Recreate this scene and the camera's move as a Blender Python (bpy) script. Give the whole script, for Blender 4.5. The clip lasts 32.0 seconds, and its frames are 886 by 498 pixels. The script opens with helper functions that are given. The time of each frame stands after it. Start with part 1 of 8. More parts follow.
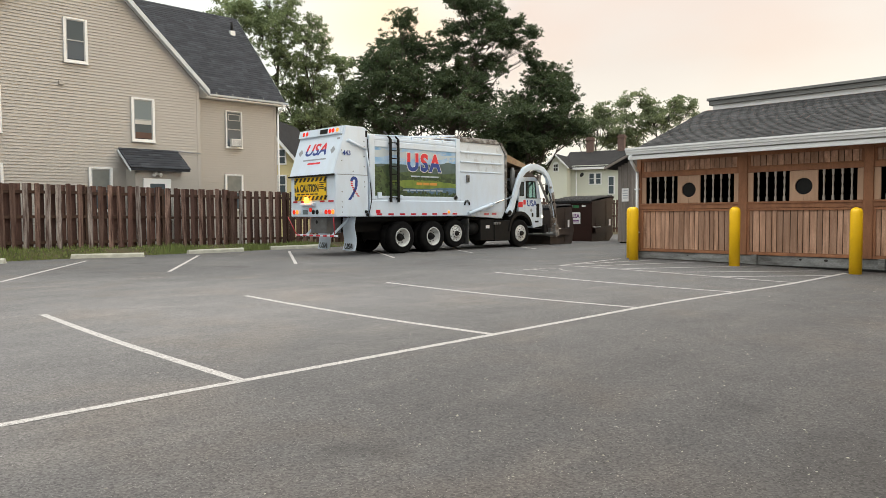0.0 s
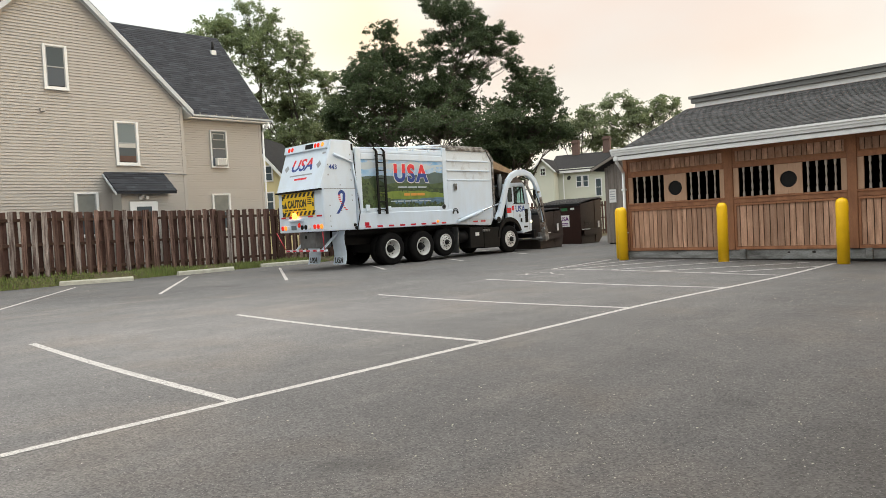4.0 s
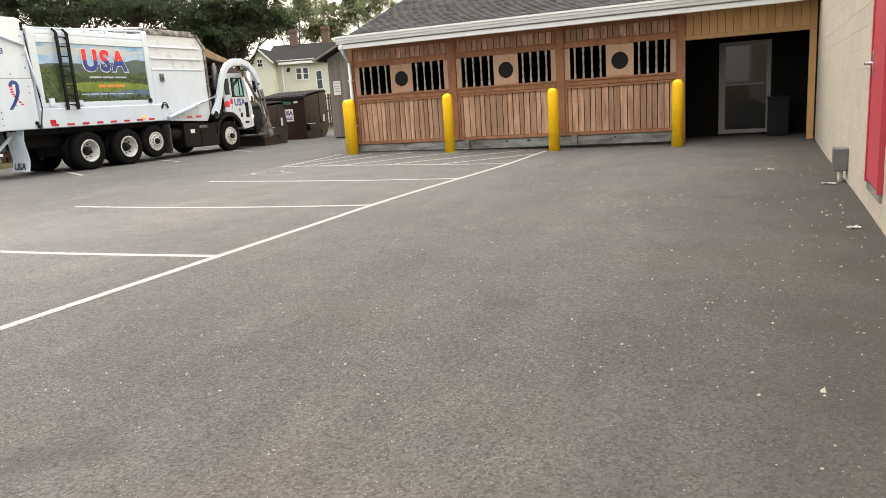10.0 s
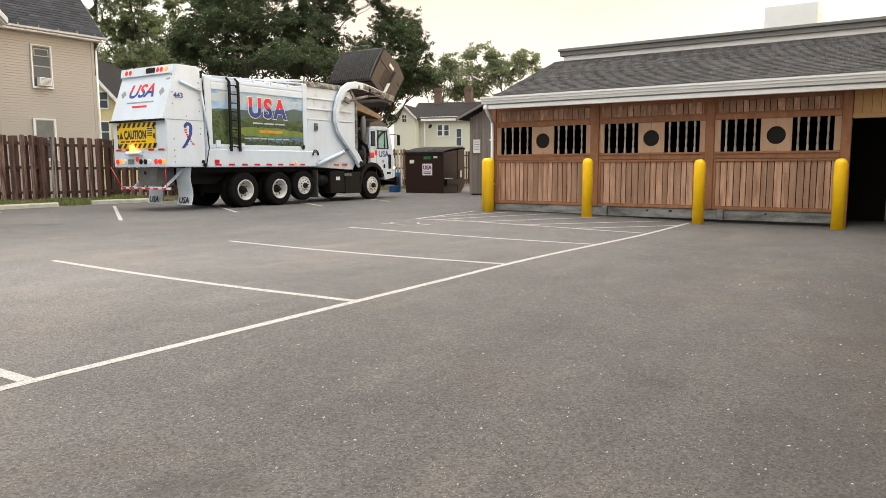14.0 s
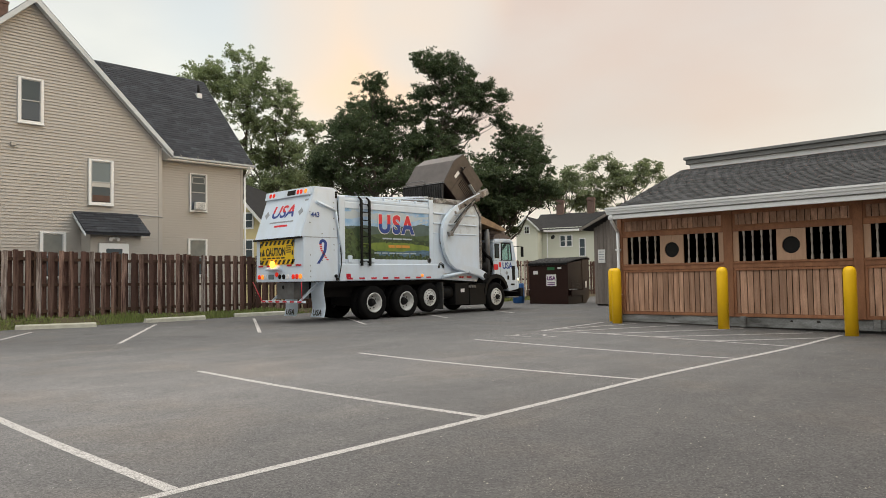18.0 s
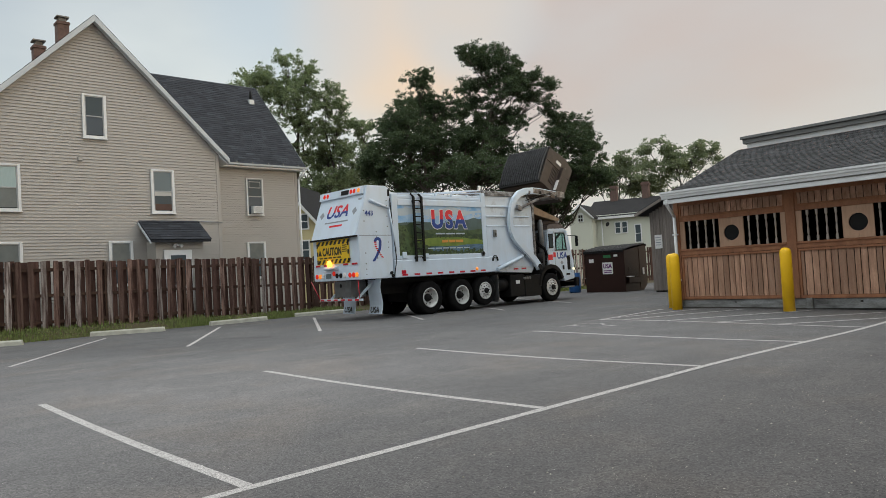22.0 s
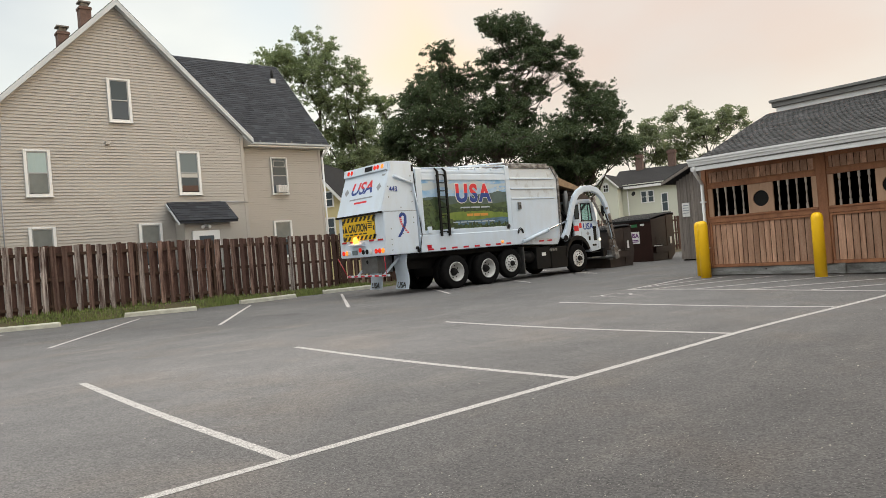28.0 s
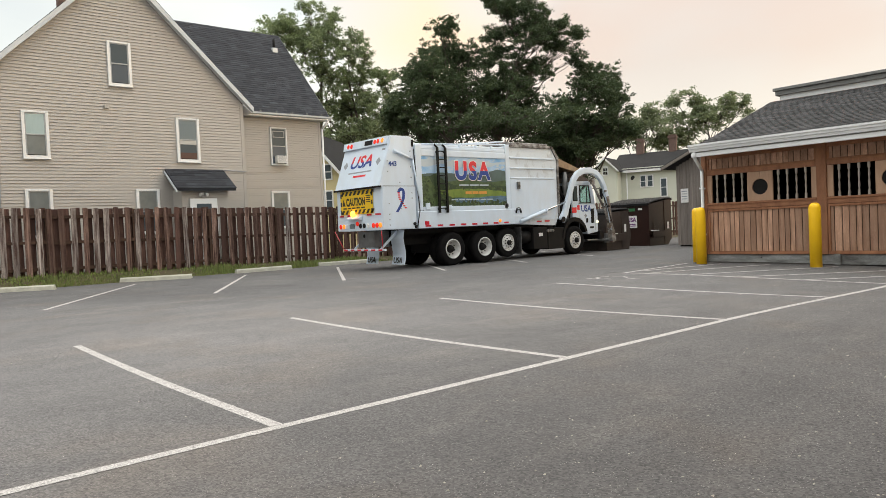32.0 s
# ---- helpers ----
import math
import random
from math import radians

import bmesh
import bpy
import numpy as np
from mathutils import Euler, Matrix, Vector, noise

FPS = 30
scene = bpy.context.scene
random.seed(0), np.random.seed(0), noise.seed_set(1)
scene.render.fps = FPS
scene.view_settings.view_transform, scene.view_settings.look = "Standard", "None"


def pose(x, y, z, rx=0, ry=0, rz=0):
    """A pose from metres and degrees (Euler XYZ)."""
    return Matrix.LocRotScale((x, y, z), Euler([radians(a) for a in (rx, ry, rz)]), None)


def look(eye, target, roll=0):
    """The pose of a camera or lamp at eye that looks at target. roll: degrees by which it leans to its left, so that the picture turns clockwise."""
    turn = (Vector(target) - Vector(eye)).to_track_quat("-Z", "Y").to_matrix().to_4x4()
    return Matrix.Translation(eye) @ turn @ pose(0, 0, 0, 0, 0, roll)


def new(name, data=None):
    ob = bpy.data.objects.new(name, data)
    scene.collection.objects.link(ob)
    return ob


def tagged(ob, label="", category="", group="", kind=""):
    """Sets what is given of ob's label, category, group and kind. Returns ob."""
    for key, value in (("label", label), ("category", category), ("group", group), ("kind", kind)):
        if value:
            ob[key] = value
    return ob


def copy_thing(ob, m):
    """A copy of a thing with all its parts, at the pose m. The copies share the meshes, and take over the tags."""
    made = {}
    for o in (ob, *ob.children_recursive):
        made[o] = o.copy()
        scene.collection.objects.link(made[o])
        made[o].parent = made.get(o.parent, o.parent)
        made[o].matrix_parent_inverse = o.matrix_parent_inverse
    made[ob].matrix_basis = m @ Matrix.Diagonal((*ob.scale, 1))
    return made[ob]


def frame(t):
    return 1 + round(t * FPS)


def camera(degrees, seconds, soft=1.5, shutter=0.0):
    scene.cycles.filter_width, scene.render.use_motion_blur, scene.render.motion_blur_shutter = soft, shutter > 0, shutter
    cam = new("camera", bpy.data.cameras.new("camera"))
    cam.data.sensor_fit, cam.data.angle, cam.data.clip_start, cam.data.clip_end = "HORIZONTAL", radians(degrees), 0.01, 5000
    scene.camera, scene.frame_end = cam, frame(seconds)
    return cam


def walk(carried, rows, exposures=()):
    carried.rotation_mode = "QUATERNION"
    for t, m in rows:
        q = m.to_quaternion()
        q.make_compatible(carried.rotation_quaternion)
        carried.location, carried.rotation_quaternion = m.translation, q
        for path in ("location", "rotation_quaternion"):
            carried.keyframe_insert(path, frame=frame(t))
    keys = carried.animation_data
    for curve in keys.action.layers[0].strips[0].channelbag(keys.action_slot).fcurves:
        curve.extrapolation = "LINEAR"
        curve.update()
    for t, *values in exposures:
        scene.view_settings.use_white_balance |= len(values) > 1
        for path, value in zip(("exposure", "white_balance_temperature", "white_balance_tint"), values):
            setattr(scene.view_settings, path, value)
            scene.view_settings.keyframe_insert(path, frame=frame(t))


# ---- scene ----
cam = camera(64.2, 32.0, soft=0.6, shutter=0.3)
PATH = [
    (0, (4.887, -2.596, 1.251), (3.453, -1.206, 1.154), -0.4),
    (0.5, (4.878, -2.588, 1.253), (3.444, -1.197, 1.16), -0.5),
    (1, (4.883, -2.584, 1.25), (3.451, -1.191, 1.163), -0.8),
    (1.5, (4.895, -2.591, 1.26), (3.46, -1.199, 1.178), -1.2),
    (2, (4.897, -2.592, 1.255), (3.459, -1.202, 1.195), -2.1),
    (2.5, (4.905, -2.579, 1.264), (3.474, -1.182, 1.221), -3.3),
    (3, (4.919, -2.587, 1.262), (3.501, -1.177, 1.213), -3.6),
    (3.5, (4.905, -2.57, 1.253), (3.493, -1.155, 1.189), -3.2),
    (5.5, (4.896, -2.579, 1.249), (3.459, -1.191, 1.158), -2.8),
    (6, (4.889, -2.569, 1.249), (3.442, -1.191, 1.153), -2.6),
    (6.5, (4.889, -2.568, 1.242), (3.432, -1.203, 1.123), -2.6),
    (7, (4.873, -2.572, 1.236), (3.404, -1.222, 1.108), -2.9),
    (7.5, (4.886, -2.58, 1.239), (3.411, -1.236, 1.105), -3.0),
    (8, (4.886, -2.585, 1.248), (3.442, -1.214, 1.063), -3.3),
    (8.5, (4.687, -2.442, 1.23), (3.332, -0.994, 0.968), -4.2),
    (9, (4.523, -2.314, 1.235), (3.271, -0.788, 0.912), -5.0),
    (9.5, (4.38, -2.195, 1.249), (3.339, -0.532, 0.861), -4.6),
    (10, (4.319, -1.992, 1.217), (3.533, -0.198, 0.808), -3.9),
    (10.5, (4.247, -1.987, 1.228), (3.237, -0.281, 0.968), -8.7),
    (11, (4.216, -1.902, 1.201), (3.579, -0.057, 0.765), -4.0),
    (11.5, (4.215, -1.968, 1.208), (3.663, -0.094, 0.78), -0.7),
    (12, (4.158, -1.964, 1.209), (3.285, -0.218, 0.774), 0.7),
    (12.5, (4.15, -1.96, 1.207), (3.116, -0.297, 0.802), -0.5),
    (13, (4.119, -1.925, 1.202), (3.018, -0.275, 0.946), -1.2),
    (13.5, (4.125, -1.923, 1.209), (3.023, -0.272, 0.965), -0.5),
    (14, (4.16, -1.968, 1.222), (3.061, -0.314, 0.988), -0.2),
    (14.5, (4.133, -1.952, 1.229), (2.961, -0.339, 1.079), -0.5),
    (16.5, (4.102, -1.933, 1.232), (2.821, -0.397, 1.233), 0.2),
    (17, (4.135, -1.998, 1.252), (2.825, -0.487, 1.282), 0.2),
    (17.5, (4.107, -1.984, 1.234), (2.763, -0.504, 1.282), -0.5),
    (18, (4.113, -1.989, 1.245), (2.74, -0.538, 1.327), -1.0),
    (18.5, (4.125, -2.014, 1.249), (2.731, -0.585, 1.372), -1.2),
    (19, (4.141, -2.016, 1.255), (2.727, -0.61, 1.396), -1.4),
    (19.5, (4.136, -2.015, 1.256), (2.706, -0.626, 1.414), -1.5),
    (20, (4.112, -1.997, 1.249), (2.667, -0.625, 1.422), -1.7),
    (20.5, (4.122, -2.019, 1.254), (2.664, -0.661, 1.417), -2.0),
    (21, (4.14, -2.009, 1.251), (2.669, -0.661, 1.389), -2.6),
    (21.5, (4.14, -2.008, 1.245), (2.662, -0.664, 1.348), -3.1),
    (22, (4.158, -2.037, 1.263), (2.678, -0.694, 1.331), -3.3),
    (22.5, (4.149, -2.025, 1.245), (2.673, -0.676, 1.308), -3.7),
    (23, (4.154, -2.03, 1.259), (2.683, -0.676, 1.33), -4.7),
    (23.5, (4.159, -2.028, 1.265), (2.682, -0.681, 1.326), -5.1),
    (24, (4.17, -2.046, 1.26), (2.678, -0.716, 1.312), -4.8),
    (24.5, (4.151, -2.047, 1.251), (2.622, -0.758, 1.294), -4.6),
    (25, (4.136, -2.044, 1.241), (2.572, -0.797, 1.252), -4.6),
    (25.5, (4.136, -2.036, 1.237), (2.577, -0.784, 1.218), -4.1),
    (27.5, (4.185, -2.076, 1.265), (2.655, -0.789, 1.233), -4.8),
    (28, (4.156, -2.06, 1.251), (2.625, -0.772, 1.252), -4.7),
    (28.5, (4.142, -2.056, 1.245), (2.607, -0.773, 1.248), -4.5),
    (29, (4.156, -2.069, 1.243), (2.606, -0.806, 1.228), -4.2),
    (29.5, (4.141, -2.053, 1.238), (2.578, -0.806, 1.199), -3.9),
    (30, (4.145, -2.062, 1.237), (2.57, -0.83, 1.174), -3.4),
    (30.5, (4.139, -2.068, 1.233), (2.563, -0.84, 1.155), -2.6),
    (31, (4.159, -2.07, 1.243), (2.602, -0.816, 1.17), -2.5),
    (31.5, (4.15, -2.069, 1.238), (2.615, -0.788, 1.171), -2.6),
    (32, (4.157, -2.075, 1.241), (2.631, -0.784, 1.177), -2.6),
]
walk(cam, [(t, look(eye, target, roll)) for t, eye, target, roll in PATH],
     exposures=[(0, 0.40, 6380, 9), (6, 0.42, 6380, 9), (9, 0.60, 6640, 11), (10, 0.90, 6680, 11), (11, 0.91, 6790, 12), (12, 0.88, 6640, 11), (13, 0.70, 6740, 12), (14, 0.68, 6730, 12),
                (17, 0.20, 6560, 10), (19, -0.02, 6350, 10), (20, -0.20, 6150, 10), (21, -0.22, 6060, 9), (22, -0.20, 5970, 8), (25, 0.0, 5990, 8), (28, 0.22, 6390, 10), (30, 0.30, 6420, 10), (32, 0.33, 6400, 10)])

# ---------------------------------------------------------------- sky and light
SUN_AZ, SUN_EL = radians(-58), radians(9)   # low sun behind cloud, past the trees


def make_world():
    w = bpy.data.worlds.new("world")
    scene.world = w
    w.use_nodes = True
    nt = w.node_tree
    nt.nodes.clear()
    out = nt.nodes.new("ShaderNodeOutputWorld")
    sky = nt.nodes.new("ShaderNodeTexSky")
    sky.sky_type = "NISHITA"
    sky.sun_disc = False
    sky.sun_elevation, sky.sun_rotation = SUN_EL, -SUN_AZ
    sky.air_density, sky.dust_density = 1.2, 3.0
    bg1 = nt.nodes.new("ShaderNodeBackground")
    bg1.inputs[1].default_value = 0.06
    nt.links.new(sky.outputs[0], bg1.inputs[0])
    # cloud deck: pale grey, peach where the low light catches it
    tc = nt.nodes.new("ShaderNodeTexCoord")
    mp = nt.nodes.new("ShaderNodeMapping")
    mp.inputs["Scale"].default_value = (1.0, 1.0, 2.2)
    nt.links.new(tc.outputs["Generated"], mp.inputs[0])
    n1 = nt.nodes.new("ShaderNodeTexNoise")
    n1.inputs["Scale"].default_value, n1.inputs["Detail"].default_value = 2.7, 5
    n1.inputs["Roughness"].default_value = 0.45
    n2 = nt.nodes.new("ShaderNodeTexNoise")
    n2.inputs["Scale"].default_value, n2.inputs["Detail"].default_value = 4.2, 5
    for n in (n1, n2):
        nt.links.new(mp.outputs[0], n.inputs["Vector"])
    r1 = nt.nodes.new("ShaderNodeValToRGB")
    r1.color_ramp.elements[0].position, r1.color_ramp.elements[1].position = 0.36, 0.66
    r1.color_ramp.elements[0].color = (0.76, 0.755, 0.725, 1)
    r1.color_ramp.elements[1].color = (1.03, 0.995, 0.89, 1)
    nt.links.new(n1.outputs[0], r1.inputs[0])
    r2 = nt.nodes.new("ShaderNodeValToRGB")
    r2.color_ramp.elements[0].position, r2.color_ramp.elements[1].position = 0.30, 0.60
    r2.color_ramp.elements[0].color = (0.60, 0.60, 0.60, 1)
    r2.color_ramp.elements[1].color = (0.95, 0.95, 0.95, 1)
    nt.links.new(n2.outputs[0], r2.inputs[0])
    # a broad dusty patch, and a smaller one lit up by the low sun
    deck = r1.outputs[0]
    orange, blue = (1.32, 0.92, 0.58, 1), (0.80, 0.865, 0.885, 1)
    for toward, lo, hi, most, tint in (((-0.785, 0.585, 0.205), 0.955, 0.999, 0.7, (1.18, 1.13, 1.0, 1)), ((-0.42, 0.87, 0.25), 0.80, 0.95, 0.42, (0.90, 0.79, 0.69, 1)),
                                       ((-0.48, 0.83, 0.30), 0.90, 0.99, 0.95, (0.91, 0.69, 0.56, 1)), ((-0.72, 0.605, 0.34), 0.984, 0.9985, 1.0, orange),
                                       ((-0.675, 0.62, 0.395), 0.984, 0.9985, 1.0, orange), ((-0.655, 0.665, 0.345), 0.993, 0.999, 0.6, blue), ((-0.785, 0.49, 0.38), 0.985, 0.999, 0.6, blue)):
        dt = nt.nodes.new("ShaderNodeVectorMath")
        dt.operation = "DOT_PRODUCT"
        dt.inputs[1].default_value = Vector(toward).normalized()
        nt.links.new(tc.outputs["Generated"], dt.inputs[0])
        near = nt.nodes.new("ShaderNodeMapRange")
        near.inputs[1].default_value, near.inputs[2].default_value, near.inputs[4].default_value = lo, hi, most
        near.interpolation_type = "SMOOTHSTEP"
        nt.links.new(dt.outputs["Value"], near.inputs[0])
        pm = nt.nodes.new("ShaderNodeMath")
        pm.operation = "MULTIPLY"
        nt.links.new(r2.outputs[0], pm.inputs[0])
        nt.links.new(near.outputs[0], pm.inputs[1])
        mx = nt.nodes.new("ShaderNodeMixRGB")
        mx.inputs[2].default_value = tint
        nt.links.new(pm.outputs[0], mx.inputs[0])
        nt.links.new(deck, mx.inputs[1])
        deck = mx.outputs[0]
    # paler towards the horizon
    sep = nt.nodes.new("ShaderNodeSeparateXYZ")
    nt.links.new(tc.outputs["Generated"], sep.inputs[0])
    r3 = nt.nodes.new("ShaderNodeValToRGB")
    r3.color_ramp.elements[0].position, r3.color_ramp.elements[1].position = 0.02, 0.20
    r3.color_ramp.elements[0].color = (1, 1, 1, 1)
    r3.color_ramp.elements[1].color = (0, 0, 0, 1)
    nt.links.new(sep.outputs[2], r3.inputs[0])
    mx2 = nt.nodes.new("ShaderNodeMixRGB")
    mx2.inputs[2].default_value = (1.02, 0.985, 0.905, 1)
    nt.links.new(r3.outputs[0], mx2.inputs[0])
    nt.links.new(deck, mx2.inputs[1])
    # an overcast sky is brightest overhead
    r4 = nt.nodes.new("ShaderNodeMapRange")
    r4.inputs[1].default_value, r4.inputs[2].default_value = 0.42, 1.0
    r4.inputs[3].default_value, r4.inputs[4].default_value = 0.715, 2.75
    r4.interpolation_type = "SMOOTHSTEP"
    nt.links.new(sep.outputs[2], r4.inputs[0])
    bg2 = nt.nodes.new("ShaderNodeBackground")
    nt.links.new(r4.outputs[0], bg2.inputs[1])
    nt.links.new(mx2.outputs[0], bg2.inputs[0])
    add = nt.nodes.new("ShaderNodeAddShader")
    nt.links.new(bg1.outputs[0], add.inputs[0])
    nt.links.new(bg2.outputs[0], add.inputs[1])
    nt.links.new(add.outputs[0], out.inputs[0])


make_world()
sun = new("sun", bpy.data.lights.new("sun", "SUN"))
sun.data.energy, sun.data.angle, sun.data.color = 0.45, radians(30), (1.0, 0.90, 0.78)
sun.matrix_world = look((60 * math.sin(SUN_AZ), 60 * math.cos(SUN_AZ), 60 * math.tan(radians(24))), (0, 0, 0))


# ---------------------------------------------------------------- materials
def mat(name, base, rough=0.6, metal=0.0, vary=0.0, noise_scale=6.0, dark=None, streak=None, fine=0.0, fine_scale=120.0,
        bump=0.0, bump_scale=60.0, by_object=0.0, by_island=0.0, emit=0.0, spec=0.5, lo=0.35, hi=0.7):
    """A procedural surface: a broad stain between base and dark, a fine grain, a bump, and a change from piece to piece."""
    m = bpy.data.materials.new(name)
    m.use_nodes = True
    nt = m.node_tree
    b = nt.nodes["Principled BSDF"]
    b.inputs["Roughness"].default_value = rough
    b.inputs["Metallic"].default_value = metal
    b.inputs["Specular IOR Level"].default_value = spec * (0.4 if rough >= 0.8 else 1.0)
    col = nt.nodes.new("ShaderNodeRGB")
    col.outputs[0].default_value = (*base, 1)
    c = col.outputs[0]
    tc = nt.nodes.new("ShaderNodeTexCoord")
    vec = tc.outputs["Object"]
    if streak:
        mp = nt.nodes.new("ShaderNodeMapping")
        mp.inputs["Scale"].default_value = streak
        nt.links.new(vec, mp.inputs[0])
        svec = mp.outputs[0]
    else:
        svec = vec
    if by_object or by_island:
        if by_object:
            rnd = nt.nodes.new("ShaderNodeObjectInfo").outputs["Random"]
        else:
            rnd = nt.nodes.new("ShaderNodeNewGeometry").outputs["Random Per Island"]
        mr = nt.nodes.new("ShaderNodeMapRange")
        k = by_object or by_island
        mr.inputs[3].default_value, mr.inputs[4].default_value = 1 - k, 1 + k
        nt.links.new(rnd, mr.inputs[0])
        hsv = nt.nodes.new("ShaderNodeHueSaturation")
        nt.links.new(mr.outputs[0], hsv.inputs["Value"])
        nt.links.new(c, hsv.inputs["Color"])
        c = hsv.outputs[0]
        add = nt.nodes.new("ShaderNodeVectorMath")
        add.operation = "ADD"
        sc = nt.nodes.new("ShaderNodeVectorMath")
        sc.operation = "SCALE"
        sc.inputs[0].default_value = (37, 53, 71)
        nt.links.new(rnd, sc.inputs["Scale"])
        nt.links.new(svec, add.inputs[0])
        nt.links.new(sc.outputs[0], add.inputs[1])
        svec = add.outputs[0]
    if vary:
        n = nt.nodes.new("ShaderNodeTexNoise")
        n.inputs["Scale"].default_value, n.inputs["Detail"].default_value = noise_scale, 6
        n.inputs["Roughness"].default_value = 0.6
        nt.links.new(svec, n.inputs["Vector"])
        r = nt.nodes.new("ShaderNodeMapRange")
        r.inputs[1].default_value, r.inputs[2].default_value = lo, hi
        r.inputs[3].default_value, r.inputs[4].default_value = 0, vary
        nt.links.new(n.outputs[0], r.inputs[0])
        mx = nt.nodes.new("ShaderNodeMixRGB")
        mx.inputs[2].default_value = (*(dark or [v * 0.5 for v in base]), 1)
        nt.links.new(r.outputs[0], mx.inputs[0])
        nt.links.new(c, mx.inputs[1])
        c = mx.outputs[0]
    if fine:
        n = nt.nodes.new("ShaderNodeTexNoise")
        n.inputs["Scale"].default_value, n.inputs["Detail"].default_value = fine_scale, 3
        nt.links.new(svec, n.inputs["Vector"])
        r = nt.nodes.new("ShaderNodeMapRange")
        r.inputs[1].default_value, r.inputs[2].default_value = 0.3, 0.7
        r.inputs[3].default_value, r.inputs[4].default_value = 1 - fine, 1 + fine
        nt.links.new(n.outputs[0], r.inputs[0])
        hs = nt.nodes.new("ShaderNodeHueSaturation")
        nt.links.new(r.outputs[0], hs.inputs["Value"])
        nt.links.new(c, hs.inputs["Color"])
        c = hs.outputs[0]
    nt.links.new(c, b.inputs["Base Color"])
    if bump:
        n = nt.nodes.new("ShaderNodeTexNoise")
        n.inputs["Scale"].default_value, n.inputs["Detail"].default_value = bump_scale, 4
        nt.links.new(svec, n.inputs["Vector"])
        bp = nt.nodes.new("ShaderNodeBump")
        bp.inputs["Strength"].default_value, bp.inputs["Distance"].default_value = bump, 0.01
        nt.links.new(n.outputs[0], bp.inputs["Height"])
        nt.links.new(bp.outputs[0], b.inputs["Normal"])
    if emit:
        b.inputs["Emission Color"].default_value = (*base, 1)
        b.inputs["Emission Strength"].default_value = emit
    return m


def mat_asphalt():
    m = bpy.data.materials.new("asphalt")
    m.use_nodes = True
    nt = m.node_tree
    b = nt.nodes["Principled BSDF"]
    b.inputs["Roughness"].default_value = 0.95
    b.inputs["Specular IOR Level"].default_value = 0.15
    tc = nt.nodes.new("ShaderNodeTexCoord")

    def noise_at(scale, detail=4, rough=0.55):
        n = nt.nodes.new("ShaderNodeTexNoise")
        n.inputs["Scale"].default_value, n.inputs["Detail"].default_value, n.inputs["Roughness"].default_value = scale, detail, rough
        nt.links.new(tc.outputs["Object"], n.inputs["Vector"])
        return n.outputs[0]

    def ramp(src, a, bb, ca, cb):
        r = nt.nodes.new("ShaderNodeValToRGB")
        r.color_ramp.elements[0].position, r.color_ramp.elements[1].position = a, bb
        r.color_ramp.elements[0].color, r.color_ramp.elements[1].color = (*ca, 1), (*cb, 1)
        nt.links.new(src, r.inputs[0])
        return r.outputs[0]

    def mix(kind, fac, a, bb):
        x = nt.nodes.new("ShaderNodeMixRGB")
        x.blend_type = kind
        if isinstance(fac, float):
            x.inputs[0].default_value = fac
        else:
            nt.links.new(fac, x.inputs[0])
        nt.links.new(a, x.inputs[1])
        nt.links.new(bb, x.inputs[2])
        return x.outputs[0]

    broad = ramp(noise_at(0.22, 5), 0.34, 0.68, (0.125, 0.122, 0.124), (0.161, 0.156, 0.157))
    mid = ramp(noise_at(1.3, 5, 0.65), 0.3, 0.72, (0.90, 0.90, 0.90), (1.10, 1.095, 1.09))
    col = mix("MULTIPLY", 1.0, broad, mid)
    # shade beside the block building partly put into the colour: lane darker than stalls
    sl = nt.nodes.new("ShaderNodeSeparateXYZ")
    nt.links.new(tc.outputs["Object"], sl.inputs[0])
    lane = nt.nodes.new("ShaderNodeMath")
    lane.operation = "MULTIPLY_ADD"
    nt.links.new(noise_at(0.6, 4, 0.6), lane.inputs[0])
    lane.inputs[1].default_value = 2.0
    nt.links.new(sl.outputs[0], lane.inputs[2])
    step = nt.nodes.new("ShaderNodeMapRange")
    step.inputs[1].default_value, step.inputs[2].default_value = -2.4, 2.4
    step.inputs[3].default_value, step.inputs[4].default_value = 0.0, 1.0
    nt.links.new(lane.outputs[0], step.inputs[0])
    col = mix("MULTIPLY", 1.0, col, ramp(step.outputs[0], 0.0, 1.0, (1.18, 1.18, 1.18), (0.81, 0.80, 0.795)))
    # shading painted in: the lot's colour darkens with distance past the stalls
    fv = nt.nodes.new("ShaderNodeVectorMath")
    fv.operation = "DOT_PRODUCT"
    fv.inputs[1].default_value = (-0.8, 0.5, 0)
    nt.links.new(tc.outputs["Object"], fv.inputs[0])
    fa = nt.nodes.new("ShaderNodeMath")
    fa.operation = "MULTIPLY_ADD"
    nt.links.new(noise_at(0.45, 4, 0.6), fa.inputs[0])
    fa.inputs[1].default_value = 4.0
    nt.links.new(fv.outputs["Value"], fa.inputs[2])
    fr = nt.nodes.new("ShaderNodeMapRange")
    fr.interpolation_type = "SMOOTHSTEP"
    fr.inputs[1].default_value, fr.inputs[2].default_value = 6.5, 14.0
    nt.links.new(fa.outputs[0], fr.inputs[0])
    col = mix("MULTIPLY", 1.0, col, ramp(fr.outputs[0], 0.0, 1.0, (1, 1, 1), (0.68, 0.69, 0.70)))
    # aggregate
    v = nt.nodes.new("ShaderNodeTexVoronoi")
    v.inputs["Scale"].default_value = 92
    nt.links.new(tc.outputs["Object"], v.inputs["Vector"])
    agg = ramp(v.outputs["Color"], 0.0, 1.0, (0.56, 0.56, 0.56), (1.42, 1.41, 1.40))
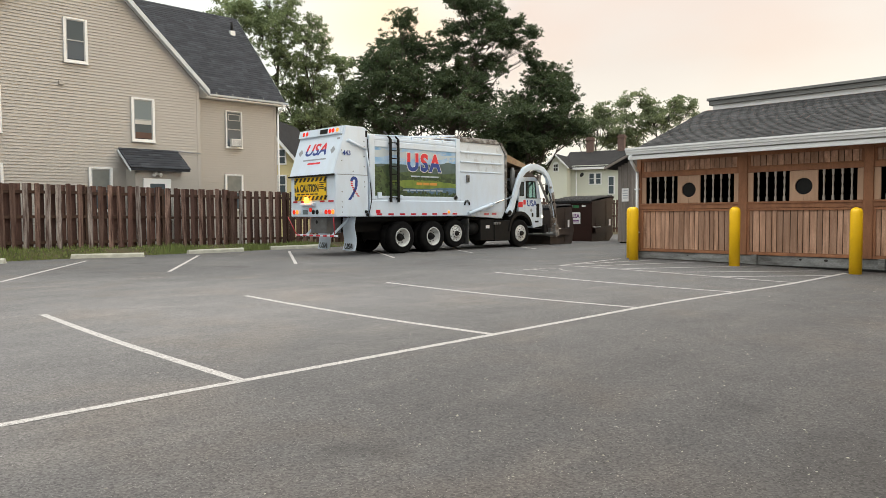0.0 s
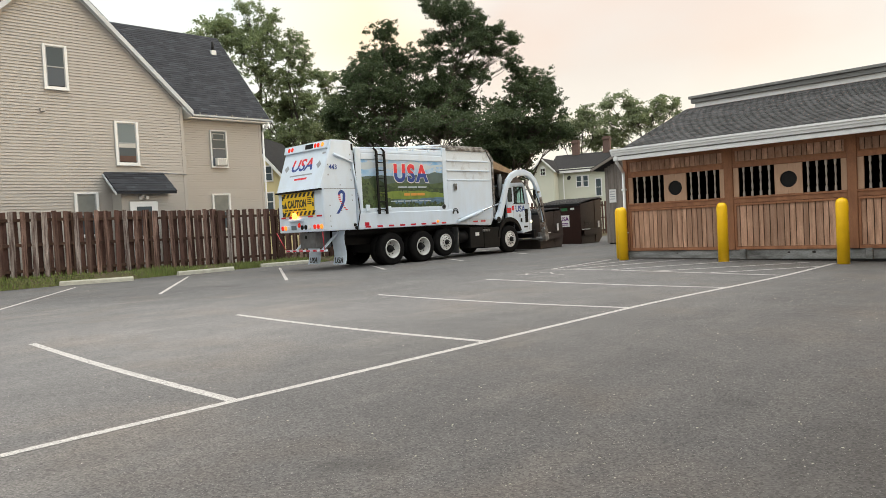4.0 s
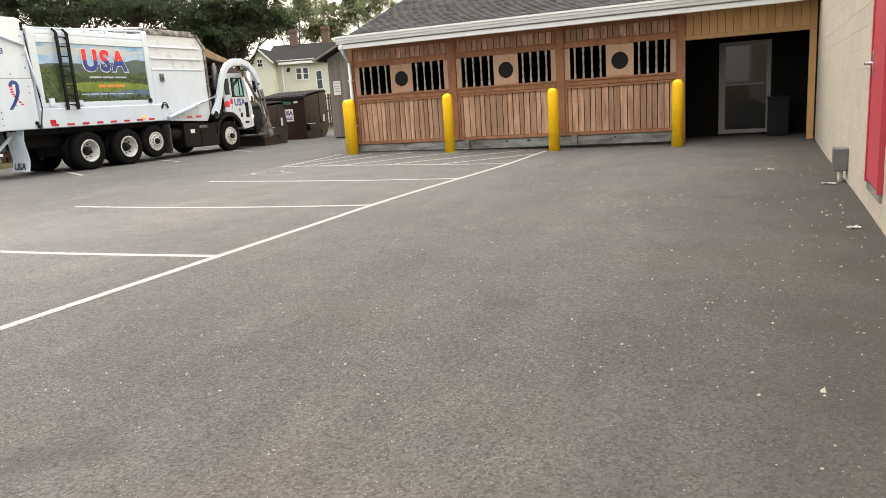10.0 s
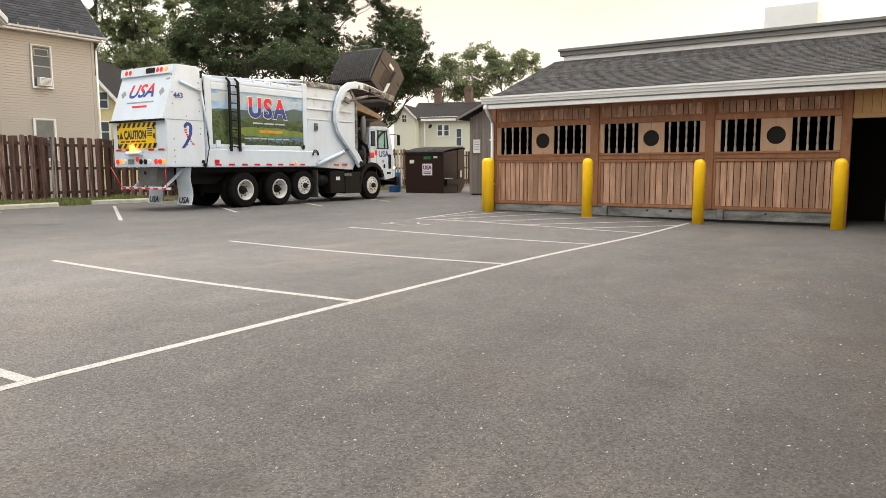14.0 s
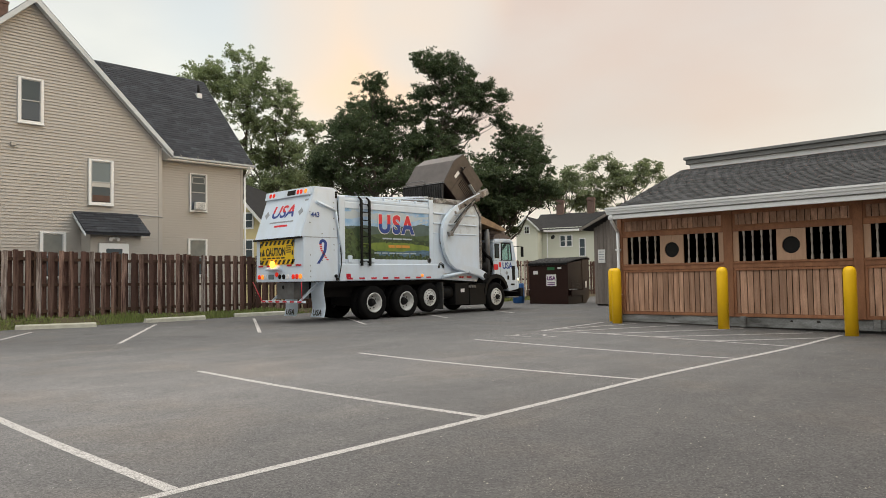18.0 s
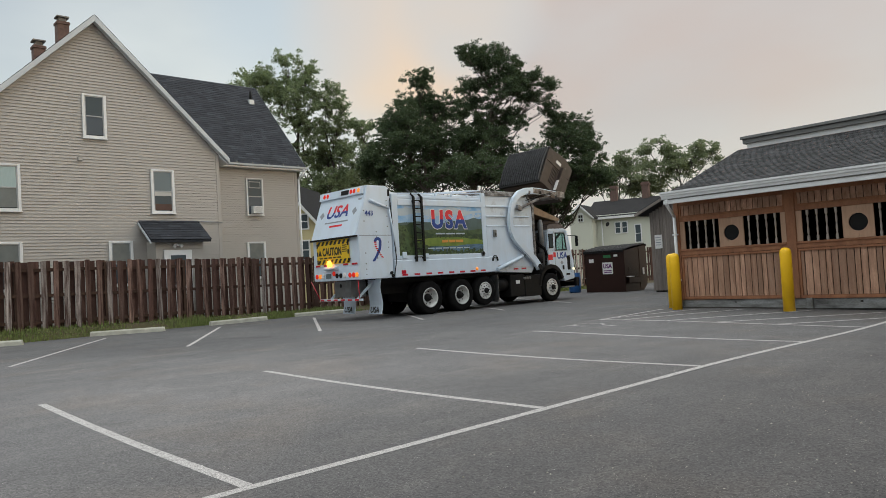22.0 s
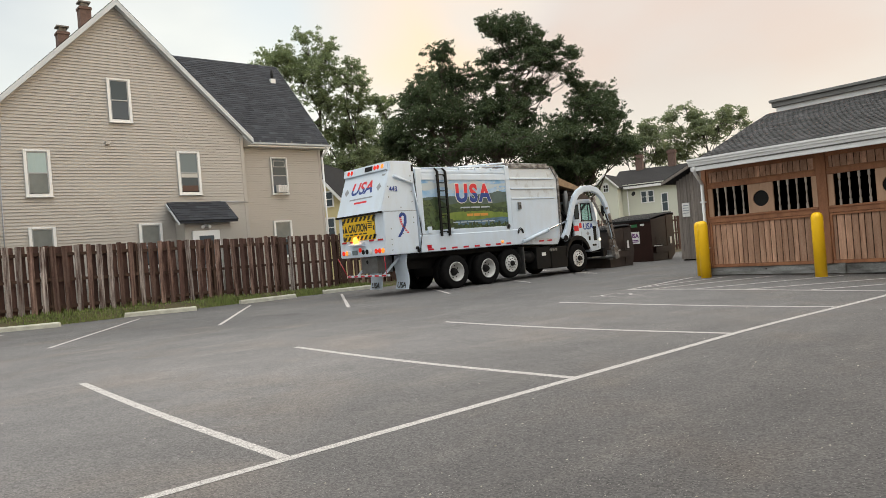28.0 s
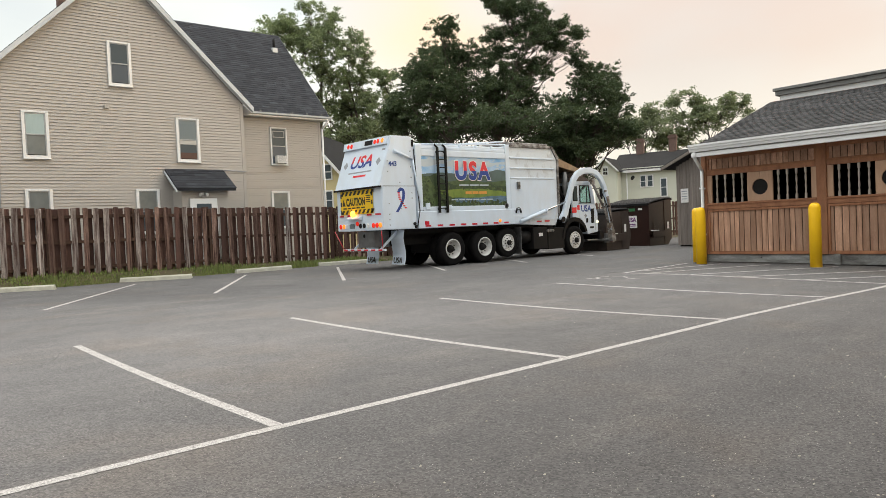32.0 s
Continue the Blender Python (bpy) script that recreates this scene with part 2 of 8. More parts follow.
    col = mix("MULTIPLY", 1.0, col, agg)
    # pale chips, scattered
    v2 = nt.nodes.new("ShaderNodeTexVoronoi")
    v2.inputs["Scale"].default_value = 13
    nt.links.new(tc.outputs["Object"], v2.inputs["Vector"])
    chip = ramp(v2.outputs["Distance"], 0.036, 0.050, (1, 1, 1), (0, 0, 0))
    keep = ramp(noise_at(3.1, 2), 0.46, 0.50, (0, 0, 0), (1, 1, 1))
    v3 = nt.nodes.new("ShaderNodeTexVoronoi")
    v3.inputs["Scale"].default_value = 60
    nt.links.new(tc.outputs["Object"], v3.inputs["Vector"])
    chip3 = ramp(v3.outputs["Distance"], 0.12, 0.16, (1, 1, 1), (0, 0, 0))
    keep3 = ramp(noise_at(7.3, 3), 0.44, 0.50, (0, 0, 0), (1, 1, 1))
    pale = nt.nodes.new("ShaderNodeRGB")
    pale.outputs[0].default_value = (0.31, 0.30, 0.29, 1)
    col = mix("MIX", mix("MULTIPLY", 1.0, chip3, keep3), col, pale.outputs[0])
    light = nt.nodes.new("ShaderNodeRGB")
    light.outputs[0].default_value = (0.58, 0.56, 0.52, 1)
    col = mix("MIX", mix("MULTIPLY", 1.0, chip, keep), col, light.outputs[0])
    # pale scuffs drawn out along the stalls' ends, and rusty worn patches
    smp = nt.nodes.new("ShaderNodeMapping")
    smp.inputs["Scale"].default_value = (1.5, 0.40, 1)
    smp.inputs["Rotation"].default_value = (0, 0, 0.35)
    nt.links.new(tc.outputs["Object"], smp.inputs[0])
    sn = nt.nodes.new("ShaderNodeTexNoise")
    sn.inputs["Scale"].default_value, sn.inputs["Detail"].default_value, sn.inputs["Roughness"].default_value = 1.1, 7, 0.7
    nt.links.new(smp.outputs[0], sn.inputs["Vector"])
    col = mix("MULTIPLY", 1.0, col, ramp(sn.outputs[0], 0.50, 0.74, (1, 1, 1), (1.26, 1.24, 1.20)))
    col = mix("MULTIPLY", 1.0, col, ramp(sn.outputs[0], 0.26, 0.44, (0.86, 0.86, 0.86), (1, 1, 1)))
    col = mix("MULTIPLY", 1.0, col, ramp(noise_at(0.5, 4, 0.6), 0.50, 0.66, (1, 1, 1), (1.07, 1.02, 0.97)))
    # oil stains
    oil = ramp(noise_at(0.75, 3, 0.5), 0.66, 0.78, (0, 0, 0), (0.55, 0.55, 0.55))
    dk = nt.nodes.new("ShaderNodeRGB")
    dk.outputs[0].default_value = (0.055, 0.052, 0.050, 1)
    col = mix("MIX", oil, col, dk.outputs[0])
    # silt and damp gathered along the block building
    sx = nt.nodes.new("ShaderNodeSeparateXYZ")
    nt.links.new(tc.outputs["Object"], sx.inputs[0])
    wm = nt.nodes.new("ShaderNodeMath")
    wm.operation = "MULTIPLY_ADD"
    nt.links.new(noise_at(0.9, 4, 0.6), wm.inputs[0])
    wm.inputs[1].default_value = 2.6
    nt.links.new(sx.outputs[0], wm.inputs[2])
    mr = nt.nodes.new("ShaderNodeMapRange")
    mr.inputs[1].default_value, mr.inputs[2].default_value = 4.7, 6.5
    mr.inputs[3].default_value, mr.inputs[4].default_value = 0.0, 0.75
    nt.links.new(wm.outputs[0], mr.inputs[0])
    silt = nt.nodes.new("ShaderNodeRGB")
    silt.outputs[0].default_value = (0.060, 0.052, 0.046, 1)
    col = mix("MIX", mr.outputs[0], col, silt.outputs[0])
    nt.links.new(col, b.inputs["Base Color"])
    bp = nt.nodes.new("ShaderNodeBump")
    bp.inputs["Strength"].default_value, bp.inputs["Distance"].default_value = 0.6, 0.004
    nt.links.new(v.outputs["Distance"], bp.inputs["Height"])
    nt.links.new(bp.outputs[0], b.inputs["Normal"])
    return m


def mat_glass(name, tint=(0.12, 0.14, 0.16), rough=0.08, spec=0.4):
    m = bpy.data.materials.new(name)
    m.use_nodes = True
    b = m.node_tree.nodes["Principled BSDF"]
    b.inputs["Base Color"].default_value = (*tint, 1)
    b.inputs["Roughness"].default_value = rough
    b.inputs["Specular IOR Level"].default_value = spec
    return m


M = {}
M["asphalt"] = mat_asphalt()
M["paint"] = mat("line_paint", (0.440, 0.418, 0.405), 0.85, vary=0.85, noise_scale=26, dark=(0.21, 0.20, 0.19), fine=0.5, fine_scale=95, bump=0.3, lo=0.50, hi=0.70)
M["soil"] = mat("soil", (0.105, 0.080, 0.052), 0.95, vary=0.8, noise_scale=2, dark=(0.05, 0.060, 0.024), fine=0.35, bump=0.6)
M["grass"] = mat("grass", (0.150, 0.220, 0.055), 0.8, vary=0.75, noise_scale=1.3, dark=(0.22, 0.185, 0.09), by_island=0.4)
M["fence"] = mat("fence_wood", (0.235, 0.155, 0.125), 0.85, vary=1.0, noise_scale=1.3, dark=(0.060, 0.032, 0.026), streak=(12, 12, 0.8), fine=0.42, fine_scale=30, lo=0.34, hi=0.62, bump=0.5, bump_scale=25, by_object=0.6)
M["fence_grey"] = mat("bleached_fence_wood", (0.37, 0.325, 0.300), 0.85, vary=1.0, noise_scale=1.1, dark=(0.070, 0.042, 0.036), streak=(14, 14, 0.9), fine=0.45, fine_scale=26, lo=0.36, hi=0.60, bump=0.5, bump_scale=25, by_object=0.45)
# back pickets darkened for the shade behind; dark red front pickets share it
M["fence_back"] = mat("shaded_red_fence_wood", (0.112, 0.062, 0.050), 0.85, vary=0.75, noise_scale=2.0, dark=(0.045, 0.027, 0.022), streak=(9, 9, 0.8), fine=0.28, fine_scale=40, bump=0.5, bump_scale=25, by_object=0.5)
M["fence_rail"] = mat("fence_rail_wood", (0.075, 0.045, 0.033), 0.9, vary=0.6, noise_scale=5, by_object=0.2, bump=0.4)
M["siding"] = mat("vinyl_siding", (0.418, 0.396, 0.370), 0.55, vary=0.25, noise_scale=0.6, dark=(0.342, 0.326, 0.306), fine=0.05, fine_scale=30)
M["siding_white"] = mat("pale_siding", (0.60, 0.61, 0.53), 0.6, vary=0.25, noise_scale=0.6, dark=(0.50, 0.51, 0.45))
M["siding_yellow"] = mat("yellow_siding", (0.62, 0.54, 0.30), 0.6, vary=0.25, noise_scale=0.6, dark=(0.52, 0.45, 0.26))
M["trim_grey"] = mat("bluish_grey_trim", (0.56, 0.60, 0.64), 0.5, vary=0.35, noise_scale=1.8, dark=(0.42, 0.45, 0.48), fine=0.05)
M["white"] = mat("white_trim", (0.78, 0.79, 0.80), 0.5, vary=0.3, noise_scale=1.8, dark=(0.62, 0.63, 0.63), fine=0.04)
M["shingle"] = mat("asphalt_shingle", (0.044, 0.047, 0.056), 0.9, vary=0.6, noise_scale=1.2, dark=(0.024, 0.026, 0.031), fine=0.35, fine_scale=45, bump=0.5, bump_scale=50, by_island=0.3)
M["shingle_shed"] = mat("weathered_shingle", (0.062, 0.061, 0.062), 0.9, vary=0.7, noise_scale=1.5, dark=(0.030, 0.031, 0.034), fine=0.4, fine_scale=45, bump=0.6, bump_scale=50, by_island=0.5)
# house pane colours carry sky reflection and pale curtains; their shine is kept low
M["glass"] = mat_glass("window_glass", (0.070, 0.090, 0.105), 0.3, 0.15)
M["glass_pale"] = mat_glass("curtained_sky_glass", (0.165, 0.205, 0.225), 0.3, 0.15)
M["glass_dark"] = mat_glass("shaded_glass", (0.010, 0.011, 0.011), 0.04, 0.5)
M["glass_deep"] = mat_glass("deep_window_glass", (0.080, 0.100, 0.125), 0.3, 0.2)
M["glass_curtain"] = mat("curtain_behind_glass", (0.36, 0.47, 0.48), 0.35, vary=0.35, noise_scale=6, dark=(0.27, 0.36, 0.37), streak=(1, 9, 0.6))
M["glass_net"] = mat("net_behind_glass", (0.165, 0.185, 0.185), 0.35, vary=0.6, noise_scale=3, dark=(0.10, 0.115, 0.12))
M["sash_grey"] = mat("grey_sash", (0.36, 0.38, 0.40), 0.5, vary=0.3, noise_scale=6)
M["sill_board"] = mat("brown_sill_board", (0.10, 0.055, 0.042), 0.7, vary=0.4, noise_scale=5)
M["blind"] = mat("window_blind", (0.50, 0.50, 0.48), 0.7, vary=0.2, noise_scale=3)
# near-black base colour puts the indoor shade into walls and backings
M["dark"] = mat("shaded_interior", (0.007, 0.006, 0.006), 0.8, vary=0.3, noise_scale=4)
M["cedar"] = mat("cedar", (0.50, 0.31, 0.215), 0.65, vary=0.9, noise_scale=2.0, dark=(0.22, 0.115, 0.07), streak=(8, 8, 0.6), fine=0.2, fine_scale=35, bump=0.25, bump_scale=30, by_object=0.36, spec=0.3)
M["cedar_trim"] = mat("cedar_trim", (0.335, 0.155, 0.080), 0.65, vary=0.75, noise_scale=2.0, dark=(0.18, 0.078, 0.042), streak=(3, 3, 0.8), fine=0.14, fine_scale=35, bump=0.2, by_object=0.16, spec=0.3)
M["cedar_pale"] = mat("pale_cedar", (0.47, 0.30, 0.20), 0.65, vary=0.5, noise_scale=2.5, dark=(0.34, 0.20, 0.125), streak=(7, 7, 0.8), fine=0.1, by_object=0.12)
M["pine"] = mat("new_pine", (0.50, 0.30, 0.12), 0.6, vary=0.5, noise_scale=3, dark=(0.40, 0.22, 0.09), streak=(6, 6, 0.8), by_object=0.15)
M["grey_wood"] = mat("weathered_wood", (0.275, 0.240, 0.215), 0.9, vary=0.75, noise_scale=3, dark=(0.10, 0.085, 0.078), streak=(9, 9, 0.6), fine=0.2, fine_scale=40, bump=0.4, by_object=0.25)
M["concrete"] = mat("concrete", (0.29, 0.28, 0.265), 0.9, vary=0.8, noise_scale=2.6, dark=(0.12, 0.11, 0.10), fine=0.15, fine_scale=60, bump=0.5)
M["kerb"] = mat("stained_kerb_concrete", (0.30, 0.305, 0.305), 0.9, vary=0.9, noise_scale=2.2, dark=(0.10, 0.098, 0.095), streak=(0.6, 1, 2.6), fine=0.25, fine_scale=40, lo=0.38, hi=0.66, bump=0.6)
M["wheel_stop"] = mat("wheel_stop_concrete", (0.52, 0.51, 0.44), 0.9, vary=0.7, noise_scale=4, dark=(0.30, 0.29, 0.24), fine=0.15, bump=0.5)
M["yellow"] = mat("yellow_sleeve", (0.95, 0.57, 0.008), 0.42, vary=0.30, noise_scale=5, dark=(0.86, 0.49, 0.012), fine=0.05, spec=0.4)
M["block"] = mat("painted_block", (0.51, 0.455, 0.385), 0.8, vary=0.45, noise_scale=2.6, dark=(0.43, 0.375, 0.31), fine=0.08, fine_scale=50, bump=0.35, bump_scale=70, by_object=0.05)
M["red_door"] = mat("red_paint", (0.50, 0.045, 0.075), 0.5, vary=0.3, noise_scale=3)
M["truck_white"] = mat("truck_paint", (0.625, 0.715, 0.825), 0.35, vary=0.45, noise_scale=1.6, dark=(0.52, 0.55, 0.57), streak=(1.5, 1.5, 0.5), fine=0.03, lo=0.42, hi=0.75)
M["truck_grimy"] = mat("grimy_paint", (0.62, 0.67, 0.72), 0.5, vary=0.75, noise_scale=2.6, dark=(0.22, 0.19, 0.165), streak=(1.2, 1.2, 0.8), fine=0.10, lo=0.53, hi=0.80)
M["hopper_grime"] = mat("greasy_hopper_paint", (0.34, 0.33, 0.32), 0.6, vary=0.95, noise_scale=3.2, dark=(0.055, 0.045, 0.038), streak=(1, 1, 1.6), fine=0.25, lo=0.36, hi=0.58)
M["rubber"] = mat("tyre_rubber", (0.0085, 0.0085, 0.009), 0.85, vary=0.5, noise_scale=6, dark=(0.018, 0.017, 0.016), bump=0.2, spec=0.12)
M["black"] = mat("black_paint", (0.0065, 0.0065, 0.007), 0.6, vary=0.5, noise_scale=5, dark=(0.015, 0.014, 0.013), spec=0.2)
M["rim"] = mat("white_rim", (0.66, 0.67, 0.67), 0.4, vary=0.6, noise_scale=7, dark=(0.36, 0.34, 0.31))
M["steel"] = mat("bare_steel", (0.20, 0.205, 0.21), 0.45, metal=0.55, vary=0.6, noise_scale=5, dark=(0.09, 0.085, 0.08))
M["worn_steel"] = mat("worn_rusty_steel", (0.30, 0.29, 0.28), 0.6, metal=0.2, vary=0.95, noise_scale=5, dark=(0.085, 0.058, 0.042), fine=0.2, lo=0.38, hi=0.62)
M["chrome"] = mat("chrome", (0.75, 0.75, 0.76), 0.15, metal=1.0)
M["brown"] = mat("dumpster_paint", (0.026, 0.0105, 0.008), 0.42, vary=0.8, noise_scale=3.5, dark=(0.016, 0.008, 0.0065), fine=0.15, bump=0.15, lo=0.45, hi=0.8, spec=0.3)
# lifted bin's paint lightened for the sky light on it when raised
M["bin_brown"] = mat("skylit_bin_paint", (0.052, 0.038, 0.033), 0.5, vary=0.85, noise_scale=3, dark=(0.026, 0.016, 0.013), fine=0.14, bump=0.15)
M["lid"] = mat("lid_plastic", (0.008, 0.008, 0.009), 0.55, vary=0.5, noise_scale=5, dark=(0.020, 0.019, 0.019), spec=0.2)
# lid ribs: wear plus highlights put into a lighter copy of the plastic
M["lid_worn"] = mat("worn_highlit_plastic", (0.058, 0.058, 0.061), 0.5, vary=0.8, noise_scale=7, dark=(0.014, 0.014, 0.015), fine=0.3, spec=0.4)
M["brown_grime"] = mat("brown_grimy_paint", (0.135, 0.105, 0.092), 0.65, vary=0.7, noise_scale=4, dark=(0.06, 0.045, 0.038), fine=0.15)
M["blue_plastic"] = mat("blue_plastic", (0.02, 0.10, 0.30), 0.45, vary=0.3, noise_scale=4)
M["red_refl"] = mat("red_reflector", (0.50, 0.012, 0.03), 0.3)
M["red_light"] = mat("red_lens", (0.75, 0.03, 0.015), 0.25, emit=0.35)
M["amber_light"] = mat("amber_lens", (1.0, 0.30, 0.04), 0.25, emit=0.6)
M["beacon"] = mat("lit_amber_beacon", (1.0, 0.30, 0.025), 0.25, emit=6.0)
M["headlight"] = mat("lit_headlight", (1.0, 0.88, 0.6), 0.2, emit=1.2)
M["sign_yellow"] = mat("sign_yellow", (0.80, 0.52, 0.015), 0.45, vary=0.3, noise_scale=8, dark=(0.6, 0.4, 0.03))
M["sign_black"] = mat("sign_black", (0.02, 0.02, 0.02), 0.5)
M["sign_white"] = mat("sign_white", (0.78, 0.77, 0.76), 0.5, vary=0.25, noise_scale=8)
M["blue_ink"] = mat("blue_ink", (0.020, 0.055, 0.26), 0.45)
M["red_ink"] = mat("red_ink", (0.66, 0.025, 0.035), 0.45)
M["grey_ink"] = mat("grey_ink", (0.28, 0.30, 0.33), 0.5)
M["purple_ink"] = mat("purple_ink", (0.13, 0.03, 0.16), 0.5)
M["brick"] = mat("chimney_brick", (0.150, 0.100, 0.086), 0.85, vary=0.6, noise_scale=6, bump=0.4, by_island=0.25)
M["bark"] = mat("bark", (0.105, 0.092, 0.078), 0.95, vary=0.7, noise_scale=3, streak=(4, 4, 0.7), bump=0.8, bump_scale=12)
M["baluster"] = mat("weathered_baluster", (0.40, 0.36, 0.315), 0.75, vary=0.6, noise_scale=6, dark=(0.24, 0.20, 0.165), by_object=0.15)
M["wet_dirt"] = mat("strip_and_pit_dark", (0.026, 0.023, 0.021), 0.9, vary=0.7, noise_scale=4, dark=(0.06, 0.055, 0.05), fine=0.3, bump=0.4)
M["shingle_far"] = mat("dark_far_shingle", (0.028, 0.027, 0.028), 0.9, vary=0.6, noise_scale=1.0, dark=(0.018, 0.017, 0.018), fine=0.3, fine_scale=20, bump=0.4)
M["cap_metal"] = mat("grey_cap", (0.19, 0.19, 0.185), 0.6, vary=0.5, noise_scale=2, dark=(0.13, 0.13, 0.125))
M["frame_metal"] = mat("pale_frame_metal", (0.31, 0.31, 0.30), 0.55, vary=0.4, noise_scale=3, dark=(0.24, 0.24, 0.23))
M["tan"] = mat("tan_board", (0.32, 0.215, 0.125), 0.7, vary=0.7, noise_scale=4, dark=(0.15, 0.09, 0.055))


def mat_leaf(name, base, dark, thin=0.3):
    m = mat(name, base, 0.6, vary=0.8, noise_scale=0.45, dark=dark, by_island=0.5, spec=0.10)
    nt = m.node_tree
    b = nt.nodes["Principled BSDF"]
    tr = nt.nodes.new("ShaderNodeBsdfTranslucent")
    tr.inputs[0].default_value = (base[0] * 1.2, base[1] * 1.25, base[2] * 0.9, 1)
    ms = nt.nodes.new("ShaderNodeMixShader")
    ms.inputs[0].default_value = thin
    out = nt.nodes["Material Output"]
    nt.links.new(b.outputs[0], ms.inputs[1])
    nt.links.new(tr.outputs[0], ms.inputs[2])
    nt.links.new(ms.outputs[0], out.inputs[0])
    return m


M["leaf_dark"] = mat_leaf("dark_leaves", (0.079, 0.106, 0.062), (0.045, 0.064, 0.038))
M["leaf_mid"] = mat_leaf("green_leaves", (0.215, 0.255, 0.160), (0.125, 0.158, 0.098), 0.46)
M["leaf_pale"] = mat_leaf("pale_leaves", (0.215, 0.245, 0.165), (0.135, 0.160, 0.105), 0.45)

# ---------------------------------------------------------------- building helpers
ORIGIN = {}


def thing(name, at, label="", category="", group="", kind=""):
    ob = new(name)
    ob.location = at
    ob.empty_display_size = 0.2
    ORIGIN[ob.name] = Vector(at)
    return tagged(ob, label, category, group, kind)


def finish(bm, name, material, smooth=False):
    me = bpy.data.meshes.new(name)
    bm.to_mesh(me)
    bm.free()
    if smooth:
        me.polygons.foreach_set("use_smooth", [True] * len(me.polygons))
    mats = material if isinstance(material, (list, tuple)) else [material]
    for m in mats:
        me.materials.append(M[m])
    return me


def part(name, bm, material, parent, label="", pivot=None, smooth=False, kind=""):
    """One mesh under a thing or a part. The shape is given in world space; pivot is the part's own origin."""
    base = ORIGIN[parent.name]
    origin = Vector(pivot) if pivot is not None else base
    bmesh.ops.translate(bm, vec=-origin, verts=bm.verts)
    ob = new(name, finish(bm, name, material, smooth))
    ob.parent = parent
    ob.location = origin - base
    ORIGIN[ob.name] = origin
    return tagged(ob, label, kind=kind)


def solo(name, bm, material, at, label="", category="", group="", kind="", smooth=False):
    """One mesh that is a thing of its own."""
    bmesh.ops.translate(bm, vec=-Vector(at), verts=bm.verts)
    ob = new(name, finish(bm, name, material, smooth))
    ob.location = at
    ORIGIN[ob.name] = Vector(at)
    return tagged(ob, label, category, group, kind)


def piece(name, me, parent, m):
    """A piece that shares its mesh with others; m is its pose in the parent's space."""
    ob = new(name, me)
    ob.parent = parent
    ob.matrix_basis = m
    ORIGIN[ob.name] = ORIGIN[parent.name] + m.translation
    return ob


def cuboid(bm, x0, x1, y0, y1, z0, z1, bevel=0.0, turn=None, mi=0):
    vs = [bm.verts.new((x, y, z)) for x in (x0, x1) for y in (y0, y1) for z in (z0, z1)]
    fs = [bm.faces.new([vs[i] for i in q]) for q in ((0, 1, 3, 2), (4, 6, 7, 5), (0, 4, 5, 1), (2, 3, 7, 6), (0, 2, 6, 4), (1, 5, 7, 3))]
    for f in fs:
        f.material_index = mi
    if bevel:
        es = list({e for f in fs for e in f.edges})
        r = bmesh.ops.bevel(bm, geom=es, offset=bevel, segments=2 if bevel > 0.02 else 1, affect="EDGES", profile=0.6)
        vs = list({v for f in r["faces"] for v in f.verts} | {v for v in vs if v.is_valid})
        if mi:
            for f in r["faces"]:
                f.material_index = mi
    if turn is not None:
        bmesh.ops.transform(bm, matrix=turn, verts=[v for v in vs if v.is_valid])
    return bm


def box(x0, x1, y0, y1, z0, z1, bevel=0.0):
    return cuboid(bmesh.new(), x0, x1, y0, y1, z0, z1, bevel)


def prism(bm, poly, axis, a, b, mi=0):
    """A polygon pulled straight along an axis from a to b. poly lists the two other coordinates, in axis order."""
    def at(p, v):
        return {"x": (v, p[0], p[1]), "y": (p[0], v, p[1]), "z": (p[0], p[1], v)}[axis]
    va = [bm.verts.new(at(p, a)) for p in poly]
    vb = [bm.verts.new(at(p, b)) for p in poly]
    fs = [bm.faces.new(va), bm.faces.new(vb[::-1])]
    for i in range(len(poly)):
        j = (i + 1) % len(poly)
        fs.append(bm.faces.new((va[j], va[i], vb[i], vb[j])))
    for f in fs:
        f.material_index = mi
    bmesh.ops.recalc_face_normals(bm, faces=fs)
    return bm


def tube(bm, p, q, r0, r1=None, n=10, mi=0, cap=True):
    """A round bar from p to q."""
    p, q = Vector(p), Vector(q)
    r1 = r0 if r1 is None else r1
    rot = (q - p).to_track_quat("Z", "Y").to_matrix()
    ra = [bm.verts.new(p + rot @ Vector((r0 * math.cos(i * 2 * math.pi / n), r0 * math.sin(i * 2 * math.pi / n), 0))) for i in range(n)]
    rb = [bm.verts.new(q + rot @ Vector((r1 * math.cos(i * 2 * math.pi / n), r1 * math.sin(i * 2 * math.pi / n), 0))) for i in range(n)]
    fs = [bm.faces.new((ra[i], ra[(i + 1) % n], rb[(i + 1) % n], rb[i])) for i in range(n)]
    for f in fs:
        f.smooth = True
    if cap:
        fs += [bm.faces.new(ra[::-1]), bm.faces.new(rb)]
    for f in fs:
        f.material_index = mi
    return bm


def pipe(bm, pts, r, n=8, mi=0):
    for a, b in zip(pts, pts[1:]):
        tube(bm, a, b, r, n=n, mi=mi)
    return bm


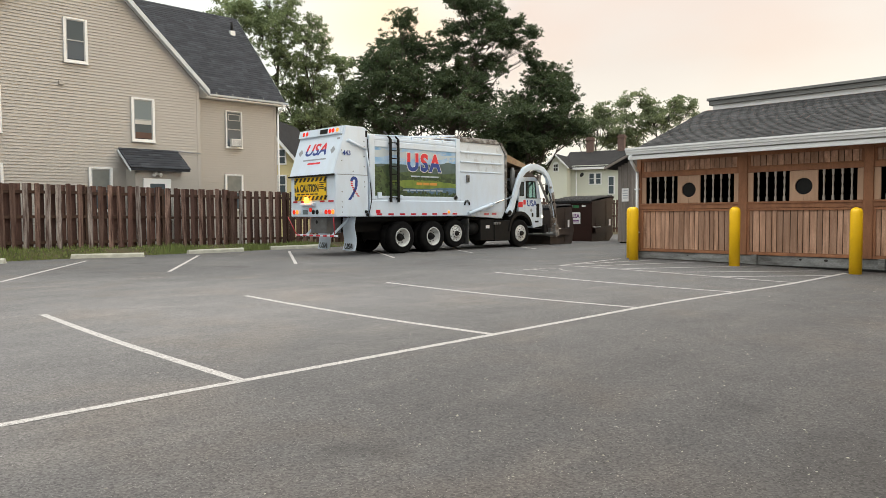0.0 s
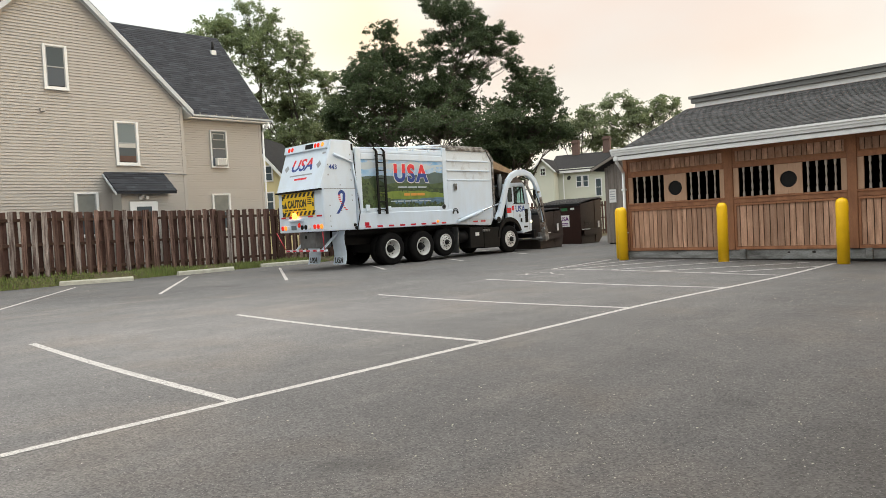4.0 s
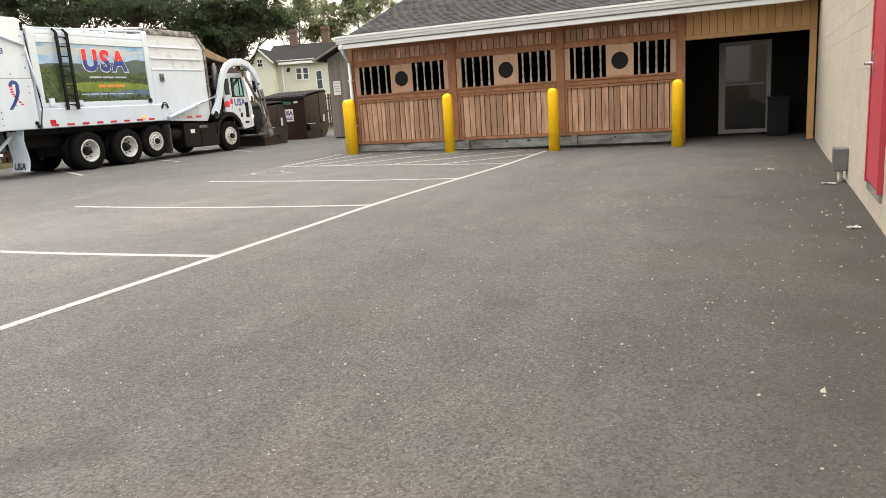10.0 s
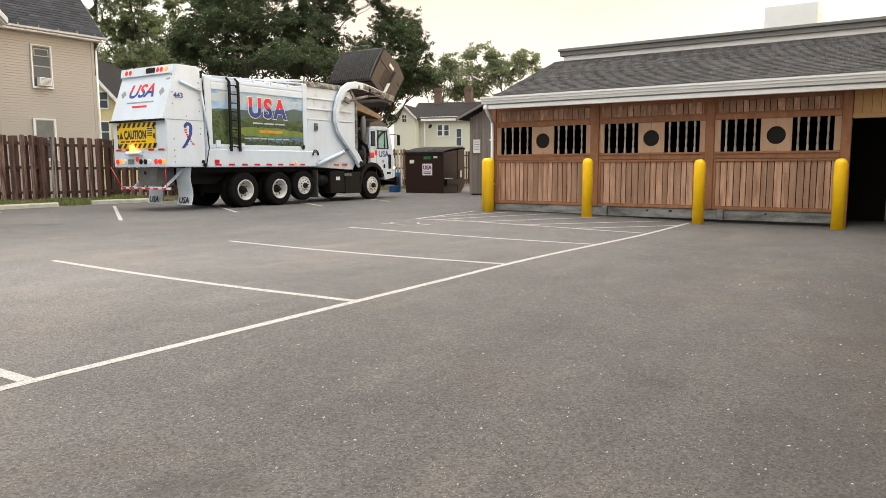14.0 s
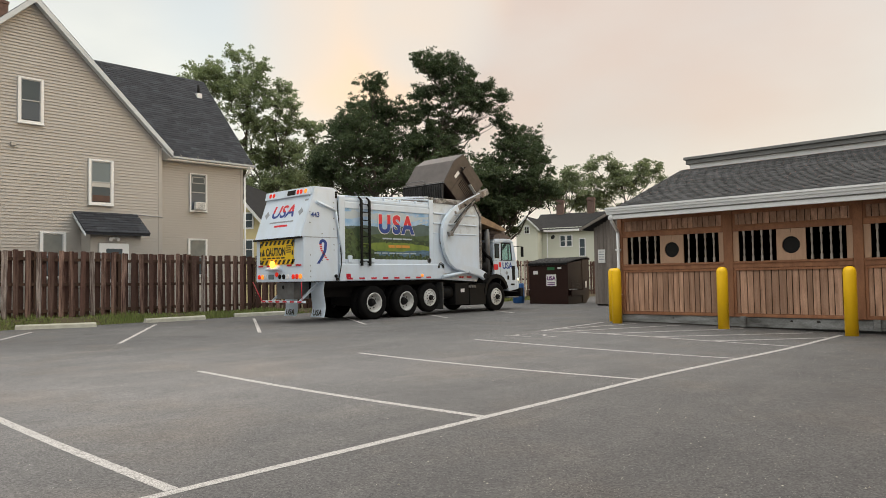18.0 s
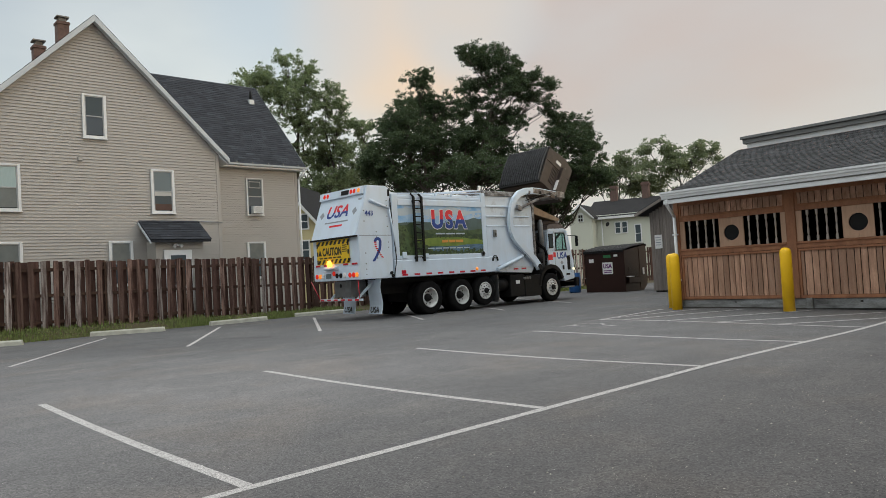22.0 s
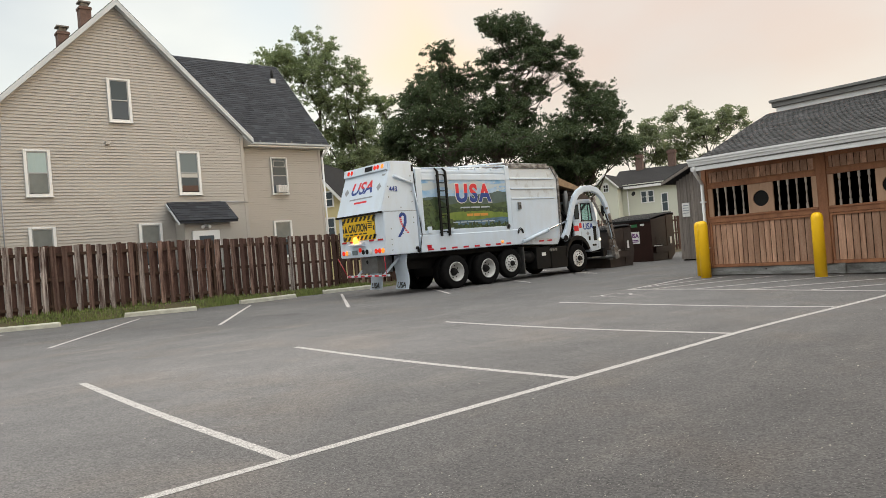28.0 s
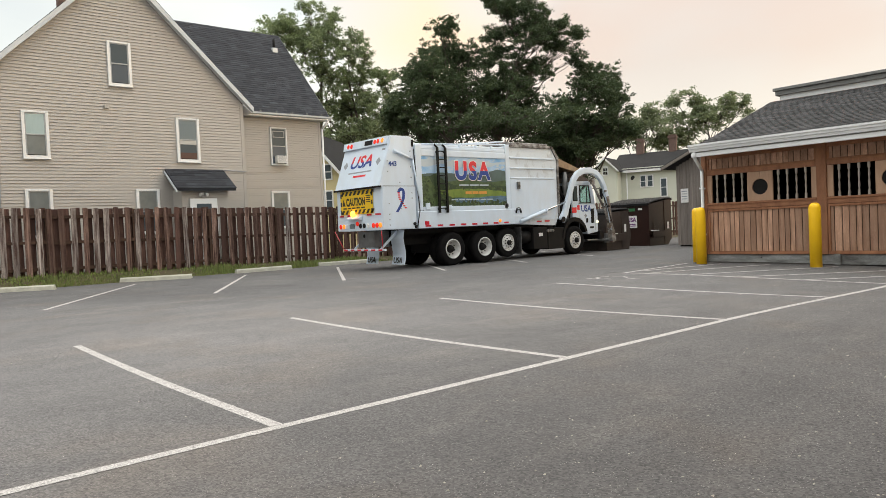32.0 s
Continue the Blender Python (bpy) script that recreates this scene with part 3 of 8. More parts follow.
def lathe(bm, profile, centre, axis="z", n=20, mi=0, cap=True):
    """A turned shape: profile of (radius, height) about an axis through centre."""
    c = Vector(centre)
    rings = []
    for r, h in profile:
        ring = []
        for i in range(n):
            a = i * 2 * math.pi / n
            u, v = r * math.cos(a), r * math.sin(a)
            off = {"z": (u, v, h), "x": (h, u, v), "y": (v, h, u)}[axis]
            ring.append(bm.verts.new(c + Vector(off)))
        rings.append(ring)
    for a, b in zip(rings, rings[1:]):
        for i in range(n):
            f = bm.faces.new((a[i], a[(i + 1) % n], b[(i + 1) % n], b[i]))
            f.smooth, f.material_index = True, mi
    for ring, flip in ((rings[0], True), (rings[-1], False)) if cap else ():
        f = bm.faces.new(ring[::-1] if flip else ring)
        f.material_index = mi
    return bm


def letters(text, size, thick=0.004, bold=0.0, shear=0.0, gap=1.0):
    """A bmesh of raised lettering in the XY plane, its middle at the origin."""
    cu = bpy.data.curves.new("letters", "FONT")
    cu.body, cu.size, cu.align_x, cu.align_y = text, size, "CENTER", "CENTER"
    cu.extrude, cu.offset, cu.shear, cu.resolution_u, cu.space_character = thick / 2, bold, shear, 4, gap
    ob = bpy.data.objects.new("letters", cu)
    scene.collection.objects.link(ob)
    me = bpy.data.meshes.new_from_object(ob.evaluated_get(bpy.context.evaluated_depsgraph_get()))
    bm = bmesh.new()
    bm.from_mesh(me)
    bpy.data.objects.remove(ob)
    bpy.data.curves.remove(cu)
    bpy.data.meshes.remove(me)
    return bm


def fitted(bm, w, h):
    """Stretches flat lettering to a width and height about the origin."""
    xs, ys = [v.co.x for v in bm.verts], [v.co.y for v in bm.verts]
    cx, cy = (min(xs) + max(xs)) / 2, (min(ys) + max(ys)) / 2
    for v in bm.verts:
        v.co.x = (v.co.x - cx) * w / (max(xs) - min(xs))
        v.co.y = (v.co.y - cy) * h / (max(ys) - min(ys))
    return bm


def smooth_step(a, b, v):
    t = min(1.0, max(0.0, (v - a) / (b - a)))
    return t * t * (3 - 2 * t)


def ground_z(x, y):
    """The lot dips a little towards the shed; the stalls are hollowed to fit the camera's view."""
    hollow = math.sin(math.pi * min(1, max(0, -x / 5.2))) * smooth_step(11, 8, y)
    return -0.085 * smooth_step(5.5, 12, y) * smooth_step(-5, 1, x) - 0.022 * hollow


# ---------------------------------------------------------------- ground
def sheet(xs, ys, height):
    bm = bmesh.new()
    grid = [[bm.verts.new((x, y, height(x, y))) for y in ys] for x in xs]
    for i in range(len(xs) - 1):
        for j in range(len(ys) - 1):
            bm.faces.new((grid[i][j], grid[i + 1][j], grid[i + 1][j + 1], grid[i][j + 1]))
    return bm


def steps(a, b, n):
    return [a + (b - a) * i / n for i in range(n + 1)]


solo("ground", sheet([-900, -60, 60, 900], [-900, -60, 80, 900], lambda x, y: -0.16), "soil", (0, 0, 0),
     "grassy soil round the parking lot", "ground", kind="structure")
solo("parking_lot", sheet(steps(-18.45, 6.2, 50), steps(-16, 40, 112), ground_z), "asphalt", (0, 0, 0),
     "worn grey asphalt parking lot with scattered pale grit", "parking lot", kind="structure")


def stripe(name, p, q, width, label, wear=0):
    """A painted line that follows the ground."""
    p, q = Vector(p), Vector(q)
    d = (q - p).normalized()
    s = Vector((-d.y, d.x)) * width / 2
    n = max(2, int((q - p).length / (0.045 if q.x > -6 else 0.15)))
    bm = bmesh.new()
    rows = []
    for i in range(n + 1):
        c = p + (q - p) * i / n
        wide = [1 + 0.10 * noise.noise((c.x * 9, c.y * 9, k)) + 0.07 * noise.noise((c.x * 31, c.y * 31, k)) for k in (1, 5)]
        rows.append([bm.verts.new((v.x, v.y, ground_z(v.x, v.y) + (0.0015 if c.y < 5 else 0.003))) for v in (c + s * wide[0], c - s * wide[1])])
    for a, b in zip(rows, rows[1:]):
        bm.faces.new((a[0], a[1], b[1], b[0]))
    bmesh.ops.recalc_face_normals(bm, faces=bm.faces[:])
    if bm.faces[0].normal.z < 0:
        bmesh.ops.reverse_faces(bm, faces=bm.faces[:])
    return solo(name, bm, "paint", (p.x, p.y, 0), label, "road marking", "parking lines", kind="structure")


stripe("stall_line", (0, -9), (0, 14.3), 0.09, "long worn white line along the stall ends")
for k in range(-3, 4):
    y = 2.87 * k + (0.15 if k == 3 else 0)
    stripe("stall_line", (-0.05, y), (-5.22, y), 0.088, "worn white parking stall line on asphalt")
for k in range(-3, 6):
    y = 0.74 + 3.34 * k
    stripe("stall_line", (-10.95, y), (-16.75, y + 3.4), 0.088, "short slanted white stall line near the wheel stops")
stripe("stall_line", (-0.05, 11.40), (-5.40, 11.36), 0.08, "worn white edge line of the hatched area")
stripe("stall_line", (-5.40, 11.32), (-5.70, 14.5), 0.08, "worn white edge line of the hatched area")
for x0, y0, x1, y1 in ((-5.35, 11.9, -4.75, 14.5), (-4.85, 11.45, -3.6, 14.6), (-3.8, 11.45, -2.1, 14.6), (-2.7, 11.45, -0.6, 14.5), (-1.5, 11.45, -0.05, 13.5)):
    stripe("hatch_line", (x0, y0), (x1, y1), 0.075, "faded white diagonal line of the hatched area")
# faint remains of an older marking
for a in range(7):
    t0, t1 = a * 0.8, a * 0.8 + 0.55
    stripe("old_marking", (-4.9 + 0.32 * math.cos(t0), 10.2 + 0.32 * math.sin(t0)), (-4.9 + 0.32 * math.cos(t1), 10.2 + 0.32 * math.sin(t1)), 0.05,
           "worn remains of a round white marking")


stripe("old_marking", (-5.25, 9.75), (-5.1, 10.1), 0.05, "worn remains of a round white marking")
stripe("old_marking", (-4.5, 10.2), (-4.2, 10.15), 0.05, "worn remains of a round white marking")


# grass verge with a bank up to the fence
def verge_z(x, y):
    top = fence_base(y)
    return -0.02 + (top + 0.02) * smooth_step(-18.25, -18.95, x) if x > -19 else top - 0.35 * smooth_step(-19.4, -22, x)


def fence_base(y):
    return max(0.10, 0.30 - 0.0125 * (y - 1.5))


def verge_edge(y):
    return -18.32 + 0.12 * noise.noise((y * 0.9, 3.1, 0))


def make_verge():
    ys = steps(-14, 40, 108)
    bm = bmesh.new()
    cols = [0, 0.12, 0.3, 0.5, 0.68, 1.2, 2.4, 4.0]
    grid = []
    for y in ys:
        e = verge_edge(y)
        row = []
        for c in cols:
            x = e - c
            row.append(bm.verts.new((x, y, 0.012 + max(verge_z(x, y), -0.01) + 0.02 * noise.noise((x * 2, y * 2, 0)) * (c > 0))))
        grid.append(row)
    for a, b in zip(grid, grid[1:]):
        for i in range(len(cols) - 1):
            bm.faces.new((a[i], b[i], b[i + 1], a[i + 1]))
    solo("verge", bm, "soil", (-19, 8, 0), "earth bank with grass at the foot of the fence", "grass verge", kind="structure")
    rng = random.Random(4)
    verts, faces = [], []
    for _ in range(42000):
        y = rng.uniform(-9, 32)
        x = verge_edge(y) - abs(rng.gauss(0, 0.5)) + 0.04
        lush = noise.noise((x * 0.8, y * 0.6, 5))
        if x < -19.6 or lush < -0.22 + rng.gauss(0, 0.12):
            continue
        z = verge_z(x, y)
        h, a = rng.uniform(0.03, 0.10) * (1.2 + 2.2 * max(0, lush)), rng.uniform(0, 6.28)
        w = 0.012
        dx, dy, lean = math.cos(a) * w, math.sin(a) * w, rng.uniform(-0.05, 0.05)
        n = len(verts)
        verts += [(x - dx, y - dy, z), (x + dx, y + dy, z), (x + lean, y + lean * 0.6, z + h)]
        faces.append((n, n + 1, n + 2))
    me = bpy.data.meshes.new("grass")
    me.from_pydata(verts, [], faces)
    me.materials.append(M["grass"])
    tagged(new("grass", me), "short uneven grass and weeds at the foot of the fence", "grass", kind="stuff")


make_verge()


def make_wheel_stop():
    t = bmesh.new()
    prism(t, [(-0.09, 0), (0.09, 0), (0.075, 0.1), (0.045, 0.135), (-0.045, 0.135), (-0.075, 0.1)], "y", -1.03, 1.03)
    for v in t.verts:
        if abs(v.co.y) > 0.9 and v.co.z > 0.05:
            v.co.y *= 0.985
    return solo("wheel_stop", t, "wheel_stop", (0, 0, 0), "pale weathered concrete wheel stop on the asphalt", "wheel stop", "wheel stops")


stop = make_wheel_stop()
STOPS = [(-17.85, 5.1, 64), (-17.98, 8.70, 92), (-18.2, 12.0, 84), (-17.9, 1.35, 62), (-17.9, -1.6, 60), (-18.0, 15.4, 60), (-18.0, 18.7, 60)]
stop.matrix_basis = pose(STOPS[0][0], STOPS[0][1], 0, 0, 0, STOPS[0][2] - 90)
for x, y, a in STOPS[1:]:
    copy_thing(stop, pose(x, y, 0, 0, 0, a - 90))


# ---------------------------------------------------------------- fence
def make_fence():
    rng = random.Random(8)
    meshes, greys, reds, backs = [], [], [], []
    for k in range(5):
        bm = bmesh.new()
        h = 2.0 + rng.uniform(-0.012, 0.012)
        w = rng.uniform(0.068, 0.078)
        cuboid(bm, -0.009, 0.009, -w, w, 0, h - 0.02)
        prism(bm, [(-w, h - 0.02), (w, h - 0.02), (w - 0.02, h), (0.02 - w, h)], "x", -0.009, 0.009)
        for v in bm.verts:
            v.co.y += 0.004 * noise.noise((v.co.z * 2, k * 3.3, 0))
        meshes.append(finish(bm.copy(), "picket", "fence"))
        greys.append(finish(bm.copy(), "picket", "fence_grey"))
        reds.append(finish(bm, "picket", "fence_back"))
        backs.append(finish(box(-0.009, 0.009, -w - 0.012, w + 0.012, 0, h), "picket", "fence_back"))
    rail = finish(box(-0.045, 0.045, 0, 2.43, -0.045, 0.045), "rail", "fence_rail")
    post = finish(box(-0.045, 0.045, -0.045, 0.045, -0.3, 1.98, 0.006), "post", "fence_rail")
    y = -9.76
    while y < 36:
        base = fence_base(y + 1.2)
        f = thing("fence_panel", (-19.0, y, base), "weathered dark brown wooden shadowbox fence panel", "fence", "fence panels along the lot")
        for z in (0.22, 1.0, 1.75):
            piece("rail", rail, f, pose(0, 0.005, z))
        piece("post", post, f, pose(-0.01, 0, 0))
        bleached = 0.75 if y < 1 else 0.5 if y < 5 else 0.15 if y < 10 else 0.04
        dark_red = 0.0 if y < 3 else 0.25 if y < 9 else 0.6
        for i in range(8):
            k = rng.random()
            piece("picket", rng.choice(greys if k < bleached else reds if k > 1 - dark_red else meshes), f, pose(0.058 + rng.uniform(0, 0.006), 0.09 + i * 0.305 + rng.uniform(-0.014, 0.014), rng.uniform(-0.02, 0.02), rng.uniform(-0.9, 0.9), 0, rng.uniform(-3, 3)))
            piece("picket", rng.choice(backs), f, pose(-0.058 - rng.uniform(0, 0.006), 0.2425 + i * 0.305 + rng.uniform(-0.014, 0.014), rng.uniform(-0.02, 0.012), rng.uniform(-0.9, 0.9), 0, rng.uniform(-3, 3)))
        y += 2.44


make_fence()


# ---------------------------------------------------------------- cream block building beside the camera
WX = 5.25


def make_block_wall():
    # unseen height and rear length chosen to block sky light over the lane
    wall = solo("wall_block", box(WX + 0.012, WX + 0.25, -24, 15.1, -0.3, 7.0), "block", (WX + 0.012, 0, 0), "cream painted concrete block wall", "wall", kind="structure")
    far = bmesh.new()
    cuboid(far, 13.75, 14.0, -24, 15.1, -0.3, 7.0)
    cuboid(far, WX + 0.25, 13.75, -24, -23.75, -0.3, 7.0)
    cuboid(far, WX + 0.25, 13.75, 14.85, 15.1, -0.3, 7.0)
    solo("wall_block_far", far, "block", (9, -4, 0), "cream painted concrete block walls of the same building", "wall", kind="structure")
    solo("roof_flat", box(WX + 0.25, 13.75, -23.75, 14.85, 6.6, 6.8), "concrete", (9, -4, 6.6), "flat grey roof of the block building", "roof", kind="structure")
    me = finish(box(-0.003, 0.05, -0.1985, 0.1985, -0.0985, 0.0985, 0.002), "block", "block")
    rest = bmesh.new()
    for row in range(20):
        z = -0.05 + row * 0.2
        y = 0.4 + (0.2 if row % 2 else 0)
        while y < 14.9:
            door = 4.35 < y < 5.4 and 0.2 < z < 2.6
            if not door:
                if 3.0 < y < 12.5 and z < 3.0:
                    piece("block", me, wall, pose(0, y, z))
                else:
                    cuboid(rest, WX + 0.009, WX + 0.05, y - 0.1985, y + 0.1985, z - 0.0985, z + 0.0985)
            y += 0.4
    part("upper_blocks", rest, "block", wall, "cream painted blocks", kind="stuff")
    solo("parapet", box(WX - 0.04, WX + 0.35, -24, 15.1, 7.0, 7.15, 0.01), "white", (WX, 0, 7.0), "pale metal coping on the block wall", "coping", kind="structure")
    d = thing("door_1", (WX, 4.8, 0.0), "closed red steel door in the cream block wall", "door", kind="structure")
    part("leaf", box(WX - 0.02, WX + 0.03, 4.46, 5.24, 0.29, 2.42, 0.004), "red_door", d, "red painted door leaf")
    fr = bmesh.new()
    cuboid(fr, WX - 0.03, WX + 0.04, 4.40, 4.455, 0.27, 2.50)
    cuboid(fr, WX - 0.03, WX + 0.04, 5.245, 5.30, 0.27, 2.50)
    cuboid(fr, WX - 0.03, WX + 0.04, 4.455, 5.245, 2.425, 2.50)
    part("frame", fr, "red_door", d)
    h = bmesh.new()
    cuboid(h, WX - 0.035, WX - 0.02, 5.13, 5.19, 1.17, 1.39, 0.003)
    tube(h, (WX - 0.02, 5.16, 1.29), (WX - 0.08, 5.16, 1.29), 0.014)
    tube(h, (WX - 0.08, 5.165, 1.29), (WX - 0.08, 5.05, 1.29), 0.011)
    part("handle", h, "chrome", d, "steel lever handle")
    sill = bmesh.new()
    cuboid(sill, WX - 0.012, WX + 0.05, 4.40, 5.30, 0.20, 0.265, 0.004)
    part("sill", sill, "concrete", d)
    # utility box near the ground
    u = thing("utility_box", (WX, 7.4, 0.0), "small grey metal utility box with a pipe on the block wall", "utility box")
    part("body", box(WX - 0.14, WX + 0.008, 7.30, 7.58, 0.12, 0.38, 0.008), "steel", u)
    pp = bmesh.new()
    tube(pp, (WX - 0.06, 7.44, 0.12), (WX - 0.06, 7.44, -0.02), 0.03)
    part("pipe", pp, "white", u)
    lamp = thing("wall_light", (WX, 6.6, 2.7), "small white square light on the block wall", "wall light")
    part("housing", box(WX - 0.09, WX - 0.001, 6.5, 6.66, 2.62, 2.78, 0.01), "white", lamp)


make_block_wall()
TURN = Matrix.Translation((WX, 3, 0)) @ Matrix.Rotation(radians(-1.8), 4, "Z") @ Matrix.Translation((-WX, -3, 0))
for ob in [o for o in scene.objects if o.parent is None and o.name in ("wall_block", "wall_block_far", "roof_flat", "parapet", "door_1", "utility_box", "wall_light")]:
    ob.matrix_basis = TURN @ Matrix.Translation(ob.location)


def make_litter():
    rng = random.Random(17)
    for x, y, s in ((5.20, 7.2, 0.07), (5.12, 4.4, 0.05), (4.46, 9.08, 0.035), (4.63, 9.02, 0.04)):
        bm = bmesh.new()
        grid = [[bm.verts.new((x + s * (i / 2 - 1) + rng.gauss(0, 0.006), y + s * 0.6 * (j / 2 - 1) + rng.gauss(0, 0.006), ground_z(x, y) + 0.006 + rng.uniform(0, 0.02))) for j in range(5)] for i in range(5)]
        for i in range(4):
            for j in range(4):
                bm.faces.new((grid[i][j], grid[i + 1][j], grid[i + 1][j + 1], grid[i][j + 1]))
        bmesh.ops.solidify(bm, geom=bm.faces[:], thickness=0.002)
        solo("paper_scrap", bm, "sign_white", (x, y, ground_z(x, y)), "crumpled white paper scrap on the asphalt", "litter", "paper scraps")


make_litter()


# ---------------------------------------------------------------- cedar-fronted shed
SY = 15.15


def make_shed():
    rng = random.Random(21)
    base = solo("kerb_wall", box(-5.55, 3.0, SY - 0.02, SY + 0.25, -0.3, 0.20, 0.02), "kerb", (0, SY, 0), "stained low concrete kerb under the cedar wall", "kerb", kind="structure")
    for x in (-2.35, 0.42):
        part("kerb_end", box(x, x + 0.14, SY - 0.12, SY - 0.022, -0.2, 0.21, 0.01), "kerb", base, "short concrete block")
    # dark discs on the kerb face stand in for the shade in pits
    for x, w in ((-1.22, 0.07), (-0.66, 0.09), (-4.05, 0.05), (1.45, 0.06)):
        pit = bmesh.new()
        lathe(pit, [(w * 0.5, -0.0), (w * 0.35, 0.012)], (0, 0, 0), axis="y", n=9)
        pit.transform(Matrix.Translation((x, SY - 0.024, 0.125)) @ Matrix.Diagonal((1.0, -0.3, 0.6, 1)))
        part("pit", pit, "wet_dirt", base, "dark disc for the shade in a knocked-out pit")
    # solid black bar stands in for the dark of the joint
    solo("kerb_gap", box(-5.5, 2.9, SY - 0.14, SY - 0.022, -0.2, -0.03), "black", (0, SY, -0.05), "black bar standing in for the open joint at the foot of the kerb", "joint", kind="structure")
    # dark strip of uneven width along the kerb's foot
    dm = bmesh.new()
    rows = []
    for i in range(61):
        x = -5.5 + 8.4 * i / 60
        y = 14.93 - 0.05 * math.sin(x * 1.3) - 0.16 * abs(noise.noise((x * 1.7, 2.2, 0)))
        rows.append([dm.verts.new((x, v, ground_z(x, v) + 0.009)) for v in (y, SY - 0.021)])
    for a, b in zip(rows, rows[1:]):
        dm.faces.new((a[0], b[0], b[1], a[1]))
    solo("dirt_strip", dm, "wet_dirt", (0, 15, 0), "dark uneven strip along the foot of the kerb", "dirt", kind="structure")
    # openings are free; behind them a store coloured near-black for its shade
    wall = thing("wall_cedar", (0, SY, 0), "cedar board wall with slotted openings and turned balusters", "wall", kind="structure")
    board = finish(box(-0.045, 0.045, -0.011, 0.011, 0, 1.0), "board", "cedar")
    bal_bm = bmesh.new()
    cuboid(bal_bm, -0.024, 0.024, -0.024, 0.024, 0, 0.12)
    cuboid(bal_bm, -0.024, 0.024, -0.024, 0.024, 0.60, 0.72)
    lathe(bal_bm, [(0.024, 0.12), (0.016, 0.15), (0.024, 0.19), (0.026, 0.27), (0.015, 0.36), (0.026, 0.45), (0.024, 0.53), (0.016, 0.57), (0.024, 0.60)], (0, 0, 0), n=8)
    baluster = finish(bal_bm, "baluster", "baluster")
    bounds = [(-5.42, -2.70), (-2.48, 0.09), (0.29, 2.83)]
    for a, b in bounds:
        # rails
        for z0, z1, dep in ((0.20, 0.28, 0.045), (1.36, 1.52, 0.06), (2.24, 2.36, 0.05), (2.66, 2.86, 0.04)):
            part("rail", box(a, b, SY - dep, SY + 0.04, z0, z1, 0.006), "cedar_trim", wall)
        part("moulding", box(a, b, SY - 0.085, SY - 0.062, 1.47, 1.515, 0.006), "cedar_trim", wall)
        part("moulding", box(a + 0.05, b - 0.05, SY - 0.05, SY - 0.012, 1.30, 1.355, 0.006), "cedar_trim", wall)
        part("moulding", box(a + 0.03, b - 0.03, SY - 0.05, SY - 0.012, 2.362, 2.395, 0.006), "cedar_trim", wall)
        for x0, x1 in ((a, a + 0.055), (b - 0.055, b)):
            part("stile", box(x0, x1, SY - 0.045, SY - 0.012, 0.282, 1.358, 0.005), "cedar_trim", wall)
            part("stile", box(x0, x1, SY - 0.035, SY - 0.012, 2.362, 2.658, 0.005), "cedar_trim", wall)
        # lower and upper boards
        x = a + 0.01
        while x < b - 0.07:
            w = rng.choice((0.12, 0.145, 0.165))
            w = min(w, b - 0.005 - x)
            for z0, z1 in ((0.282, 1.358), (2.362, 2.658)):
                piece("board", board, wall, Matrix.Translation((x + w / 2, rng.uniform(-0.004, 0.004), z0)) @ Matrix.Diagonal(((w - 0.018) / 0.09, 1, z1 - z0, 1)))
            x += w
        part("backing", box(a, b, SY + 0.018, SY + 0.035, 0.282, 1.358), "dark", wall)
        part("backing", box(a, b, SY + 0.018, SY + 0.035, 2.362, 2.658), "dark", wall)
        # square with a round hole
        c = (a + b) / 2 + 0.02
        for s in (-1, 1):
            q = bmesh.new()
            w, r, z0, z1, zc = 0.315, 0.195, 1.522, 2.238, 1.865
            arc = [(c + s * r * math.cos(t), zc + r * math.sin(t)) for t in [math.pi / 2 - math.pi * i / 18 for i in range(19)]]
            prism(q, [(c + s * 0.004, z1), (c + s * w, z1), (c + s * w, z0), (c + s * 0.004, z0)] + arc[::-1], "y", SY - 0.02, SY + 0.02)
            part("disc_panel", q, "cedar_pale", wall, "cedar panel with half a round hole")
        sc = bmesh.new()
        lathe(sc, [(0.20, 0), (0.20, 0.012)], (c, SY + 0.022, 1.865), axis="y", n=28)
        part("screen", sc, "black", wall, "black disc behind the round hole")
        # end stiles and balusters
        for x0, x1 in ((a, a + 0.13), (b - 0.13, b)):
            part("stile", box(x0, x1, SY - 0.02, SY + 0.02, 1.522, 2.238), "cedar_pale", wall)
        for x0, x1 in ((a + 0.13, c - 0.32), (c + 0.32, b - 0.13)):
            n = 4
            for i in range(n):
                x = x0 + (x1 - x0) * (i + 0.6) / (n + 0.2)
                piece("baluster", baluster, wall, pose(x, 0.0, 1.52))
    for a, b in ((-5.55, -5.42), (-2.70, -2.48), (0.09, 0.29), (2.83, 3.02)):
        part("post", box(a, b, SY - 0.07, SY + 0.09, 0.20 if a < 2 else -0.2, 2.86, 0.008), "cedar_trim", wall)
    # lintel over the passage
    lint = thing("lintel", (4.1, SY, 2.2), "pale new pine boards over the passage", "lintel", kind="structure")
    part("beam", box(3.02, 5.61, SY - 0.05, SY + 0.05, 2.17, 2.27, 0.006), "pine", lint)
    x = 3.03
    while x < 5.58:
        part("board", box(x, min(x + 0.155, 5.61), SY - 0.02, SY + 0.02, 2.272, 2.86), "pine", lint)
        x += 0.163
    part("jamb", box(5.48, 5.61, SY - 0.06, SY + 0.06, -0.2, 2.168, 0.006), "pine", lint)
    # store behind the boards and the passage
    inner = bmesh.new()
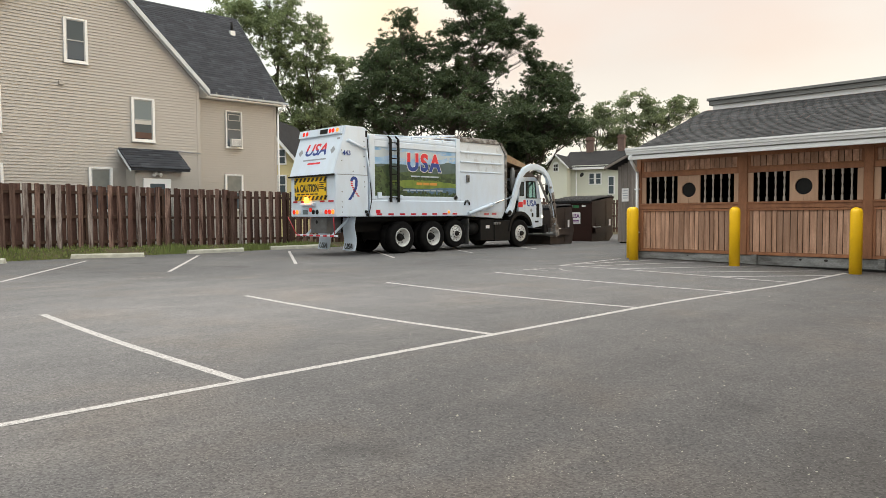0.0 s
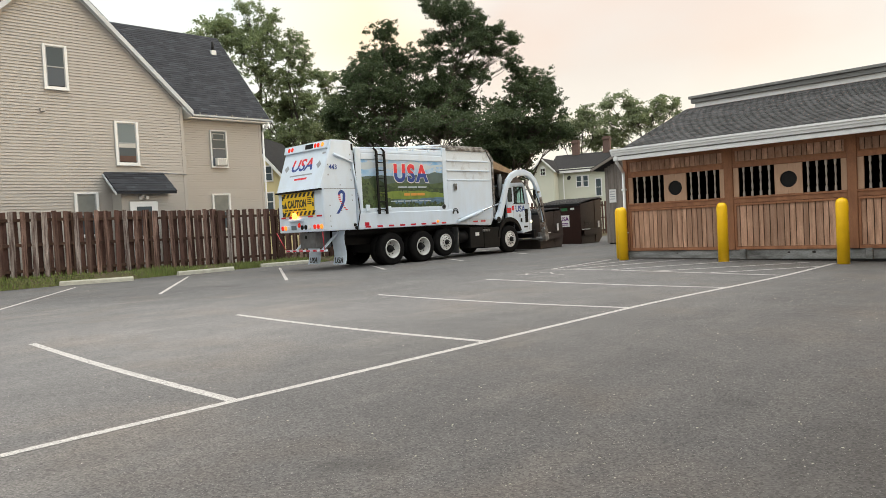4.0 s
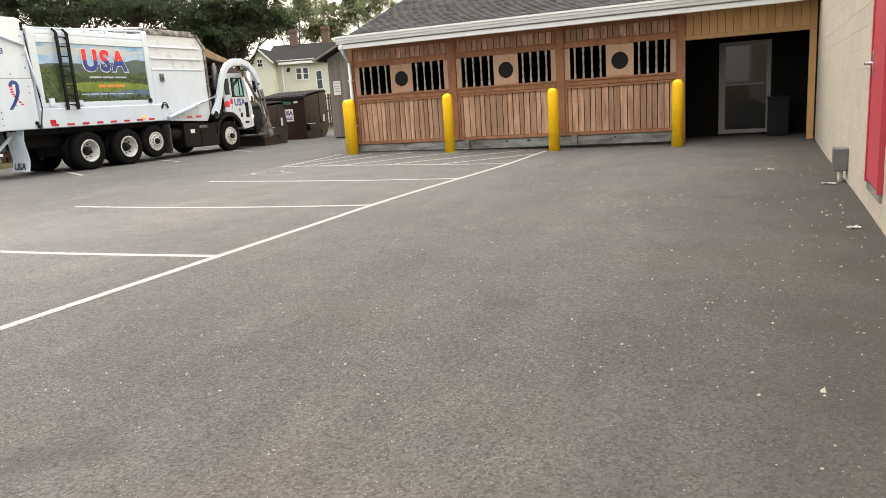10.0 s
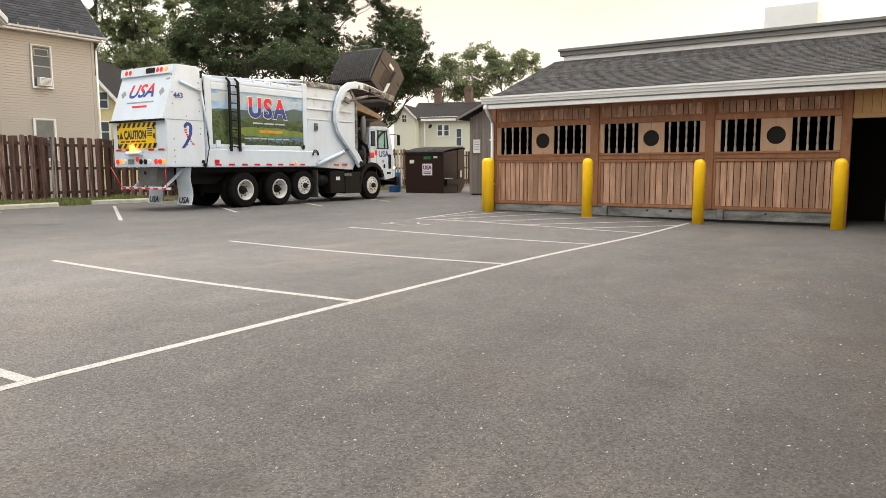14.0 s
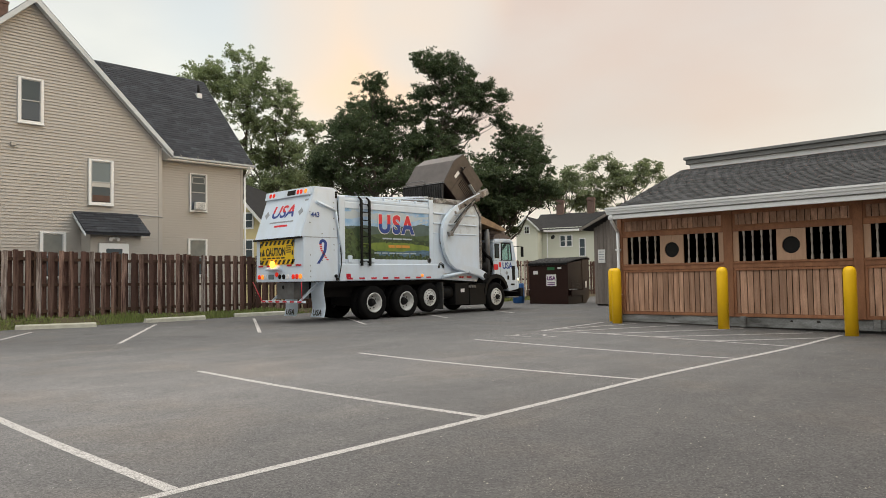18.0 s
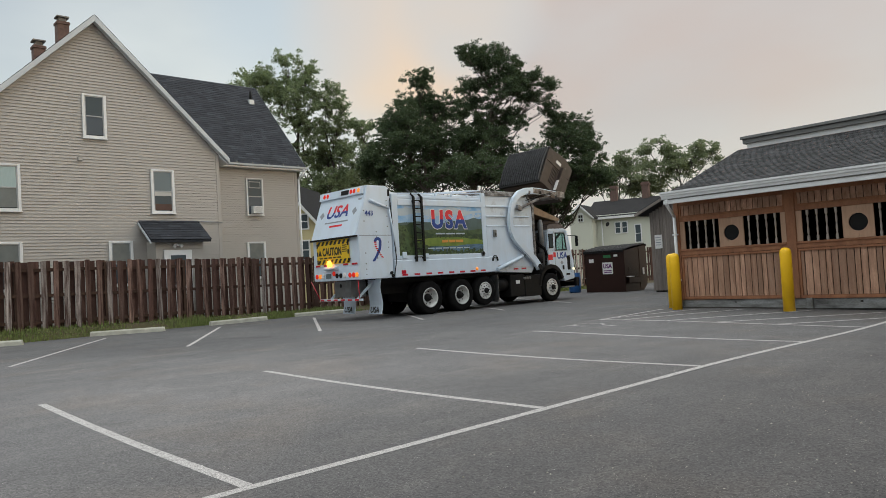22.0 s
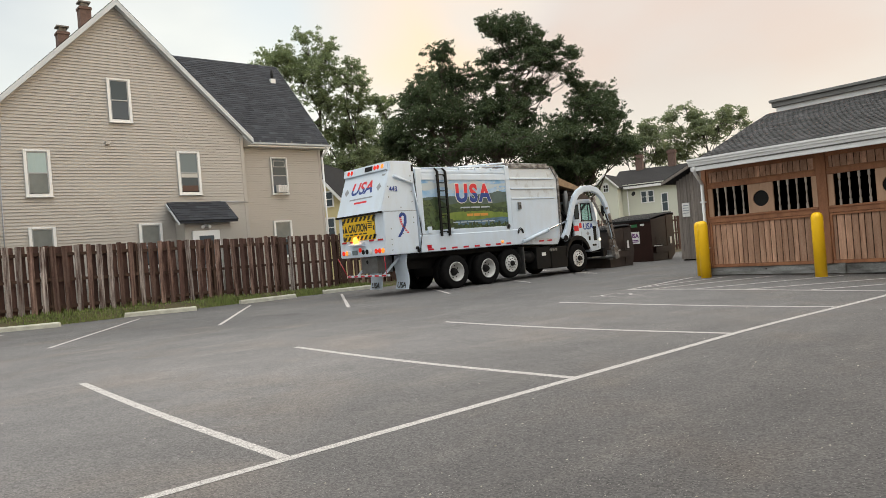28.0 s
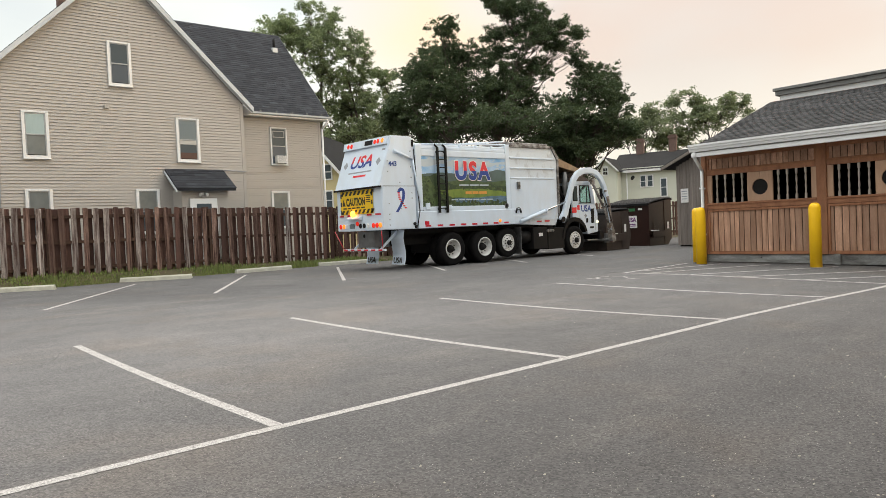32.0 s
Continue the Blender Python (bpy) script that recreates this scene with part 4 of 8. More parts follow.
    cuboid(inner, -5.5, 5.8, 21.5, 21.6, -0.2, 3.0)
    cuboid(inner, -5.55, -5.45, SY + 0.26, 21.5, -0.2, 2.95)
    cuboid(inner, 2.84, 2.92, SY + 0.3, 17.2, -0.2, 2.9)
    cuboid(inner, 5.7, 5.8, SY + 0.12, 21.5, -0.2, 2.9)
    solo("wall_inner", inner, "dark", (0, 18, 0), "inner store walls coloured near-black for the shade", "wall", kind="structure")
    solo("ceiling", box(-5.5, 5.8, SY + 0.1, 21.5, 2.87, 2.92), "dark", (0, 18, 2.87), "store ceiling coloured near-black for the shade", "ceiling", kind="structure")
    dr = thing("door_2", (4.3, 17.25, -0.05), "glazed door with a pale metal frame in the passage", "door", kind="structure")
    f = bmesh.new()
    for x0, x1, z0, z1 in ((3.65, 3.80, -0.05, 2.15), (4.72, 4.82, -0.05, 2.15), (3.80, 4.72, 2.05, 2.15), (3.80, 4.72, -0.05, 0.05), (3.80, 4.72, 1.12, 1.15)):
        cuboid(f, x0, x1, 17.2, 17.27, z0, z1, 0.004)
    part("frame", f, "frame_metal", dr, "pale metal frame")
    part("pane", box(3.80, 4.72, 17.225, 17.235, 0.05, 1.12), "glass_dark", dr)
    part("pane", box(3.80, 4.72, 17.225, 17.235, 1.15, 2.05), "glass_dark", dr)
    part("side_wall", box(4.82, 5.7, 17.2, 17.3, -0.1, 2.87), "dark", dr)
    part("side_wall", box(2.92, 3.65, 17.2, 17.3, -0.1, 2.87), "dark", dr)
    bn = thing("waste_bin", (5.1, 16.6, -0.05), "dark plastic bin in the passage", "bin")
    part("body", box(4.75, 5.2, 16.3, 16.75, -0.08, 0.75, 0.03), "black", bn)
    part("lid", box(4.73, 5.22, 16.28, 16.77, 0.75, 0.82, 0.02), "lid", bn)
    # roof
    roof = thing("roof_shed", (0, 17, 3), "grey asphalt shingle roof with a raised ridge box", "roof", kind="structure")
    ey, ez, ry, rz = 14.55, 2.97, 19.0, 4.52
    x0, x1 = -5.46, 5.60
    deck = bmesh.new()
    prism(deck, [(ey, ez - 0.05), (ry, rz - 0.05), (ry, rz - 0.15), (ey, ez - 0.10)], "x", x0 + 0.02, x1)
    part("deck", deck, "cedar_trim", roof)
    slope = math.atan2(rz - ez, ry - ey)
    length = math.hypot(ry - ey, rz - ez)
    sh = bmesh.new()
    n = int(length / 0.14)
    for i in range(n):
        s0 = i * 0.14
        off = (i * 0.37) % 0.3
        xx = x0 - off
        while xx < x1:
            w = rng.uniform(0.18, 0.34)
            a, b = max(xx, x0), min(xx + w - 0.006, x1)
            xx += w
            if b - a < 0.02:
                continue
            up = 0.004 * rng.random()
            q = []
            for s, lift in ((s0, 0.012 + up), (s0 + 0.17, 0.003)):
                for x in (a, b):
                    q.append((x, ey + s * math.cos(slope) - lift * math.sin(slope), ez - 0.05 + s * math.sin(slope) + lift))
            low = [(x, y, z - 0.01) for x, y, z in q[:2]]
            v = [sh.verts.new(p) for p in q]
            lv = [sh.verts.new(p) for p in low]
            sh.faces.new((v[0], v[1], v[3], v[2]))
            sh.faces.new((lv[0], lv[1], v[1], v[0]))
    part("shingle", sh, "shingle_shed", roof, "grey weathered asphalt shingles", kind="stuff")
    # back slope and raised ridge box
    rb = bmesh.new()
    cuboid(rb, -5.20, x1, 18.98, 20.6, 4.40, 4.598)
    part("ridge_box", rb, "white", roof, "white fascia board of the raised ridge")
    part("ridge_lip", box(-5.35, x1, 18.84, 20.76, 4.735, 4.82, 0.01), "cap_metal", roof, "grey metal lip of the raised ridge")
    part("ridge_cap", box(-5.30, x1, 18.9, 20.7, 4.60, 4.733, 0.01), "cap_metal", roof, "grey flat cap of the raised ridge")
    bk = bmesh.new()
    prism(bk, [(20.6, 4.55), (24.5, 2.95), (24.5, 2.85), (20.6, 4.45)], "x", x0, x1)
    part("back_slope", bk, "shingle_shed", roof)
    ge = bmesh.new()
    prism(ge, [(14.62, 2.85), (19.0, 4.46), (20.6, 4.46), (24.4, 2.85)], "x", -5.44, -5.36)
    part("gable_end", ge, "grey_wood", roof)
    g = bmesh.new()
    prism(g, [(14.50, 3.01), (14.345, 3.01), (14.345, 2.965), (14.375, 2.955), (14.375, 2.905), (14.40, 2.895), (14.415, 2.83), (14.50, 2.83)], "x", x0 - 0.03, x1)
    part("gutter", g, "white", roof, "white metal gutter")
    part("fascia", box(x0, x1, 14.452, 14.55, 2.70, 2.828, 0.004), "white", roof, "white fascia board")
    # grey strip painted in for the shade line below the gutter
    part("fascia_lip", box(x0, x1, 14.44, 14.451, 2.80, 2.826), "cap_metal", roof)
    part("soffit", box(x0, x1, 14.55, SY - 0.03, 2.85, 2.88), "cedar_trim", roof)
    ds = bmesh.new()
    pipe(ds, [(-5.36, 14.43, 2.82), (-5.36, 14.46, 2.66), (-5.50, 15.02, 2.40), (-5.50, 15.02, 0.1), (-5.50, 14.86, 0.0)], 0.042, n=10)
    for z in (0.7, 1.9):
        cuboid(ds, -5.56, -5.44, 14.97, 15.07, z, z + 0.04)
    part("downpipe", ds, "white", roof, "white metal downpipe")
    # pale cupola far along the ridge
    cu = thing("roof_vent", (0.8, 22.5, 3.9), "pale grey metal roof vent box", "roof vent")
    part("body", box(0.05, 1.5, 22.0, 23.4, 3.6, 6.0, 0.02), "white", cu)


make_shed()


def make_bollard():
    b = bmesh.new()
    lathe(b, [(0.125, -0.1), (0.125, 1.30), (0.118, 1.35), (0.095, 1.395), (0.055, 1.42), (0.0, 1.428)][:-1] + [(0.012, 1.428)], (0, 0, 0), n=24)
    ob = solo("bollard", b, "yellow", (0, 0, 0), "round yellow plastic-sleeved bollard before the cedar wall", "bollard", "bollards along the shed", smooth=True)
    return ob


bol = make_bollard()
BOLLARDS = [(-5.22, 14.38), (-5.70, 15.05), (-2.43, 14.28), (0.20, 14.25), (2.93, 14.25)]
for i, (x, y) in enumerate(BOLLARDS):
    m = pose(x, y, ground_z(x, y))
    if i == 0:
        bol.matrix_basis = m
    else:
        copy_thing(bol, m)


# ---------------------------------------------------------------- small grey shed and its notice
def make_grey_shed():
    s = thing("grey_shed", (-10.2, 24.6, 0), "weathered grey board shed with a sloping roof", "shed")
    part("body", box(-11.35, -8.2, 23.56, 27.0, 0.0, 2.95), "dark", s)
    x = -11.42
    me = finish(box(-0.07, 0.07, -0.011, 0.011, 0, 1), "board", "grey_wood")
    while x < -8.3:
        top = min(3.22 + (x + 11.42) * 0.44, 3.88 - abs(x + 9.9) * 0.44 + 0.05)
        piece("board", me, s, Matrix.Translation((x + 0.07 + 10.2, 23.54 - 24.6, 0.06)) @ Matrix.Diagonal((1, 1, min(top, 4.4) - 0.06, 1)))
        x += 0.148
    r = bmesh.new()
    prism(r, [(-11.85, 3.12), (-9.9, 3.98), (-7.95, 3.12), (-7.95, 3.24), (-9.9, 4.10), (-11.85, 3.24)], "y", 23.2, 27.3)
    part("roof", r, "shingle_shed", s)
    part("fascia", prism(bmesh.new(), [(-11.87, 3.08), (-9.9, 3.94), (-7.93, 3.08), (-7.93, 3.19), (-9.9, 4.05), (-11.87, 3.19)], "y", 23.14, 23.2), "grey_wood", s, "grey weathered fascia board")
    n = thing("notice", (-11.0, 23.5, 2.0), "small white paper notice on grey boards", "notice")
    part("sheet", box(-11.22, -10.9, 23.49, 23.52, 1.75, 2.3), "sign_white", n)
    for i in range(4):
        part("text_bar", box(-11.18, -10.94, 23.484, 23.489, 1.88 + i * 0.1, 1.91 + i * 0.1), "grey_ink", n)


make_grey_shed()


# ---------------------------------------------------------------- loose grit on the asphalt
def make_grit():
    rng = random.Random(31)
    verts, faces = [], []
    for _ in range(5200):
        if rng.random() < 0.55:
            x, y = rng.uniform(0.6, 5.2), rng.uniform(-1.5, 11.5)
        else:
            x, y = rng.uniform(-5.5, 5.2), rng.uniform(-2.0, 13.5)
        if noise.noise((x * 0.6, y * 0.6, 2)) < rng.uniform(-0.6, 0.3):
            continue
        s = 0.0028 + 0.0075 * rng.random() ** 4
        if x > 4.6 and rng.random() < 0.3:
            s *= 1.8
        z = ground_z(x, y)
        n = len(verts)
        a = rng.uniform(0, 6.28)
        ring = [(x + s * math.cos(a + k * 1.57) * rng.uniform(0.6, 1.2), y + s * math.sin(a + k * 1.57) * rng.uniform(0.6, 1.2), z + 0.001) for k in range(4)]
        verts += ring + [(x + s * 0.2, y, z + s * rng.uniform(0.6, 1.1))]
        faces += [(n + k, n + (k + 1) % 4, n + 4) for k in range(4)]
    me = bpy.data.meshes.new("grit")
    me.from_pydata(verts, [], faces)
    me.materials.append(M["grit"])
    tagged(new("grit", me), "scattered pale grit and crumbs on the asphalt", "grit", kind="stuff")


M["grit"] = mat("pale_grit", (0.42, 0.39, 0.34), 0.8, vary=0.6, noise_scale=0.9, dark=(0.25, 0.22, 0.18), by_island=0.4)
make_grit()


# ---------------------------------------------------------------- beige house behind the fence
HX, WINGX = -20.8, -24.5
APEX_Y, APEX_Z, EAVE_Y0, EAVE_Y1, EAVE_Z = 5.31, 10.43, 0.92, 9.52, 6.15


def clad(name, width_at, z0, z1, x, parent, material, course=0.1016):
    """Lapped siding boards on a wall that faces +x; width_at(z) gives the spans of y."""
    bm = bmesh.new()
    z = z0
    while z < z1:
        t = min(z + course, z1)
        for (a, b), (c, d) in zip(width_at(z), width_at(t)):
            v = [bm.verts.new(p) for p in ((x + 0.028, a, z), (x + 0.028, b, z), (x + 0.002, d, t), (x + 0.002, c, t), (x, a, z), (x, b, z))]
            bm.faces.new((v[0], v[1], v[2], v[3]))
            bm.faces.new((v[4], v[5], v[1], v[0]))
        z += course
    return part(name, bm, material, parent, kind="stuff")


def window(x, y0, y1, z0, z1, parent, name="window", style="sash", t=0.085):
    """A double-hung window on a wall that faces +x: casing, grey storm sash, two panes and what hangs behind them."""
    x += 0.03
    g = 0.035
    f = bmesh.new()
    for a, b, c, d in ((y0, y0 + t, z0, z1), (y1 - t, y1, z0, z1), (y0 + t, y1 - t, z1 - t * 0.7, z1), (y0 + t, y1 - t, z0, z0 + t)):
        cuboid(f, x, x + 0.06, a, b, c, d, 0.006)
    w = part(name, f, "white", parent, "white framed double-hung window")
    part("sill", box(x, x + 0.085, y0 - 0.02, y1 + 0.02, z0 - 0.03, z0 - 0.002, 0.006), "white", w)
    mid = (z0 + z1) / 2
    ya, yb, za, zb = y0 + t, y1 - t, z0 + t, z1 - t * 0.7
    s = bmesh.new()
    for a, b, c, d in ((ya, ya + g, za, zb), (yb - g, yb, za, zb), (ya + g, yb - g, zb - g, zb), (ya + g, yb - g, mid - 0.02, mid + 0.02)):
        cuboid(s, x + 0.012, x + 0.04, a, b, c, d, 0.003)
    part("sash", s, "sash_grey", w, "grey storm sash")
    # black strip painted in as the shadow along the sill
    part("sash_foot", box(x + 0.012, x + 0.036, ya + g, yb - g, za, za + 0.03), "black", w)
    upper, lower = {"dark": ("glass", "glass_deep"), "low": ("glass_pale", "glass"), "curtain": ("glass_curtain", "glass_net"), "dim": ("glass_net", "glass")}.get(style, ("glass_pale", "glass"))
    part("pane", box(x + 0.022, x + 0.028, ya + g, yb - g, mid + 0.02, zb - g), upper, w)
    part("pane", box(x + 0.014, x + 0.020, ya + g, yb - g, za + 0.03, mid - 0.02), lower, w)
    if style == "low":
        part("blind", box(x + 0.029, x + 0.032, ya + g, yb - g, mid - 0.16, mid - 0.022), "blind", w, "pale bottom rail of a blind")
        part("blind", box(x + 0.0205, x + 0.024, ya + g, yb - g, za + 0.03, za + 0.24), "sill_board", w, "brown board behind the lower pane")
    return w


def shingle_slope(name, p00, p10, p01, p11, parent, material, course=0.16, seed=1):
    """Courses of shingles over a flat roof from its lower edge p00-p10 to its upper edge p01-p11."""
    rng = random.Random(seed)
    p00, p10, p01, p11 = (Vector(p) for p in (p00, p10, p01, p11))
    nrm = (p10 - p00).cross(p01 - p00).normalized()
    if nrm.z < 0:
        nrm = -nrm
    n = max(2, int((p01 - p00).length / course))
    bm = bmesh.new()
    for i in range(n):
        t0, t1 = i / n, min(1.0, (i + 1.2) / n)
        a0, b0 = p00.lerp(p01, t0), p10.lerp(p11, t0)
        a1, b1 = p00.lerp(p01, t1), p10.lerp(p11, t1)
        w = (b0 - a0).length
        s = -rng.random() * 0.3
        while s < w:
            e = s + rng.uniform(0.25, 0.5)
            u0, u1 = max(0, s / w), min(1, (e - 0.006) / w)
            s = e
            if u1 - u0 < 0.002:
                continue
            lift = nrm * (0.014 + 0.005 * rng.random())
            v = [bm.verts.new(p) for p in (a0.lerp(b0, u0) + lift, a0.lerp(b0, u1) + lift, a1.lerp(b1, u1) + nrm * 0.004, a1.lerp(b1, u0) + nrm * 0.004,
                                           a0.lerp(b0, u0), a0.lerp(b0, u1))]
            bm.faces.new((v[0], v[1], v[2], v[3]))
            bm.faces.new((v[4], v[5], v[1], v[0]))
    return part(name, bm, material, parent, kind="stuff")


def make_house():
    h = thing("house", (HX - 4, 6, 0), "beige vinyl-sided gabled house with a dark shingle roof behind the fence", "house")
    body = bmesh.new()
    prism(body, [(EAVE_Y0, -0.1), (EAVE_Y1, -0.1), (EAVE_Y1, EAVE_Z), (APEX_Y, APEX_Z - 0.12), (EAVE_Y0, EAVE_Z - 0.18)], "x", HX - 9.5, HX)
    cuboid(body, WINGX - 7.5, WINGX, EAVE_Y1 - 0.5, 15.0, -0.1, 6.45)
    prism(body, [(WINGX - 0.1, 6.45), (WINGX - 4.2, 11.1), (WINGX - 8.0, 6.45)], "y", EAVE_Y1, 14.9)
    part("wall", body, "siding", h)
    slope = 0.99

    def gable(z):
        d = max(0, (APEX_Z - 0.10 - z) / slope)
        return [(max(EAVE_Y0, APEX_Y - d), min(EAVE_Y1, APEX_Y + d))]

    clad("siding", gable, 0.0, APEX_Z - 0.15, HX, h, "siding")
    clad("siding", lambda z: [(EAVE_Y1 - 0.2, 15.0)], 0.0, 6.4, WINGX, h, "siding")
    part("corner_board", box(HX - 0.08, HX + 0.03, EAVE_Y1 - 0.1, EAVE_Y1 + 0.02, 0, EAVE_Z), "siding", h)
    part("corner_board", box(WINGX - 0.08, WINGX + 0.03, 14.92, 15.04, 0, 6.4), "siding", h)
    part("corner_board", box(HX - 0.08, HX + 0.035, EAVE_Y0 - 0.02, EAVE_Y0 + 0.09, 0, EAVE_Z - 0.25), "siding", h)
    cd = bmesh.new()
    pipe(cd, [(HX + 0.05, EAVE_Y0 + 0.22, 3.55), (HX + 0.05, EAVE_Y0 + 0.16, 0.2)], 0.022, n=6)
    tube(cd, (HX + 0.05, EAVE_Y0 - 0.25, 3.62), (HX + 0.05, EAVE_Y0 + 0.24, 3.55), 0.016, n=6)
    part("conduit", cd, "grey_ink", h, "grey conduit")
    sp = part("side_porch", box(HX - 3.4, HX - 0.9, EAVE_Y0 - 1.9, EAVE_Y0 - 0.02, 2.30, 2.42), "white", h, "small side porch with a white post")
    part("post", box(HX - 1.02, HX - 0.92, EAVE_Y0 - 1.85, EAVE_Y0 - 1.75, 0, 2.30), "white", sp)
    part("panel", box(HX - 1.0, HX - 0.95, EAVE_Y0 - 1.7, EAVE_Y0 - 0.03, 2.43, 3.25), "siding_white", sp, "pale boarded panel")
    part("porch_back", box(HX - 3.4, HX - 3.3, EAVE_Y0 - 1.9, EAVE_Y0 - 0.02, 0, 2.29), "dark", sp)
    # windows of the gable wall
    window(HX, 4.87, 5.62, 6.40, 7.87, h, style="dark")
    window(HX, 7.00, 7.82, 3.93, 5.47, h, style="low")
    window(HX, 2.27, 3.02, 3.93, 5.40, h, style="curtain")
    window(HX, 2.25, 3.01, 1.45, 2.97, h, style="dim")
    window(HX, 5.53, 6.31, 1.45, 2.96, h, style="dim")
    ww = window(WINGX, 12.46, 13.26, 4.30, 5.94, h, style="dark", t=0.05)
    tr = bmesh.new()
    for a, b, c, d in ((12.58, 13.14, 5.76, 5.79), (12.58, 13.14, 5.50, 5.53), (12.58, 12.61, 5.53, 5.76), (13.11, 13.14, 5.53, 5.76)):
        cuboid(tr, WINGX + 0.060, WINGX + 0.070, a, b, c, d)
    part("transom", tr, "sash_grey", ww, "small pale sash behind the glass")
    window(WINGX, 12.38, 13.26, 1.5, 3.12, h, style="dim")
    ac = bmesh.new()
    cuboid(ac, WINGX + 0.06, WINGX + 0.30, 12.64, 13.08, 4.36, 4.68, 0.01)
    acu = part("air_conditioner", ac, "white", h, "white window air conditioner")
    gr = bmesh.new()
    for i in range(6):
        cuboid(gr, WINGX + 0.302, WINGX + 0.308, 12.68, 13.04, 4.40 + i * 0.045, 4.42 + i * 0.045)
    part("grille", gr, "grey_ink", acu)
    # rakes and cross-gable roof
    for s in (-1, 1):
        r = bmesh.new()
        ye = APEX_Y + s * 4.54
        ze = APEX_Z + 0.05 - 4.54 * slope
        prism(r, [(APEX_Y, APEX_Z + 0.08), (ye, ze + 0.03), (ye, ze - 0.16), (APEX_Y, APEX_Z - 0.13)], "x", HX + 0.14, HX + 0.30)
        part("rake_board", r, "trim_grey", h, "pale grey rake board")
        so = bmesh.new()
        prism(so, [(APEX_Y, APEX_Z - 0.06), (ye, ze - 0.09), (ye, ze - 0.12), (APEX_Y, APEX_Z - 0.09)], "x", HX, HX + 0.14)
        part("soffit", so, "white", h)
        d = bmesh.new()
        prism(d, [(APEX_Y, APEX_Z + 0.05), (ye, ze), (ye, ze - 0.07), (APEX_Y, APEX_Z - 0.02)], "x", HX - 9.5, HX + 0.14)
        part("roof", d, "shingle", h)
        shingle_slope("shingle", (HX + 0.30, ye, ze + 0.03), (HX - 6, ye, ze + 0.03), (HX + 0.30, APEX_Y, APEX_Z + 0.085), (HX - 6, APEX_Y, APEX_Z + 0.085), h, "shingle", seed=4 + s)
    part("soffit", prism(bmesh.new(), [(EAVE_Y1 + 0.02, EAVE_Z - 0.02), (9.84, APEX_Z - 4.54 * slope - 0.09), (9.84, APEX_Z - 4.54 * slope - 0.13), (EAVE_Y1 + 0.02, EAVE_Z - 0.09)], "x", HX - 3.9, HX + 0.13), "white", h, "white boarded soffit")
    # wing roof: eave, ridge, far gable end
    ex, ez, rx, rz = WINGX + 0.35, 6.52, WINGX - 4.2, 11.30
    d = bmesh.new()
    prism(d, [(ex, ez), (rx, rz), (rx, rz - 0.12), (ex, ez - 0.10)], "y", 6.0, 15.35)
    prism(d, [(rx, rz), (rx - 4.2, 6.5), (rx - 4.2, 6.4), (rx, rz - 0.12)], "y", 6.0, 15.35)
    part("roof", d, "shingle", h)
    shingle_slope("shingle", (ex, 8.4, ez + 0.01), (ex, 15.38, ez + 0.01), (rx, 8.4, rz + 0.01), (rx, 15.38, rz + 0.01), h, "shingle", seed=9)
    part("rake_board", prism(bmesh.new(), [(ex, ez + 0.0), (rx, rz), (rx, rz - 0.18), (ex, ez - 0.16)], "y", 15.351, 15.40), "white", h, "white rake board")
    gt = bmesh.new()
    prism(gt, [(ex, 6.43), (ex + 0.09, 6.45), (ex + 0.10, 6.52), (ex, 6.52)], "y", 9.3, 15.45)
    part("gutter", gt, "trim_grey", h, "pale grey gutter")
    part("fascia", box(ex - 0.33, ex - 0.002, 9.45, 15.35, 6.36, 6.42), "white", h)
    dp = bmesh.new()
    pipe(dp, [(ex + 0.05, 15.2, 6.42), (ex + 0.05, 15.2, 6.3), (WINGX + 0.07, 15.1, 6.0), (WINGX + 0.07, 15.1, 0.1)], 0.045)
    part("downpipe", dp, "white", h, "pale downpipe")
    for i in range(7):
        part("snow_guard", box(ex - 0.02, ex + 0.03, 10.4 + i * 0.75, 10.45 + i * 0.75, 6.53, 6.62), "steel", h)
    vp = bmesh.new()
    k = 0.78
    vx, vz = ex + (rx - ex) * k, ez + (rz - ez) * k
    cuboid(vp, vx - 0.12, vx + 0.12, 14.45, 14.7, vz - 0.12, vz + 0.12)
    tube(vp, (vx, 14.58, vz), (vx, 14.58, vz + 0.55), 0.07, mi=1)
    part("roof_vent", vp, ["white", "black"], h, "black vent pipe with a pale collar")
    # flue vent on the wall and cable
    part("wall_vent", box(HX + 0.017, HX + 0.12, 4.68, 4.82, 5.62, 5.74, 0.01), "siding", h)
    cb = bmesh.new()
    pipe(cb, [(HX + 0.03, 1.75, 6.2), (HX + 0.035, 1.62, 4.8), (HX + 0.03, 1.58, 0.6)], 0.018, n=6)
    part("cable", cb, "grey_ink", h)
    cb = bmesh.new()
    pipe(cb, [(HX + 0.05, 8.5, 3.66), (HX + 0.05, 9.54, 3.62), (HX - 0.4, 9.60, 3.60)], 0.016, n=6)
    part("cable", cb, "grey_ink", h)
    # chimneys
    for x, y, s, top in ((HX - 5.2, 5.72, 0.21, 12.0), (HX - 5.2, 4.86, 0.20, 10.9)):
        c = part("chimney", box(x - s, x + s, y - s, y + s, 9.0, top), "brick", h, "red brick chimney")
        part("chimney_cap", box(x - s - 0.03, x + s + 0.03, y - s - 0.03, y + s + 0.03, top - 0.12, top - 0.03), "brick", c)
        part("flue", box(x - 0.13, x + 0.13, y - 0.13, y + 0.13, top, top + 0.16), "concrete", c)
